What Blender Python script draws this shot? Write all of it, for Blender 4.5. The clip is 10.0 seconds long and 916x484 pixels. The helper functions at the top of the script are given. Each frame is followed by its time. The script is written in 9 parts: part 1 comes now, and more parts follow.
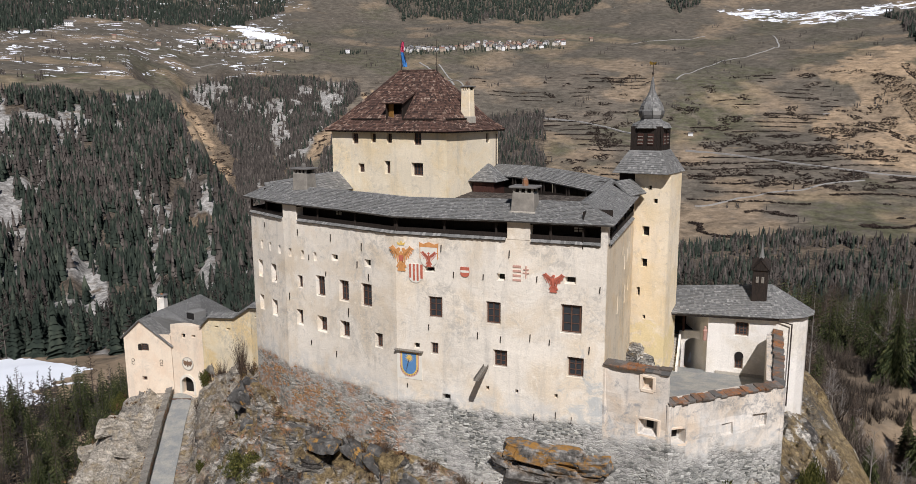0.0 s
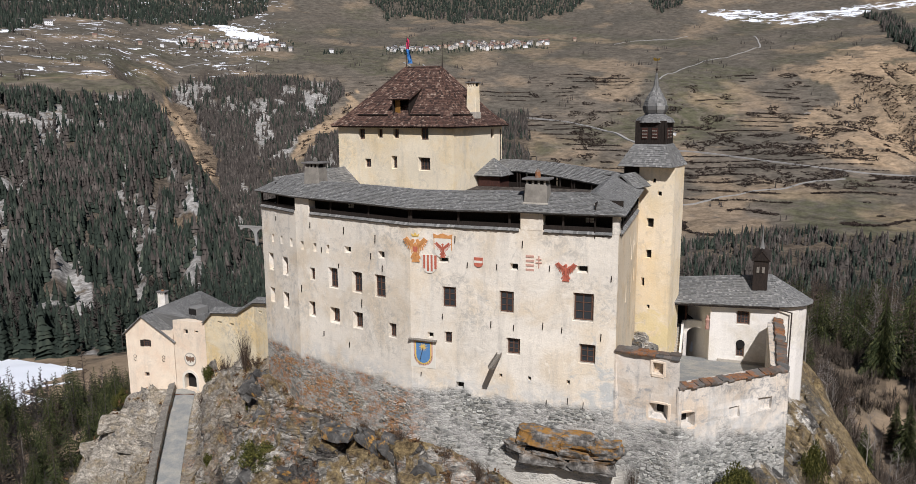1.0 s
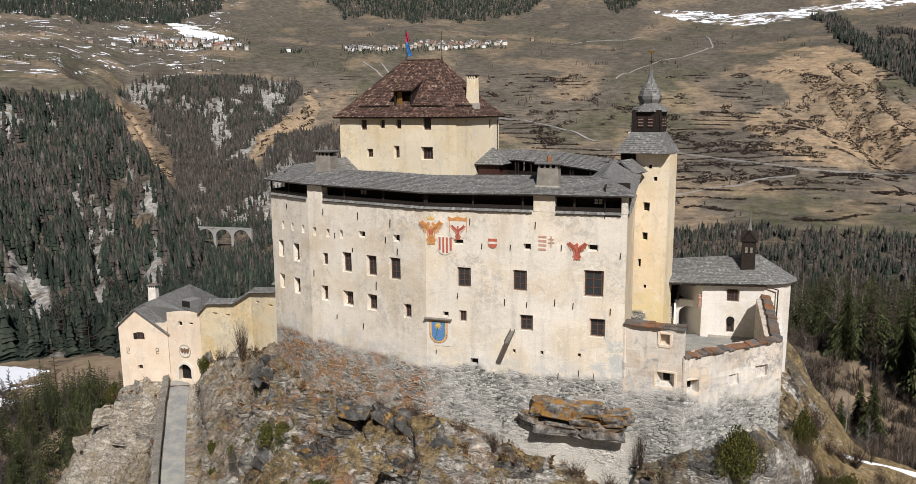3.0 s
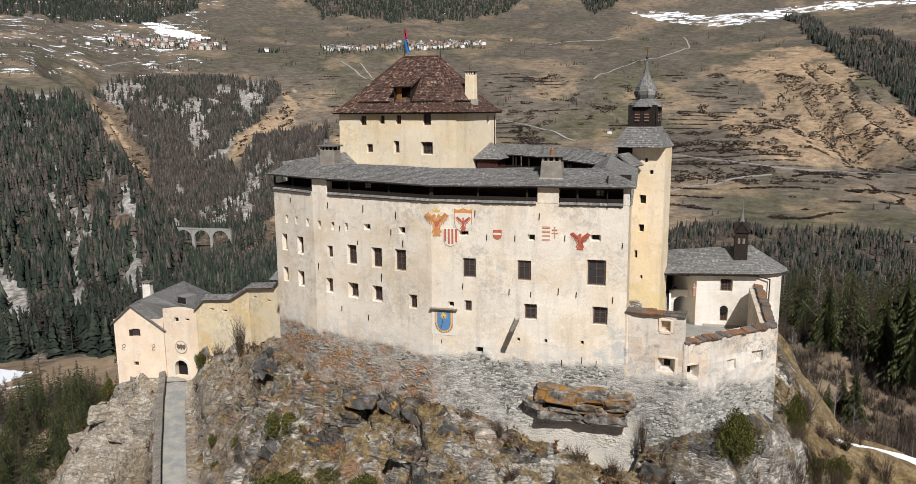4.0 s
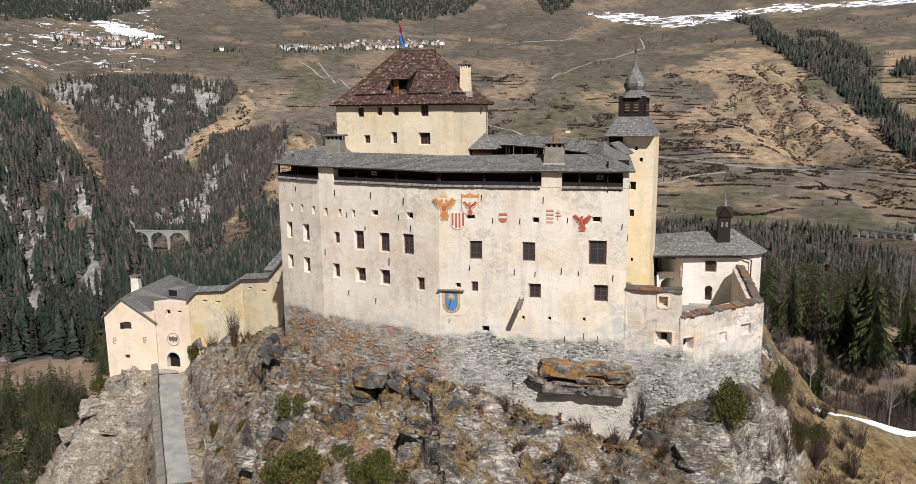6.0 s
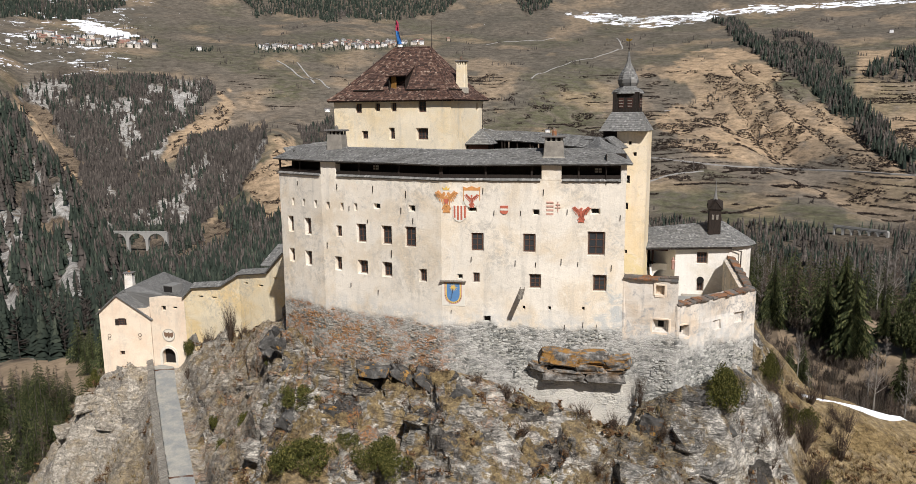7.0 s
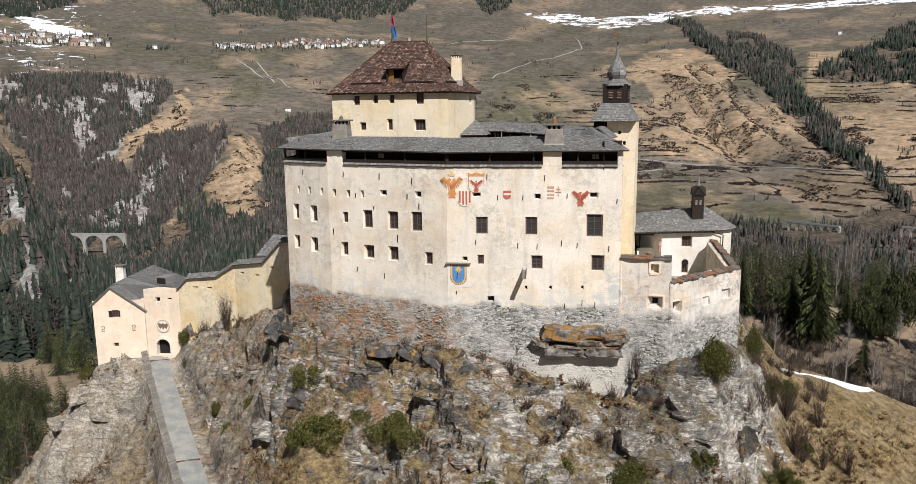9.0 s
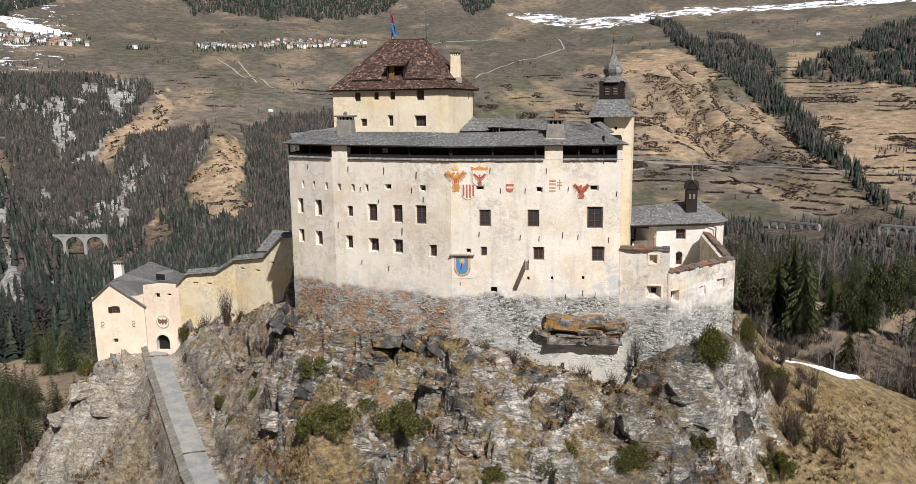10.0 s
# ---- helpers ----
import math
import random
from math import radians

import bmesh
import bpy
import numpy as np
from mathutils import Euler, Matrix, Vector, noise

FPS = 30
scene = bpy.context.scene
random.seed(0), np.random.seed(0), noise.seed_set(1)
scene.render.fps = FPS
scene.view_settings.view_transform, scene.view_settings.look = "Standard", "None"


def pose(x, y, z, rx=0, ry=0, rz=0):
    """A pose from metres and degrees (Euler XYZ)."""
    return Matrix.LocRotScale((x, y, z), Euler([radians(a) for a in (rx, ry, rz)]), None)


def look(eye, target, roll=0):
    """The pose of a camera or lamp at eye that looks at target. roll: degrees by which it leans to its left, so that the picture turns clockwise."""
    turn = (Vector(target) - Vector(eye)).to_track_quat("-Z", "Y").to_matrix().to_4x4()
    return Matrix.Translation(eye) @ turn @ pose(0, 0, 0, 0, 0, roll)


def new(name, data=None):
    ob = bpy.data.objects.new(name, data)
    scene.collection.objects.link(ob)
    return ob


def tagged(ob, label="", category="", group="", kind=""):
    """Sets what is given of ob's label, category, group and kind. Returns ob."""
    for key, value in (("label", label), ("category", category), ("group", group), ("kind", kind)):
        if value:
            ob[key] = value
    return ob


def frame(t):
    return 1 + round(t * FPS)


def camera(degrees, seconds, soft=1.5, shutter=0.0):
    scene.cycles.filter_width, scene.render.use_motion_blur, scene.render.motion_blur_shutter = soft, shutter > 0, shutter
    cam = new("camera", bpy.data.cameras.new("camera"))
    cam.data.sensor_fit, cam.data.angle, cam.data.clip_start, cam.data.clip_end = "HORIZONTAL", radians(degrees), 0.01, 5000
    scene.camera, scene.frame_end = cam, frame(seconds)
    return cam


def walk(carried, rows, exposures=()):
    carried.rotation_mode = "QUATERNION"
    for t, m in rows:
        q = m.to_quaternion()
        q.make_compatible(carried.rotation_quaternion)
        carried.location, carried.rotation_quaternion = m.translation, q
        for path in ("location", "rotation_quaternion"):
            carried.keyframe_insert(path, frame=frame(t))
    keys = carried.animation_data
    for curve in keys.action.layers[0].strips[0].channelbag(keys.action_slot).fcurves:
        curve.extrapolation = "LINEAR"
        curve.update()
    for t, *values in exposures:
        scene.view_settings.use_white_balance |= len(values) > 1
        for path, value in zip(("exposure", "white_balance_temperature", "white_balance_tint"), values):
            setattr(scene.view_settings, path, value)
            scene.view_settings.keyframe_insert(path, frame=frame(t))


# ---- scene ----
from collections import defaultdict

cam = camera(63.7, 10.0, soft=0.6)
METRES, EYE, TILT, LEAN, TURN = 30.0, 25.0, 0.0, 0.0, 32.6
ROWS = [
    (0.0, 0.0, 0.0, 0.0, -0.06, -10.11, 0.31),
    (0.5, -0.0422, -0.0269, -0.0077, -0.63, -10.12, 0.33),
    (1.0, -0.0843, -0.0532, -0.0156, -1.31, -10.12, 0.35),
    (1.5, -0.1265, -0.0795, -0.0235, -2.12, -10.12, 0.37),
    (2.0, -0.1692, -0.1056, -0.0313, -2.92, -10.13, 0.39),
    (2.5, -0.2117, -0.1312, -0.0395, -3.72, -10.15, 0.41),
    (4.0, -0.3394, -0.2049, -0.0646, -6.16, -10.17, 0.46),
    (4.5, -0.3819, -0.2294, -0.0728, -6.98, -10.18, 0.48),
    (5.0, -0.4242, -0.2537, -0.081, -7.78, -10.19, 0.49),
    (5.5, -0.4665, -0.2775, -0.089, -8.59, -10.19, 0.51),
    (7.0, -0.5909, -0.3458, -0.1128, -10.98, -10.21, 0.55),
    (7.5, -0.6344, -0.3695, -0.1211, -11.79, -10.22, 0.55),
    (8.0, -0.6783, -0.393, -0.1293, -12.58, -10.23, 0.56),
    (8.5, -0.7224, -0.4164, -0.1375, -13.31, -10.23, 0.57),
    (9.0, -0.7674, -0.4404, -0.1457, -14.02, -10.25, 0.58),
    (9.5, -0.8128, -0.4643, -0.1536, -14.71, -10.25, 0.6),
    (10.0, -0.8574, -0.4879, -0.1614, -15.36, -10.25, 0.62),
]
walk(cam, [(t, pose(0, 0, EYE, TILT, LEAN, TURN) @ pose(METRES * x, METRES * y, METRES * z, 90 + pitch, roll, yaw)) for t, x, y, z, yaw, pitch, roll in ROWS],
     [(0.0, -0.02, 6200, 12), (0.6, -0.02, 6100, 12), (1.5, -0.01, 6250, 11), (2.5, 0.03, 6400, 10), (4.0, 0.11, 6450, 10), (7.0, 0.17, 6400, 10), (10.0, 0.24, 6300, 10)])

# ---- light ----
SUN_BEARING, SUN_HEIGHT = 40.0, 46.0      # degrees from -y towards +x, and above the horizon
world = bpy.data.worlds.new("sky")
scene.world = world
world.use_nodes = True
wn = world.node_tree
sky = wn.nodes.new("ShaderNodeTexSky")
sky.sky_type, sky.sun_disc = "NISHITA", False
sky.sun_elevation, sky.sun_rotation = radians(SUN_HEIGHT), radians(180 - SUN_BEARING)
sky.altitude, sky.dust_density = 1500, 0.8
wn.links.new(sky.outputs[0], wn.nodes["Background"].inputs[0])
wn.nodes["Background"].inputs[1].default_value = 0.041
sun = new("sun", bpy.data.lights.new("sun", "SUN"))
sun.data.energy, sun.data.angle, sun.data.color = 5.0, radians(0.53), (1.0, 0.962, 0.925)
ca, sa = math.cos(radians(SUN_HEIGHT)), math.sin(radians(SUN_HEIGHT))
sun.matrix_world = look((0, 0, 200), Vector((0, 0, 200)) - Vector((math.sin(radians(SUN_BEARING)) * ca, -math.cos(radians(SUN_BEARING)) * ca, sa)))
scene.view_settings.exposure = 0.0

# ---- materials ----


class Nodes:
    """A small writer of node materials."""

    def __init__(self, name):
        self.mat = bpy.data.materials.new(name)
        self.mat.use_nodes = True
        self.tree = self.mat.node_tree
        self.bsdf = self.tree.nodes["Principled BSDF"]
        self.pos = self.n("ShaderNodeNewGeometry").outputs["Position"]

    def n(self, kind, **props):
        node = self.tree.nodes.new(kind)
        for k, v in props.items():
            if k == "operation":
                node.operation = v
            elif k == "blend":
                node.data_type, node.blend_type = "RGBA", v
            elif k == "feature":
                node.feature = v
        return node

    def put(self, sock, value):
        if isinstance(value, (int, float)):
            sock.default_value = value
        elif isinstance(value, tuple):
            sock.default_value = (*value, 1.0) if len(value) == 3 and len(sock.default_value) == 4 else value
        else:
            self.tree.links.new(value, sock)

    def math(self, op, a, b=0.0, c=0.0):
        m = self.n("ShaderNodeMath", operation=op)
        for i, v in enumerate((a, b, c)):
            self.put(m.inputs[i], v)
        return m.outputs[0]

    def scaled(self, vec, s, at=(0, 0, 0)):
        m = self.n("ShaderNodeMapping")
        self.put(m.inputs[0], vec)
        m.inputs["Scale"].default_value = s
        m.inputs["Location"].default_value = at
        return m.outputs[0]

    def noise(self, scale, detail=4, rough=0.55, vec=None, distort=0.0):
        t = self.n("ShaderNodeTexNoise")
        self.put(t.inputs["Vector"], vec or self.pos)
        t.inputs["Scale"].default_value, t.inputs["Detail"].default_value = scale, detail
        t.inputs["Roughness"].default_value, t.inputs["Distortion"].default_value = rough, distort
        return t.outputs["Fac"]

    def voronoi(self, scale, feature="F1", vec=None, out="Distance", randomness=1.0):
        t = self.n("ShaderNodeTexVoronoi", feature=feature)
        self.put(t.inputs["Vector"], vec or self.pos)
        t.inputs["Scale"].default_value, t.inputs["Randomness"].default_value = scale, randomness
        return t.outputs[out]

    def ramp(self, fac, *stops):
        r = self.n("ShaderNodeValToRGB")
        self.put(r.inputs[0], fac)
        e = r.color_ramp.elements
        while len(e) < len(stops):
            e.new(0.5)
        for el, (p, c) in zip(e, stops):
            el.position, el.color = p, ((*c, 1.0) if isinstance(c, tuple) else (c, c, c, 1.0))
        return r.outputs[0]

    def step(self, fac, lo, hi, smooth=True):
        m = self.n("ShaderNodeMapRange")
        m.interpolation_type = "SMOOTHSTEP" if smooth else "LINEAR"
        self.put(m.inputs[0], fac)
        self.put(m.inputs[1], lo)
        self.put(m.inputs[2], hi)
        return m.outputs[0]

    def mix(self, fac, a, b, blend="MIX"):
        m = self.n("ShaderNodeMix", blend=blend)
        self.put(m.inputs[0], fac)
        self.put(m.inputs[6], a)
        self.put(m.inputs[7], b)
        return m.outputs[2]

    def axis(self, k, vec=None):
        s = self.n("ShaderNodeSeparateXYZ")
        self.put(s.inputs[0], vec or self.pos)
        return s.outputs[k]

    def up(self):
        g = self.n("ShaderNodeNewGeometry")
        return self.axis(2, g.outputs["Normal"])

    def attr(self, name):
        a = self.n("ShaderNodeAttribute")
        a.attribute_name = name
        return a.outputs["Fac"]

    def island(self):
        return self.n("ShaderNodeNewGeometry").outputs["Random Per Island"]

    def each(self):
        return self.n("ShaderNodeObjectInfo").outputs["Random"]

    def done(self, colour, rough=0.85, bump=None, strength=0.4, distance=0.05, metal=0.0, spec=0.3):
        self.put(self.bsdf.inputs["Base Color"], colour)
        self.put(self.bsdf.inputs["Roughness"], rough)
        self.put(self.bsdf.inputs["Metallic"], metal)
        self.put(self.bsdf.inputs["Specular IOR Level"], spec)
        if bump is not None:
            b = self.n("ShaderNodeBump")
            b.inputs["Strength"].default_value, b.inputs["Distance"].default_value = strength, distance
            self.put(b.inputs["Height"], bump)
            self.tree.links.new(b.outputs[0], self.bsdf.inputs["Normal"])
        return self.mat


def plaster(name, pale, warm, grey, worn=0.5, masonry=None, ragged=7.0, stain=None):
    """Old lime plaster: blotches, rain streaks, fine grain; below a ragged line it has fallen off the rubble masonry."""
    k = Nodes(name)
    blot = k.noise(0.22, 6, 0.62, distort=0.6)
    col = k.mix(k.step(blot, 0.42, 0.66), pale, warm)
    streak = k.noise(1.0, 5, 0.65, k.scaled(k.pos, (1.1, 1.1, 0.13)))
    col = k.mix(k.math("MULTIPLY", k.step(streak, 0.5, 0.78), worn), col, grey)
    patch = k.noise(0.8, 7, 0.72, distort=1.2)
    col = k.mix(k.math("MULTIPLY", k.step(patch, 0.55, 0.7), worn), col, grey)
    spots = k.noise(2.6, 4, 0.7)
    col = k.mix(k.math("MULTIPLY", k.step(spots, 0.60, 0.72), 0.6 * worn), col, warm)
    scab = k.noise(1.7, 8, 0.78, distort=0.7)
    dirty = k.step(k.noise(0.13, 4, 0.6, k.scaled(k.pos, (1, 1, 1.2), (21, 7, 3)), 0.5), 0.46, 0.62)
    col = k.mix(k.math("MULTIPLY", k.math("MULTIPLY", k.step(scab, 0.44, 0.62), dirty), 0.95 * worn), col, tuple(c * 0.86 for c in grey))
    chalk = k.noise(1.1, 8, 0.75, k.scaled(k.pos, (1, 1, 1), (17, 3, 9)))
    col = k.mix(k.math("MULTIPLY", k.step(chalk, 0.54, 0.66), 0.6), col, tuple(min(1, c * 1.08) for c in pale))
    cloud = k.noise(0.09, 5, 0.6, k.scaled(k.pos, (1, 1, 1.4), (3, 11, 5)))
    col = k.mix(0.6 * worn, col, k.ramp(cloud, (0.36, 0.72), (0.6, 1.03)), "MULTIPLY")
    if stain is not None:
        colour, x0, x1, z0, z1 = stain
        area = k.math("MULTIPLY", k.step(k.axis(0), x0, x1), k.step(k.axis(2), z1, z0))
        col = k.mix(k.math("MULTIPLY", k.step(k.math("ADD", k.noise(0.7, 7, 0.72, distort=0.8), k.math("MULTIPLY", area, 0.22)), 0.60, 0.74), 0.75), col, colour)
    fine = k.noise(7.0, 6, 0.7)
    pit = k.noise(2.2, 7, 0.8, k.scaled(k.pos, (1, 1, 1), (5, 8, 1)))
    col = k.mix(k.math("MULTIPLY", k.step(pit, 0.60, 0.68), 0.5 * worn), col, tuple(c * 0.62 for c in grey))
    col = k.mix(0.3, col, k.ramp(fine, (0.3, 0.5), (0.7, 1.0)), "MULTIPLY")
    relief = k.math("ADD", k.math("MULTIPLY", fine, 0.3), k.math("MULTIPLY", patch, 0.7))
    if masonry is not None:
        lo, hi = masonry
        edge = k.math("ADD", k.axis(2), k.math("MULTIPLY", k.math("SUBTRACT", k.noise(0.16, 6, 0.68, distort=0.8), 0.5), ragged))
        bare = k.math("SUBTRACT", 1.0, k.step(edge, lo, hi))
        bend = k.n("ShaderNodeTexNoise")
        bend.inputs["Scale"].default_value, bend.inputs["Detail"].default_value = 1.1, 3
        k.put(bend.inputs["Vector"], k.pos)
        warp = k.n("ShaderNodeVectorMath", operation="ADD")
        k.put(warp.inputs[0], k.scaled(k.pos, (1.8, 1.8, 3.6)))
        k.put(warp.inputs[1], bend.outputs["Color"])
        warp = warp.outputs[0]
        cell = k.voronoi(1.25, "F1", warp, "Color")
        rim = k.voronoi(1.25, "DISTANCE_TO_EDGE", warp)
        tone = k.ramp(k.axis(0, cell), (0.0, (0.12, 0.12, 0.11)), (0.35, (0.24, 0.238, 0.218)), (0.7, (0.35, 0.34, 0.305)), (1.0, (0.54, 0.525, 0.48)))
        tone = k.mix(k.math("MULTIPLY", k.step(k.noise(0.8, 8, 0.76, distort=0.6), 0.44, 0.58), 0.75), tone, (0.46, 0.44, 0.405))
        rust = k.math("MULTIPLY", k.step(k.noise(0.45, 6, 0.75, k.scaled(k.pos, (0.6, 0.6, 1.0), (7, 0, 0))), 0.42, 0.54), k.step(k.axis(0, cell), 0.25, 0.5))
        rust = k.math("MULTIPLY", rust, k.math("SUBTRACT", 1.0, k.step(k.axis(0), -40.0, -35.0)))
        tone = k.mix(k.math("MULTIPLY", k.math("MULTIPLY", rust, k.step(k.noise(2.3, 6, 0.75), 0.36, 0.52)), 0.85), tone, (0.33, 0.13, 0.035))
        tone = k.mix(k.math("MULTIPLY", k.step(rim, 0.06, 0.0), k.math("MULTIPLY", k.step(k.noise(1.4, 5, 0.7), 0.42, 0.66), 0.5)), tone, (0.17, 0.16, 0.145))
        grain = k.noise(3.0, 9, 0.82, k.scaled(k.pos, (1, 1, 1.8)))
        tone = k.mix(0.75, tone, k.ramp(grain, (0.34, 0.4), (0.66, 1.5)), "MULTIPLY")
        tone = k.mix(k.math("MULTIPLY", k.step(k.noise(0.5, 7, 0.74, k.scaled(k.pos, (1, 1, 1), (9, 2, 4))), 0.50, 0.62), 0.45), tone, (0.54, 0.52, 0.475))
        tone = k.mix(k.math("MULTIPLY", k.step(k.axis(0), -34.0, -46.0), 0.16), tone, (0.33, 0.285, 0.205))
        foot = k.math("MULTIPLY", k.step(k.axis(2), -4.2, -5.8), k.math("MULTIPLY", k.step(k.axis(0), -33.0, -25.0), k.step(k.axis(0), -18.4, -19.4)))
        tone = k.mix(k.math("MULTIPLY", foot, k.step(k.noise(0.7, 7, 0.7), 0.34, 0.5)), tone, (0.57, 0.535, 0.47))
        halo = k.math("MULTIPLY", k.step(edge, hi + 1.8, hi), 0.6)
        col = k.mix(k.math("MULTIPLY", halo, k.step(k.noise(0.9, 6, 0.7), 0.4, 0.6)), col, (0.52, 0.52, 0.50))
        col = k.mix(bare, col, tone)
        relief = k.math("ADD", k.math("MULTIPLY", relief, k.math("SUBTRACT", 1.0, bare)), k.math("MULTIPLY", k.math("ADD", k.math("MULTIPLY", k.step(rim, 0.0, 0.16), 0.4), k.math("MULTIPLY", grain, 0.55)), bare))
    return k.done(col, 0.92, relief, 0.75, 0.09, spec=0.15)


def wooden(name, dark, light, grain=(6.0, 6.0, 1.0), rough=0.8, rnd="island"):
    k = Nodes(name)
    g = k.noise(3.0, 5, 0.6, k.scaled(k.pos, grain))
    col = k.mix(k.step(g, 0.3, 0.7), dark, light)
    v = k.island() if rnd == "island" else k.each()
    col = k.mix(0.5, col, k.ramp(v, (0.0, 0.45), (1.0, 1.25)), "MULTIPLY")
    return k.done(col, rough, g, 0.4, 0.02)


def shingled(name, tones, moss, rough=0.8):
    """Tiles or shingles, each one of its own shade."""
    k = Nodes(name)
    col = k.ramp(k.island(), *tones)
    big = k.noise(0.35, 5, 0.65)
    col = k.mix(k.math("MULTIPLY", k.step(big, 0.45, 0.7), 0.55), col, moss)
    fine = k.noise(9.0, 5, 0.7)
    col = k.mix(0.45, col, k.ramp(fine, (0.25, 0.5), (0.75, 1.15)), "MULTIPLY")
    return k.done(col, rough, fine, 0.5, 0.03)


def plain(name, colour, rough=0.6, vary=0.35, scale=4.0, metal=0.0, spec=0.4):
    k = Nodes(name)
    f = k.noise(scale, 5, 0.65)
    col = k.mix(vary, colour, k.ramp(f, (0.25, 0.45), (0.75, 1.2)), "MULTIPLY")
    return k.done(col, rough, f, 0.25, 0.02, metal, spec)


M_FACADE = plaster("facade_plaster", (0.86, 0.785, 0.67), (0.77, 0.655, 0.50), (0.52, 0.485, 0.43), 0.66, (-0.55, 0.25), 3.4, stain=((0.50, 0.52, 0.51), -26.0, -20.0, 1.0, 8.0))
M_SIDE = plaster("side_plaster", (0.80, 0.68, 0.51), (0.76, 0.58, 0.35), (0.45, 0.40, 0.33), 0.55)
M_KEEP = plaster("keep_plaster", (0.88, 0.765, 0.575), (0.86, 0.69, 0.43), (0.50, 0.46, 0.39), 0.45)
M_BELL = plaster("bell_tower_plaster", (0.87, 0.75, 0.57), (0.83, 0.67, 0.43), (0.50, 0.44, 0.36), 0.5, stain=((0.76, 0.62, 0.33), -60.0, -30.0, 2.0, 6.0))
M_CHAPEL = plaster("chapel_plaster", (0.86, 0.81, 0.74), (0.74, 0.67, 0.56), (0.58, 0.55, 0.50), 0.4)
M_GATE = plaster("gatehouse_plaster", (0.84, 0.705, 0.55), (0.80, 0.63, 0.47), (0.50, 0.44, 0.37), 0.4)
M_CURTAIN = plaster("curtain_plaster", (0.80, 0.69, 0.49), (0.76, 0.58, 0.31), (0.46, 0.42, 0.36), 0.7)
M_TERRACE = plaster("terrace_plaster", (0.74, 0.67, 0.58), (0.70, 0.57, 0.43), (0.37, 0.36, 0.345), 1.0, (-2.3, -0.2), 9.0)
M_TILE = shingled("red_roof_tile", ((0.0, (0.035, 0.023, 0.019)), (0.35, (0.085, 0.048, 0.037)), (0.72, (0.135, 0.074, 0.054)), (0.88, (0.20, 0.125, 0.092)), (1.0, (0.33, 0.245, 0.19))), (0.075, 0.045, 0.036))
M_SHINGLE = shingled("grey_shingle", ((0.0, (0.135, 0.133, 0.127)), (0.5, (0.19, 0.186, 0.177)), (0.9, (0.245, 0.238, 0.224)), (1.0, (0.34, 0.33, 0.31))), (0.15, 0.145, 0.132), 0.72)
M_BROWNSHINGLE = shingled("brown_shingle", ((0.0, (0.05, 0.042, 0.036)), (0.5, (0.09, 0.075, 0.062)), (1.0, (0.15, 0.125, 0.105))), (0.07, 0.058, 0.05))
# dark wood; in the galleries its near-black also stands in for shade
M_DARKWOOD = wooden("dark_wood_gallery_shade", (0.012, 0.009, 0.007), (0.034, 0.023, 0.017))
M_REDWOOD = wooden("red_brown_wood", (0.032, 0.013, 0.01), (0.07, 0.027, 0.018))
M_OLDWOOD = wooden("weathered_wood", (0.12, 0.105, 0.088), (0.28, 0.25, 0.21))
M_CAPBOARD = wooden("grey_capping_board", (0.13, 0.118, 0.10), (0.30, 0.275, 0.235), rnd="each")
M_FRAME = wooden("window_wood", (0.085, 0.04, 0.026), (0.16, 0.085, 0.055))
M_GLASS = plain("window_glass", (0.035, 0.04, 0.045), 0.1, 0.2, 1.5, spec=0.6)
M_REVEAL = plain("pale_reveal", (0.72, 0.66, 0.56), 0.9, 0.25, 2.0)
M_CHIMNEY = plain("stained_chimney_plaster", (0.26, 0.235, 0.20), 0.9, 0.8, 1.6)
M_STONE = plain("pale_stone", (0.42, 0.38, 0.32), 0.9, 0.5, 3.0)
# near-black colour that stands in for the shade inside openings
M_DARK = plain("painted_inside_shade", (0.012, 0.010, 0.009), 0.95, 0.3)
M_IRON = plain("rusty_iron", (0.035, 0.024, 0.018), 0.7, 0.4, 8.0)
M_SLATE = plain("slate_slab", (0.16, 0.15, 0.14), 0.75, 0.55, 5.0)


def coping_stone():
    k = Nodes("lichened_coping")
    col = k.ramp(k.each(), (0.0, (0.10, 0.095, 0.088)), (0.4, (0.16, 0.145, 0.128)), (0.7, (0.11, 0.085, 0.066)), (1.0, (0.20, 0.18, 0.16)))
    spread = k.math("ADD", k.noise(0.32, 4, 0.6), k.math("MULTIPLY", k.each(), 0.12))
    li = k.math("MULTIPLY", k.step(spread, 0.53, 0.66), k.step(k.noise(2.4, 7, 0.78), 0.38, 0.58))
    col = k.mix(k.math("MULTIPLY", li, 0.85), col, (0.30, 0.115, 0.035))
    f = k.noise(6.0, 6, 0.78)
    col = k.mix(0.6, col, k.ramp(f, (0.3, 0.4), (0.7, 1.3)), "MULTIPLY")
    return k.done(col, 0.9, f, 0.6, 0.04)


M_COPING = coping_stone()
def gravelly():
    k = Nodes("grey_gravel")
    big, fine = k.noise(0.45, 6, 0.65), k.noise(6.0, 6, 0.8)
    col = k.mix(k.step(big, 0.38, 0.62), (0.235, 0.24, 0.235), (0.34, 0.325, 0.285))
    col = k.mix(0.6, col, k.ramp(fine, (0.3, 0.55), (0.7, 1.3)), "MULTIPLY")
    return k.done(col, 0.95, fine, 0.5, 0.04, spec=0.15)


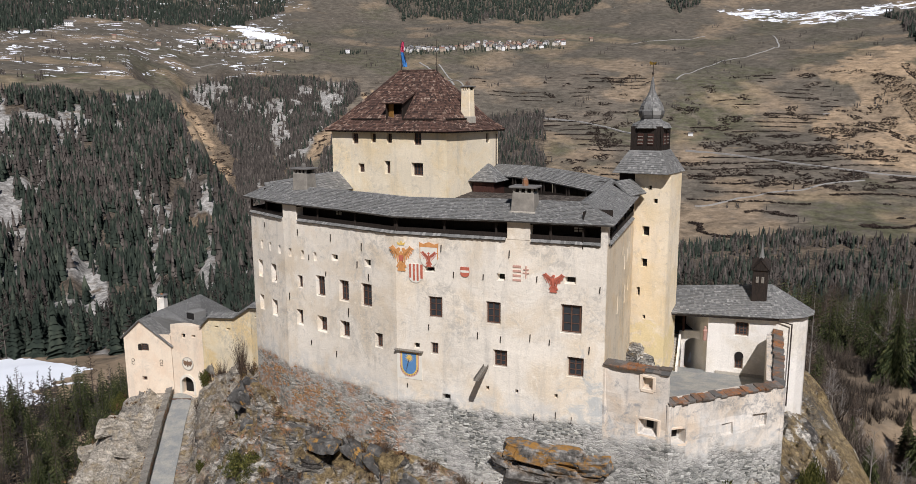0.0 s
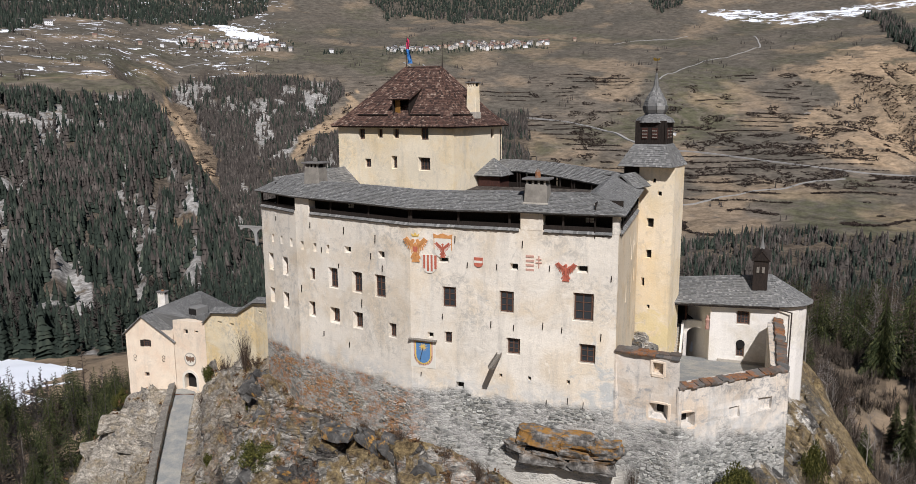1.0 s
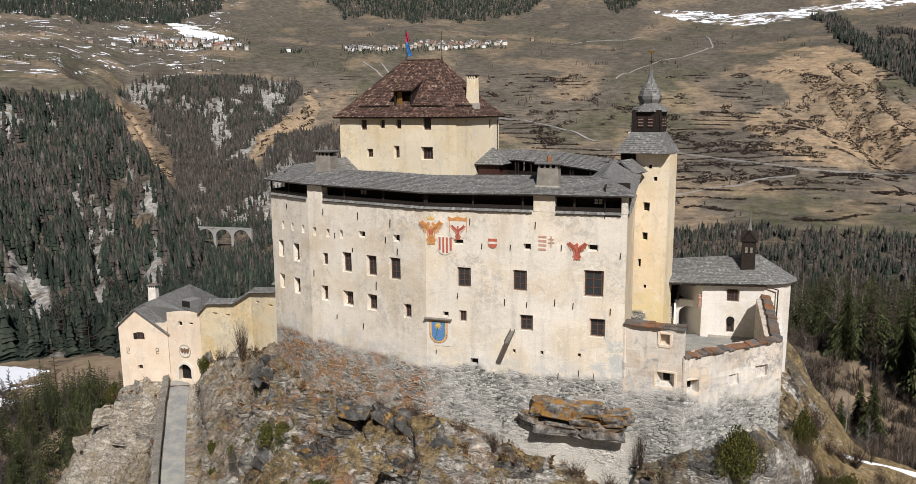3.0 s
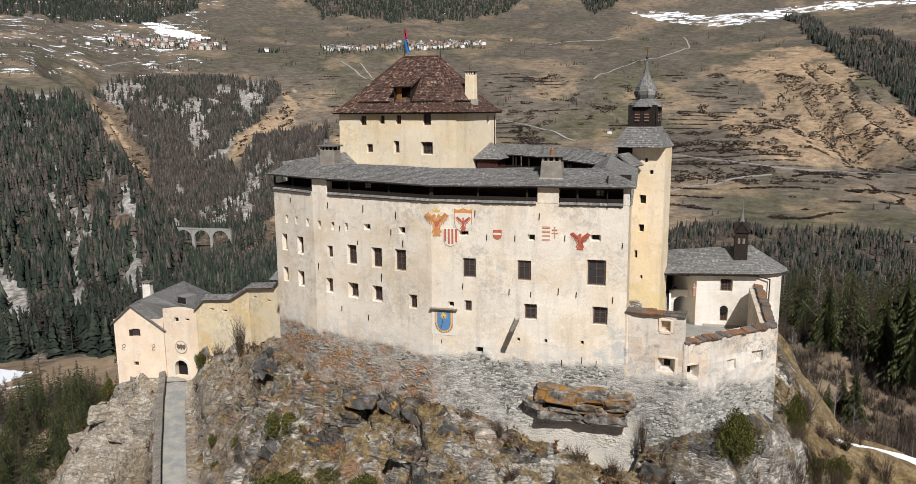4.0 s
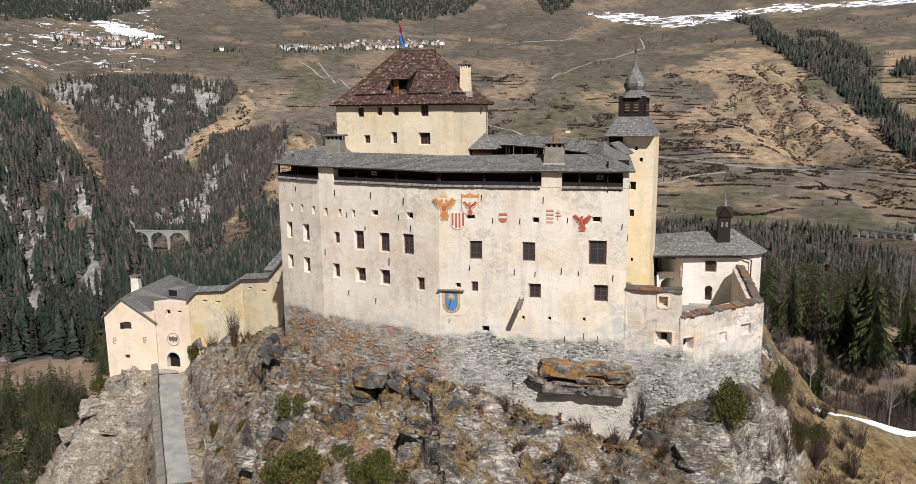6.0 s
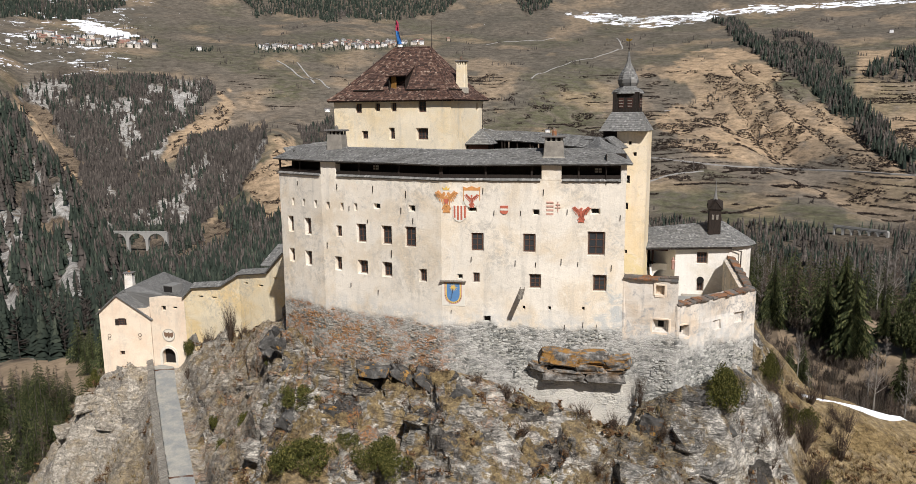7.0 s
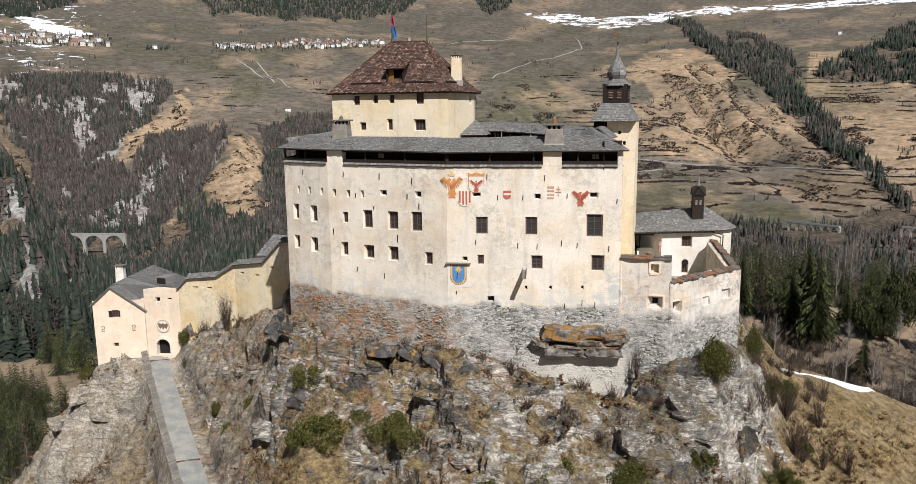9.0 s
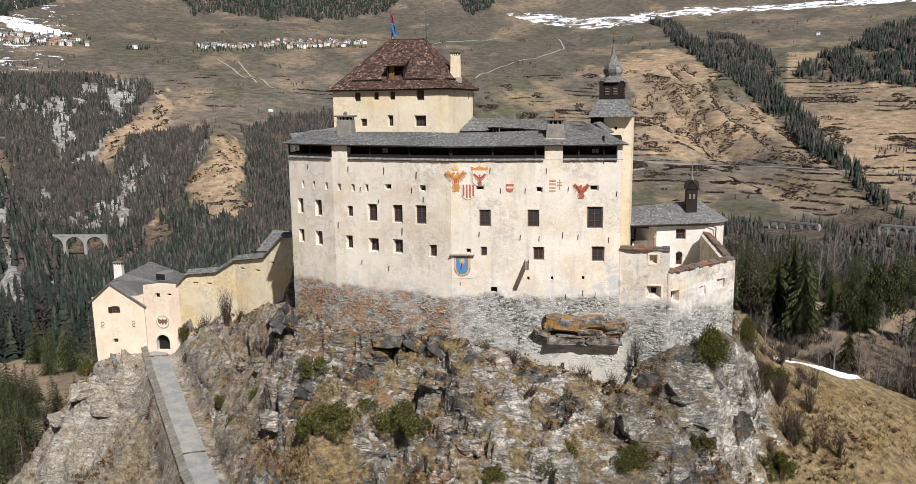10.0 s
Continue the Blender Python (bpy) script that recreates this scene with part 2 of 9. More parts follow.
M_GRAVEL = gravelly()
M_SNOW = plain("old_snow", (0.82, 0.84, 0.87), 0.7, 0.12, 0.5)
M_GOLD = plain("gilt_metal", (0.75, 0.50, 0.12), 0.35, 0.1, 4.0, 1.0)
M_RED = plain("red_limewash", (0.48, 0.13, 0.08), 0.9, 0.6, 2.5)
M_ORANGE = plain("orange_limewash", (0.62, 0.29, 0.10), 0.9, 0.6, 2.5)
M_PINK = plain("faded_red_limewash", (0.56, 0.33, 0.26), 0.9, 0.4, 2.5)
M_CREAM = plain("white_limewash", (0.70, 0.66, 0.57), 0.9, 0.2, 2.5)
M_BLUE = plain("blue_limewash", (0.10, 0.23, 0.44), 0.9, 0.3, 2.5)
M_YELLOW = plain("yellow_limewash", (0.68, 0.46, 0.12), 0.9, 0.3, 2.5)
M_BLACKP = plain("dark_paint", (0.06, 0.05, 0.04), 0.9, 0.4, 2.5)

# ---- makers ----


def part(name, bm, material, parent=None, label="", smooth=False):
    """Links a bmesh as one mesh object, under a thing or a part."""
    me = bpy.data.meshes.new(name)
    bm.normal_update()
    bm.to_mesh(me)
    bm.free()
    me.materials.append(material)
    if smooth:
        for p in me.polygons:
            p.use_smooth = True
    ob = new(name, me)
    if parent is not None:
        ob.parent = parent
    if label:
        ob["label"] = label
    return ob


def thing(name, label, category, at=(0, 0, 0), group="", kind=""):
    ob = new(name)
    ob.empty_display_size = 0.5
    ob.location = at
    return tagged(ob, label, category, group, kind)


def rigid(bm, verts_before, m):
    bm.verts.ensure_lookup_table()
    for v in bm.verts[verts_before:]:
        v.co = m @ v.co


def box(bm, x0, x1, y0, y1, z0, z1, m=None, taper=1.0):
    """A box, by its limits; taper narrows its top."""
    cx, cy = (x0 + x1) / 2, (y0 + y1) / 2
    v = []
    for z, t in ((z0, 1.0), (z1, taper)):
        for x, y in ((x0, y0), (x1, y0), (x1, y1), (x0, y1)):
            co = Vector((cx + (x - cx) * t, cy + (y - cy) * t, z))
            v.append(bm.verts.new(m @ co if m else co))
    for f in ((3, 2, 1, 0), (4, 5, 6, 7), (0, 1, 5, 4), (1, 2, 6, 5), (2, 3, 7, 6), (3, 0, 4, 7)):
        bm.faces.new([v[i] for i in f])
    return bm


def soft_box(x0, x1, y0, y1, z0, z1, m=None, taper=1.0, edge=0.03):
    bm = box(bmesh.new(), x0, x1, y0, y1, z0, z1, None, taper)
    bmesh.ops.bevel(bm, geom=list(bm.edges), offset=edge, segments=1, affect="EDGES")
    if m:
        bm.transform(m)
    return bm


def beam(bm, a, b, w, h=None):
    """A bar from a to b."""
    a, b = Vector(a), Vector(b)
    d = b - a
    q = d.to_track_quat("X", "Z").to_matrix().to_4x4()
    h = h or w
    return box(bm, 0, d.length, -w / 2, w / 2, -h / 2, h / 2, Matrix.Translation(a) @ q)


def rod(bm, a, b, r0, r1, n=8):
    a, b = Vector(a), Vector(b)
    q = (b - a).to_track_quat("Z", "X").to_matrix()
    rings = []
    for p, r in ((a, r0), (b, r1)):
        rings.append([bm.verts.new(p + q @ Vector((r * math.cos(i * math.tau / n), r * math.sin(i * math.tau / n), 0))) for i in range(n)])
    for i in range(n):
        j = (i + 1) % n
        bm.faces.new((rings[0][i], rings[0][j], rings[1][j], rings[1][i]))
    bm.faces.new(rings[0][::-1])
    bm.faces.new(rings[1])
    return bm


def lathe(bm, profile, n, m=None, turn=0.0):
    """A turned or many-sided solid from (radius, height) pairs."""
    rings = []
    for r, z in profile:
        rings.append([bm.verts.new((m or Matrix()) @ Vector((r * math.cos(turn + i * math.tau / n), r * math.sin(turn + i * math.tau / n), z))) for i in range(n)])
    for lo, hi in zip(rings, rings[1:]):
        for i in range(n):
            j = (i + 1) % n
            bm.faces.new((lo[i], lo[j], hi[j], hi[i]))
    bm.faces.new(rings[0][::-1])
    bm.faces.new(rings[-1])
    return bm


def prism(bm, outline, y0, y1, m=None):
    """A plate with the outline given in (x, z), between two depths y0 (front) and y1."""
    a = [bm.verts.new((m or Matrix()) @ Vector((x, y0, z))) for x, z in outline]
    b = [bm.verts.new((m or Matrix()) @ Vector((x, y1, z))) for x, z in outline]
    bm.faces.new(a)
    bm.faces.new(b[::-1])
    n = len(a)
    for i in range(n):
        j = (i + 1) % n
        bm.faces.new((a[j], a[i], b[i], b[j]))
    bmesh.ops.recalc_face_normals(bm, faces=list(bm.faces))
    return bm


def side(a, b, z=0.0):
    """A frame on the wall from a to b: x along it, y into the wall, z up; its front looks to -y."""
    d = Vector((b[0] - a[0], b[1] - a[1], 0))
    length = d.length
    d.normalize()
    m = Matrix(((d.x, -d.y, 0, a[0]), (d.y, d.x, 0, a[1]), (0, 0, 1, z), (0, 0, 0, 1)))
    return m, length


def wall(m, length, z0, z1, holes=(), thick=0.9, z1b=None, pitch=1.3, rough=0.02, batter=0.0, seed=0.0):
    """A wall with real openings. Holes: (middle, sill, width, height, depth, splay). The reveals narrow by splay towards the pane.
    batter: how far the foot stands out, for each metre below z = 4."""
    z1b = z1 if z1b is None else z1b
    bm = bmesh.new()
    inset = min(1.5, length * 0.35)
    zt = min(z1, z1b)
    us, zs = {0.0, length}, {z0, zt}
    for u, s, w, h, dp, sp in holes:
        us |= {round(u - w / 2, 4), round(u + w / 2, 4)}
        zs |= {round(s, 4), round(s + h, 4)}

    def fill(vals):
        vals = sorted(vals)
        out = [vals[0]]
        for v in vals[1:]:
            k = max(1, int((v - out[-1]) / pitch + 0.5))
            base = out[-1]
            out += [base + (v - base) * (i + 1) / k for i in range(k)]
        return out
    us, zs = fill(us), fill(zs)
    grid = {}

    def at(i, j):
        if (i, j) not in grid:
            u, z = us[i], zs[j]
            zz = z if j < len(zs) - 1 else z1 + (z1b - z1) * u / length
            p = m @ Vector((u, 0, zz))
            off = rough * (noise.noise(p * 0.45 + Vector((seed, 0, 0))) + 0.5 * noise.noise(p * 1.3)) * 2
            off -= batter * max(0.0, 4.0 - z)
            grid[i, j] = bm.verts.new(m @ Vector((u, off, zz)))
        return grid[i, j]

    def inside(uc, zc):
        for h in holes:
            if abs(uc - h[0]) < h[2] / 2 and h[1] < zc < h[1] + h[3]:
                return True
        return False
    for i in range(len(us) - 1):
        for j in range(len(zs) - 1):
            if not inside((us[i] + us[i + 1]) / 2, (zs[j] + zs[j + 1]) / 2):
                bm.faces.new((at(i, j), at(i + 1, j), at(i + 1, j + 1), at(i, j + 1)))
    def near(vals, v):
        return min(range(len(vals)), key=lambda q: abs(vals[q] - v))
    for u, s, w, h, dp, sp in holes:
        i0, i1, j0, j1 = near(us, u - w / 2), near(us, u + w / 2), near(zs, s), near(zs, s + h)
        b = [bm.verts.new(m @ Vector(c)) for c in ((u - w / 2 + sp, dp, s + sp * 0.7), (u + w / 2 - sp, dp, s + sp * 0.7), (u + w / 2 - sp, dp, s + h - sp * 0.5), (u - w / 2 + sp, dp, s + h - sp * 0.5))]
        rims = ([at(i, j0) for i in range(i0, i1 + 1)], [at(i1, j) for j in range(j0, j1 + 1)], [at(i, j1) for i in range(i1, i0 - 1, -1)], [at(i0, j) for j in range(j1, j0 - 1, -1)])
        for n, rim in enumerate(rims):
            bm.faces.new([*rim[::-1], b[n], b[(n + 1) % 4]])
        bm.faces.new(b)
    back = [bm.verts.new(m @ Vector(c)) for c in ((inset, thick + 0.6, z0), (length - inset, thick + 0.6, z0), (length - inset, thick + 0.6, z1b), (inset, thick + 0.6, z1))]
    bm.faces.new(back[::-1])
    n = len(us) - 1
    tops = [at(i, len(zs) - 1) for i in range(n + 1)]
    bm.faces.new([*tops, back[2], back[3]])
    bm.faces.new([*[at(0, j) for j in range(len(zs) - 1, -1, -1)], back[0], back[3]][::-1])
    bm.faces.new([*[at(n, j) for j in range(len(zs))], back[2], back[1]][::-1])
    return bm


WINDOW_MESH = {}


def window(parent, m, u, s, w, h, dp, sp, bars=(1, 2), name="window"):
    """A wooden window in its reveal: frame and bars, with a dark pane behind and a sill, set back by dp."""
    iw, ih = w - 2 * sp - 0.02, h - 1.2 * sp - 0.02
    key = (round(iw, 2), round(ih, 2), bars)
    if key not in WINDOW_MESH:
        t = min(0.10, iw * 0.13)
        bm = bmesh.new()
        rings = []
        for y in (-0.09, 0.0):
            for gap in (0.0, t):
                rings.append([bm.verts.new(c) for c in ((-iw / 2 + gap, y, gap), (iw / 2 - gap, y, gap), (iw / 2 - gap, y, ih - gap), (-iw / 2 + gap, y, ih - gap))])
        for p, q in ((0, 1), (1, 3), (3, 2), (2, 0)):
            for c in range(4):
                d = (c + 1) % 4
                bm.faces.new((rings[p][c], rings[p][d], rings[q][d], rings[q][c]))
        bmesh.ops.recalc_face_normals(bm, faces=list(bm.faces))
        f = bpy.data.meshes.new("window_frame")
        bm.to_mesh(f)
        bm.free()
        f.materials.append(M_FRAME)
        slats = []
        for c in range(bars[0]):
            x = -iw / 2 + iw * (c + 1) / (bars[0] + 1)
            slats.append((x - t * 0.45, x + t * 0.45, -0.085, -0.02, t, ih - t))
        for c in range(bars[1]):
            z = ih * (c + 1) / (bars[1] + 1)
            slats.append((-iw / 2 + t, iw / 2 - t, -0.075, -0.02, z - t * 0.22, z + t * 0.22))
        bar_meshes = []
        for lim in slats:
            bm = box(bmesh.new(), *lim)
            bar = bpy.data.meshes.new("glazing_bar")
            bm.to_mesh(bar)
            bm.free()
            bar.materials.append(M_FRAME)
            bar_meshes.append(("glazing_bar", bar))
        bm = box(bmesh.new(), -iw / 2 + t, iw / 2 - t, -0.03, -0.012, t, ih - t)
        g = bpy.data.meshes.new("pane")
        bm.to_mesh(g)
        bm.free()
        g.materials.append(M_GLASS)
        bm = box(bmesh.new(), -iw / 2 - sp * 0.6, iw / 2 + sp * 0.6, -0.2, -0.09, -0.06, 0.0)
        q = bpy.data.meshes.new("sill")
        bm.to_mesh(q)
        bm.free()
        q.materials.append(M_STONE)
        WINDOW_MESH[key] = (f, g, q, bar_meshes)
    f, g, q, bar_meshes = WINDOW_MESH[key]
    ob = new(name, f)
    ob.parent = parent
    ob.matrix_local = m @ Matrix.Translation((u, dp - 0.005, s + sp * 0.7 + 0.01))
    for nm, me in (("pane", g), ("sill", q), *bar_meshes):
        c = new(nm, me)
        c.parent = ob
    return ob


def shingle_plane(bm, p00, p10, p11, p01, course=0.32, width=0.26, thick=0.05, rng=random):
    """Lays courses of overlapping shingles over the plane p00-p10 (eave) to p01-p11 (ridge), each a wedge of its own, on a closed base."""
    p00, p10, p11, p01 = (Vector(p) for p in (p00, p10, p11, p01))
    flat = (p10 - p00).cross(p01 - p00).normalized()
    twist = abs((p11 - p00).dot(flat))
    if twist > 0.06:
        k = min(12, int(twist / 0.05) + 1)
        for s in range(k):
            t0, t1 = s / k, (s + 1) / k
            shingle_plane(bm, p00.lerp(p10, t0), p00.lerp(p10, t1), p01.lerp(p11, t1), p01.lerp(p11, t0), course, width, thick, rng)
        return bm
    nrm = (p10 - p00).cross(p01 - p00).normalized()
    if nrm.z < 0:
        nrm = -nrm
    base = [bm.verts.new(p - nrm * 0.04) for p in (p00, p10, p11, p01)]
    low = [bm.verts.new(p - nrm * 0.14) for p in (p00, p10, p11, p01)]
    bm.faces.new(base)
    bm.faces.new(low[::-1])
    for i in range(4):
        j = (i + 1) % 4
        bm.faces.new((base[j], base[i], low[i], low[j]))
    rows = max(1, int(((p01 - p00).length + (p11 - p10).length) / 2 / course + 0.5))
    for r in range(rows):
        t0, t1 = r / rows, min(1.0, (r + 1.35) / rows)
        a0, b0 = p00.lerp(p01, t0), p10.lerp(p11, t0)
        a1, b1 = p00.lerp(p01, t1), p10.lerp(p11, t1)
        ln = (b0 - a0).length
        n = max(1, int(ln / width + 0.5))
        cuts = [0.0]
        for i in range(1, n):
            cuts.append((i + rng.uniform(-0.28, 0.28)) / n)
        cuts.append(1.0)
        for i in range(n):
            u0, u1 = cuts[i], cuts[i + 1] - 0.008 / max(ln, 0.1)
            lift = thick * rng.uniform(0.7, 1.5)
            jut = (a0 - a1).normalized() * rng.uniform(-0.03, 0.05) if r else (a0 - a1).normalized() * rng.uniform(0, 0.06)
            e0, e1 = a0.lerp(b0, u0) + jut, a0.lerp(b0, u1) + jut
            h1, h0 = a1.lerp(b1, u1), a1.lerp(b1, u0)
            if (h1 - h0).length < 0.01 and (e1 - e0).length < 0.01:
                continue
            v = [bm.verts.new(q) for q in (e0 + nrm * lift, e1 + nrm * lift, h1 + nrm * 0.006, h0 + nrm * 0.006, e0 - nrm * 0.01, e1 - nrm * 0.01)]
            bm.faces.new(v[:4])
            bm.faces.new((v[4], v[5], v[1], v[0]))
            bm.faces.new((v[4], v[0], v[3]))
            bm.faces.new((v[5], v[2], v[1]))
    return bm

# ---- the lie of the land ----


def lattice(ix, iy, seed):
    h = (ix * 374761393 + iy * 668265263 + seed * 974634777) & 0x7FFFFFFF
    h = ((h ^ (h >> 13)) * 1274126177) & 0x7FFFFFFF
    return ((h ^ (h >> 16)) & 0xFFFF) / 65535.0


def value_noise(x, y, seed=0):
    ix, iy = np.floor(x).astype(np.int64), np.floor(y).astype(np.int64)
    fx, fy = x - ix, y - iy
    fx, fy = fx * fx * (3 - 2 * fx), fy * fy * (3 - 2 * fy)
    a = lattice(ix, iy, seed) * (1 - fx) + lattice(ix + 1, iy, seed) * fx
    b = lattice(ix, iy + 1, seed) * (1 - fx) + lattice(ix + 1, iy + 1, seed) * fx
    return a * (1 - fy) + b * fy


def fbm(x, y, octaves=4, seed=0):
    out, amp, tot = 0.0, 1.0, 0.0
    for o in range(octaves):
        out = out + amp * value_noise(x * 2 ** o + 13.7 * o, y * 2 ** o - 7.3 * o, seed + o)
        tot += amp
        amp *= 0.5
    return out / tot - 0.5


def smooth(x, lo, hi):
    t = np.clip((x - lo) / (hi - lo), 0, 1)
    return t * t * (3 - 2 * t)


# Valley sections: the ground's height over the distance, by bearing (degrees from +y towards -x).
RANGE = (0, 150, 200, 250, 300, 350, 400, 600, 800, 1000, 1200, 1400, 1700, 2000, 2300, 2700, 3000, 3600, 4900)
RIGHT = (-45, -27, -36, -46, -57, -68, -80, -115, -140, -160, -172, -150, -80, -5, 110, 225, 290, 450, 1050)
GORGE = (-45, -48, -55, -62, -74, -86, -96, -128, -156, -190, -212, -204, -134, -40, 90, 222, 300, 470, 1050)
LEFT = (-45, -48, -54, -62, -68, -75, -98, -122, -90, -30, 42, 62, 100, 140, 192, 262, 318, 490, 1050)
SOUTH = (-45, -45, -48, -52, -56, -60, -64, -70, -60, -30, 20, 90, 220, 360, 500, 660, 780, 950, 1250)
BEARING = (-180, -75, -45, -20, 25, 36, 42, 46.5, 49, 51.5, 70, 100, 130, 180)
SECTIONS = (SOUTH, SOUTH, RIGHT, RIGHT, RIGHT, RIGHT, GORGE, GORGE, None, LEFT, LEFT, LEFT, SOUTH, SOUTH)


def polar(x, y):
    return np.degrees(np.arctan2(-x, y)), np.hypot(x, y)


# Furrows that run down the bare eastern flank.
GULLIES = (((-84, 2400), (-40, 2230), (5, 2058), (45, 1910), (86, 1766)), ((-36, 2390), (4, 2250), (44, 2111), (114, 1913), (168, 1753)),
           ((-86, 2190), (-33, 2052), (18, 1900), (68, 1769)), ((70, 2170), (130, 2040), (186, 1920), (222, 1740)))


def gully_near(x, y):
    best = np.full(np.shape(x), 1e9)
    for line in GULLIES:
        for p, q in zip(line, line[1:]):
            dx, dy = q[0] - p[0], q[1] - p[1]
            t = np.clip(((x - p[0]) * dx + (y - p[1]) * dy) / (dx * dx + dy * dy), 0, 1)
            best = np.minimum(best, np.hypot(x - p[0] - t * dx, y - p[1] - t * dy))
    return best


def outcrop(a, r):
    """Bare rock streaks that run down the steep wooded sides."""
    return fbm(a * 0.72 + 0.8 * fbm(a * 0.9, r / 60, 2, 603), r / 120, 4, 601)


# The valley road: bearing, distance, height angle.
ROAD_A = (-18, -11.5, -8.5, -5.6, -1.8, 2.25, 6.5, 9.2, 12.8, 16.5)
ROAD_R = (1560, 1571, 1593, 1660, 1720, 1690, 1672, 1690, 1720, 1760)
ROAD_E = (-4.9, -4.81, -4.72, -4.59, -4.54, -4.41, -3.95, -3.65, -3.2, -2.9)


def road_level(a):
    r = np.interp(a, ROAD_A, ROAD_R)
    return r, 25 + r * np.tan(np.radians(np.interp(a, ROAD_A, ROAD_E)))


def valley(x, y):
    a, r = polar(x, y)
    # the wooded spur swings away from the viewpoint, so that its far side stays hidden
    a_true = a
    a = a - 5.0 * smooth(r, 850, 1750) * smooth(a, 43, 48) * (1 - smooth(a, 57, 68))
    cols = []
    for s in SECTIONS:
        s = np.array(s if s else [(p + q) / 2 for p, q in zip(GORGE, LEFT)], float)
        cols.append(np.interp(r, RANGE, s))
    cols = np.array(cols)
    k = np.clip(np.searchsorted(BEARING, a, side="right") - 1, 0, len(BEARING) - 2)
    b = np.array(BEARING, float)
    t = (a - b[k]) / (b[k + 1] - b[k])
    t = t * t * (3 - 2 * t)
    idx = np.indices(a.shape)
    z = cols[(k, *idx)] * (1 - t) + cols[(k + 1, *idx)] * t
    a = a_true
    far = smooth(r, 350, 1100)
    z = z + far * (46 * fbm(x / 420, y / 420, 4, 3) + 14 * fbm(x / 95, y / 95, 3, 9))
    z = z + smooth(r, 150, 400) * 5 * fbm(x / 40, y / 40, 3, 21)
    # ribs that run down the steep wooded side and the bare flank
    rib = np.abs(fbm(a * 0.33 + 0.6 * fbm(x / 160, y / 160, 2, 19), r / 1500, 3, 17)) * 2
    z = z - 26 * (1 - smooth(rib, 0.0, 0.6)) * np.exp(-((a - 56) / 9) ** 2) * np.exp(-((r - 850) / 300) ** 2)
    z = z + 16 * np.abs(fbm(x / 70, y / 70, 3, 23)) * np.exp(-((a - 56) / 10) ** 2) * np.exp(-((r - 900) / 260) ** 2)
    near_gully = gully_near(x, y)
    z = z - 9 * np.exp(-(near_gully / 10) ** 2) * smooth(r, 1600, 1700)
    # the gully on the right, and the tan spurs between the gorges
    z = z - 45 * np.exp(-((a - (6 - (2300 - r) / 65)) / 2.2) ** 2) * np.exp(-((r - 1800) / 420) ** 2)
    z = z + 55 * np.exp(-((a - 36.3) / 2.2) ** 2) * np.exp(-((r - 1650) / 220) ** 2)
    # the ravine under the railway viaduct
    z = z - 18 * np.exp(-((a - 46.7) / 2.0) ** 2) * np.exp(-((r - 1350) / 130) ** 2)
    z = z + 45 * np.exp(-((a - 41.8) / 1.6) ** 2) * np.exp(-((r - 1750) / 220) ** 2)
    rr, rz = road_level(a)
    near = np.exp(-((r - rr) / np.where(r < rr, 55.0, 40.0)) ** 2) * smooth(a, -20, -17) * (1 - smooth(a, 14, 16.5))
    return z * (1 - near) + (rz - 0.25 * np.maximum(rr - r, 0) + 0.35 * np.maximum(r - rr - 6, 0)) * near


# The castle hill: the top edge of its front slope (y, z) and the steepness below it, from west to east.
HX = (-150, -120, -107, -103, -98, -93, -88, -80, -71, -63, -60, -54, -49, -42, -35, -27, -20, -15, -10, -6, -2, 4, 12, 30, 70)
HY = (40, 55, 63, 64.3, 66, 68, 70, 69.5, 65, 57, 52.4, 50.6, 50.0, 49.2, 49.6, 51.2, 52.6, 53.2, 55.5, 62, 72, 76, 78, 84, 110)
HZ = (-62, -44, -24, -18.8, -18.2, -17.8, -13.5, -11.5, -8.5, -5.6, -5.0, -4.2, -4.0, -4.8, -5.2, -6.2, -7.4, -6.2, -5.6, -9.5, -13, -14.6, -18, -26, -48)
HS = (.5, .7, 1.3, 1.5, 1.2, .8, .72, .78, 1.0, 1.25, 1.15, .95, .7, 1.0, .75, .85, .75, .85, 1.2, .9, .42, .26, .26, .3, .3)
ROAD = ((-94.7, 68.5, -18.0), (-91.4, 65.3, -18.5), (-88.0, 61.8, -19.1), (-83.9, 58.0, -19.7), (-80.0, 54.2, -20.4), (-73.8, 48.4, -21.6), (-67.3, 42.2, -22.7), (-59.0, 35.4, -24.0), (-49, 28, -25.8))


# The foot of the masonry, which the slope in front of it does not pass.
FX = (-58, -56, -52.6, -49, -45.7, -42.7, -38.3, -36, -33.5, -29.7, -26.4, -23.5, -21.3, -19.4, -18.6, -16.2, -14, -12)
FZ = (-4.6, -4.9, -6.1, -5.95, -5.65, -5.4, -5.75, -6.25, -6.6, -7.5, -8.4, -8.9, -10.2, -10.0, -7.6, -6.9, -6.2, -5.7)


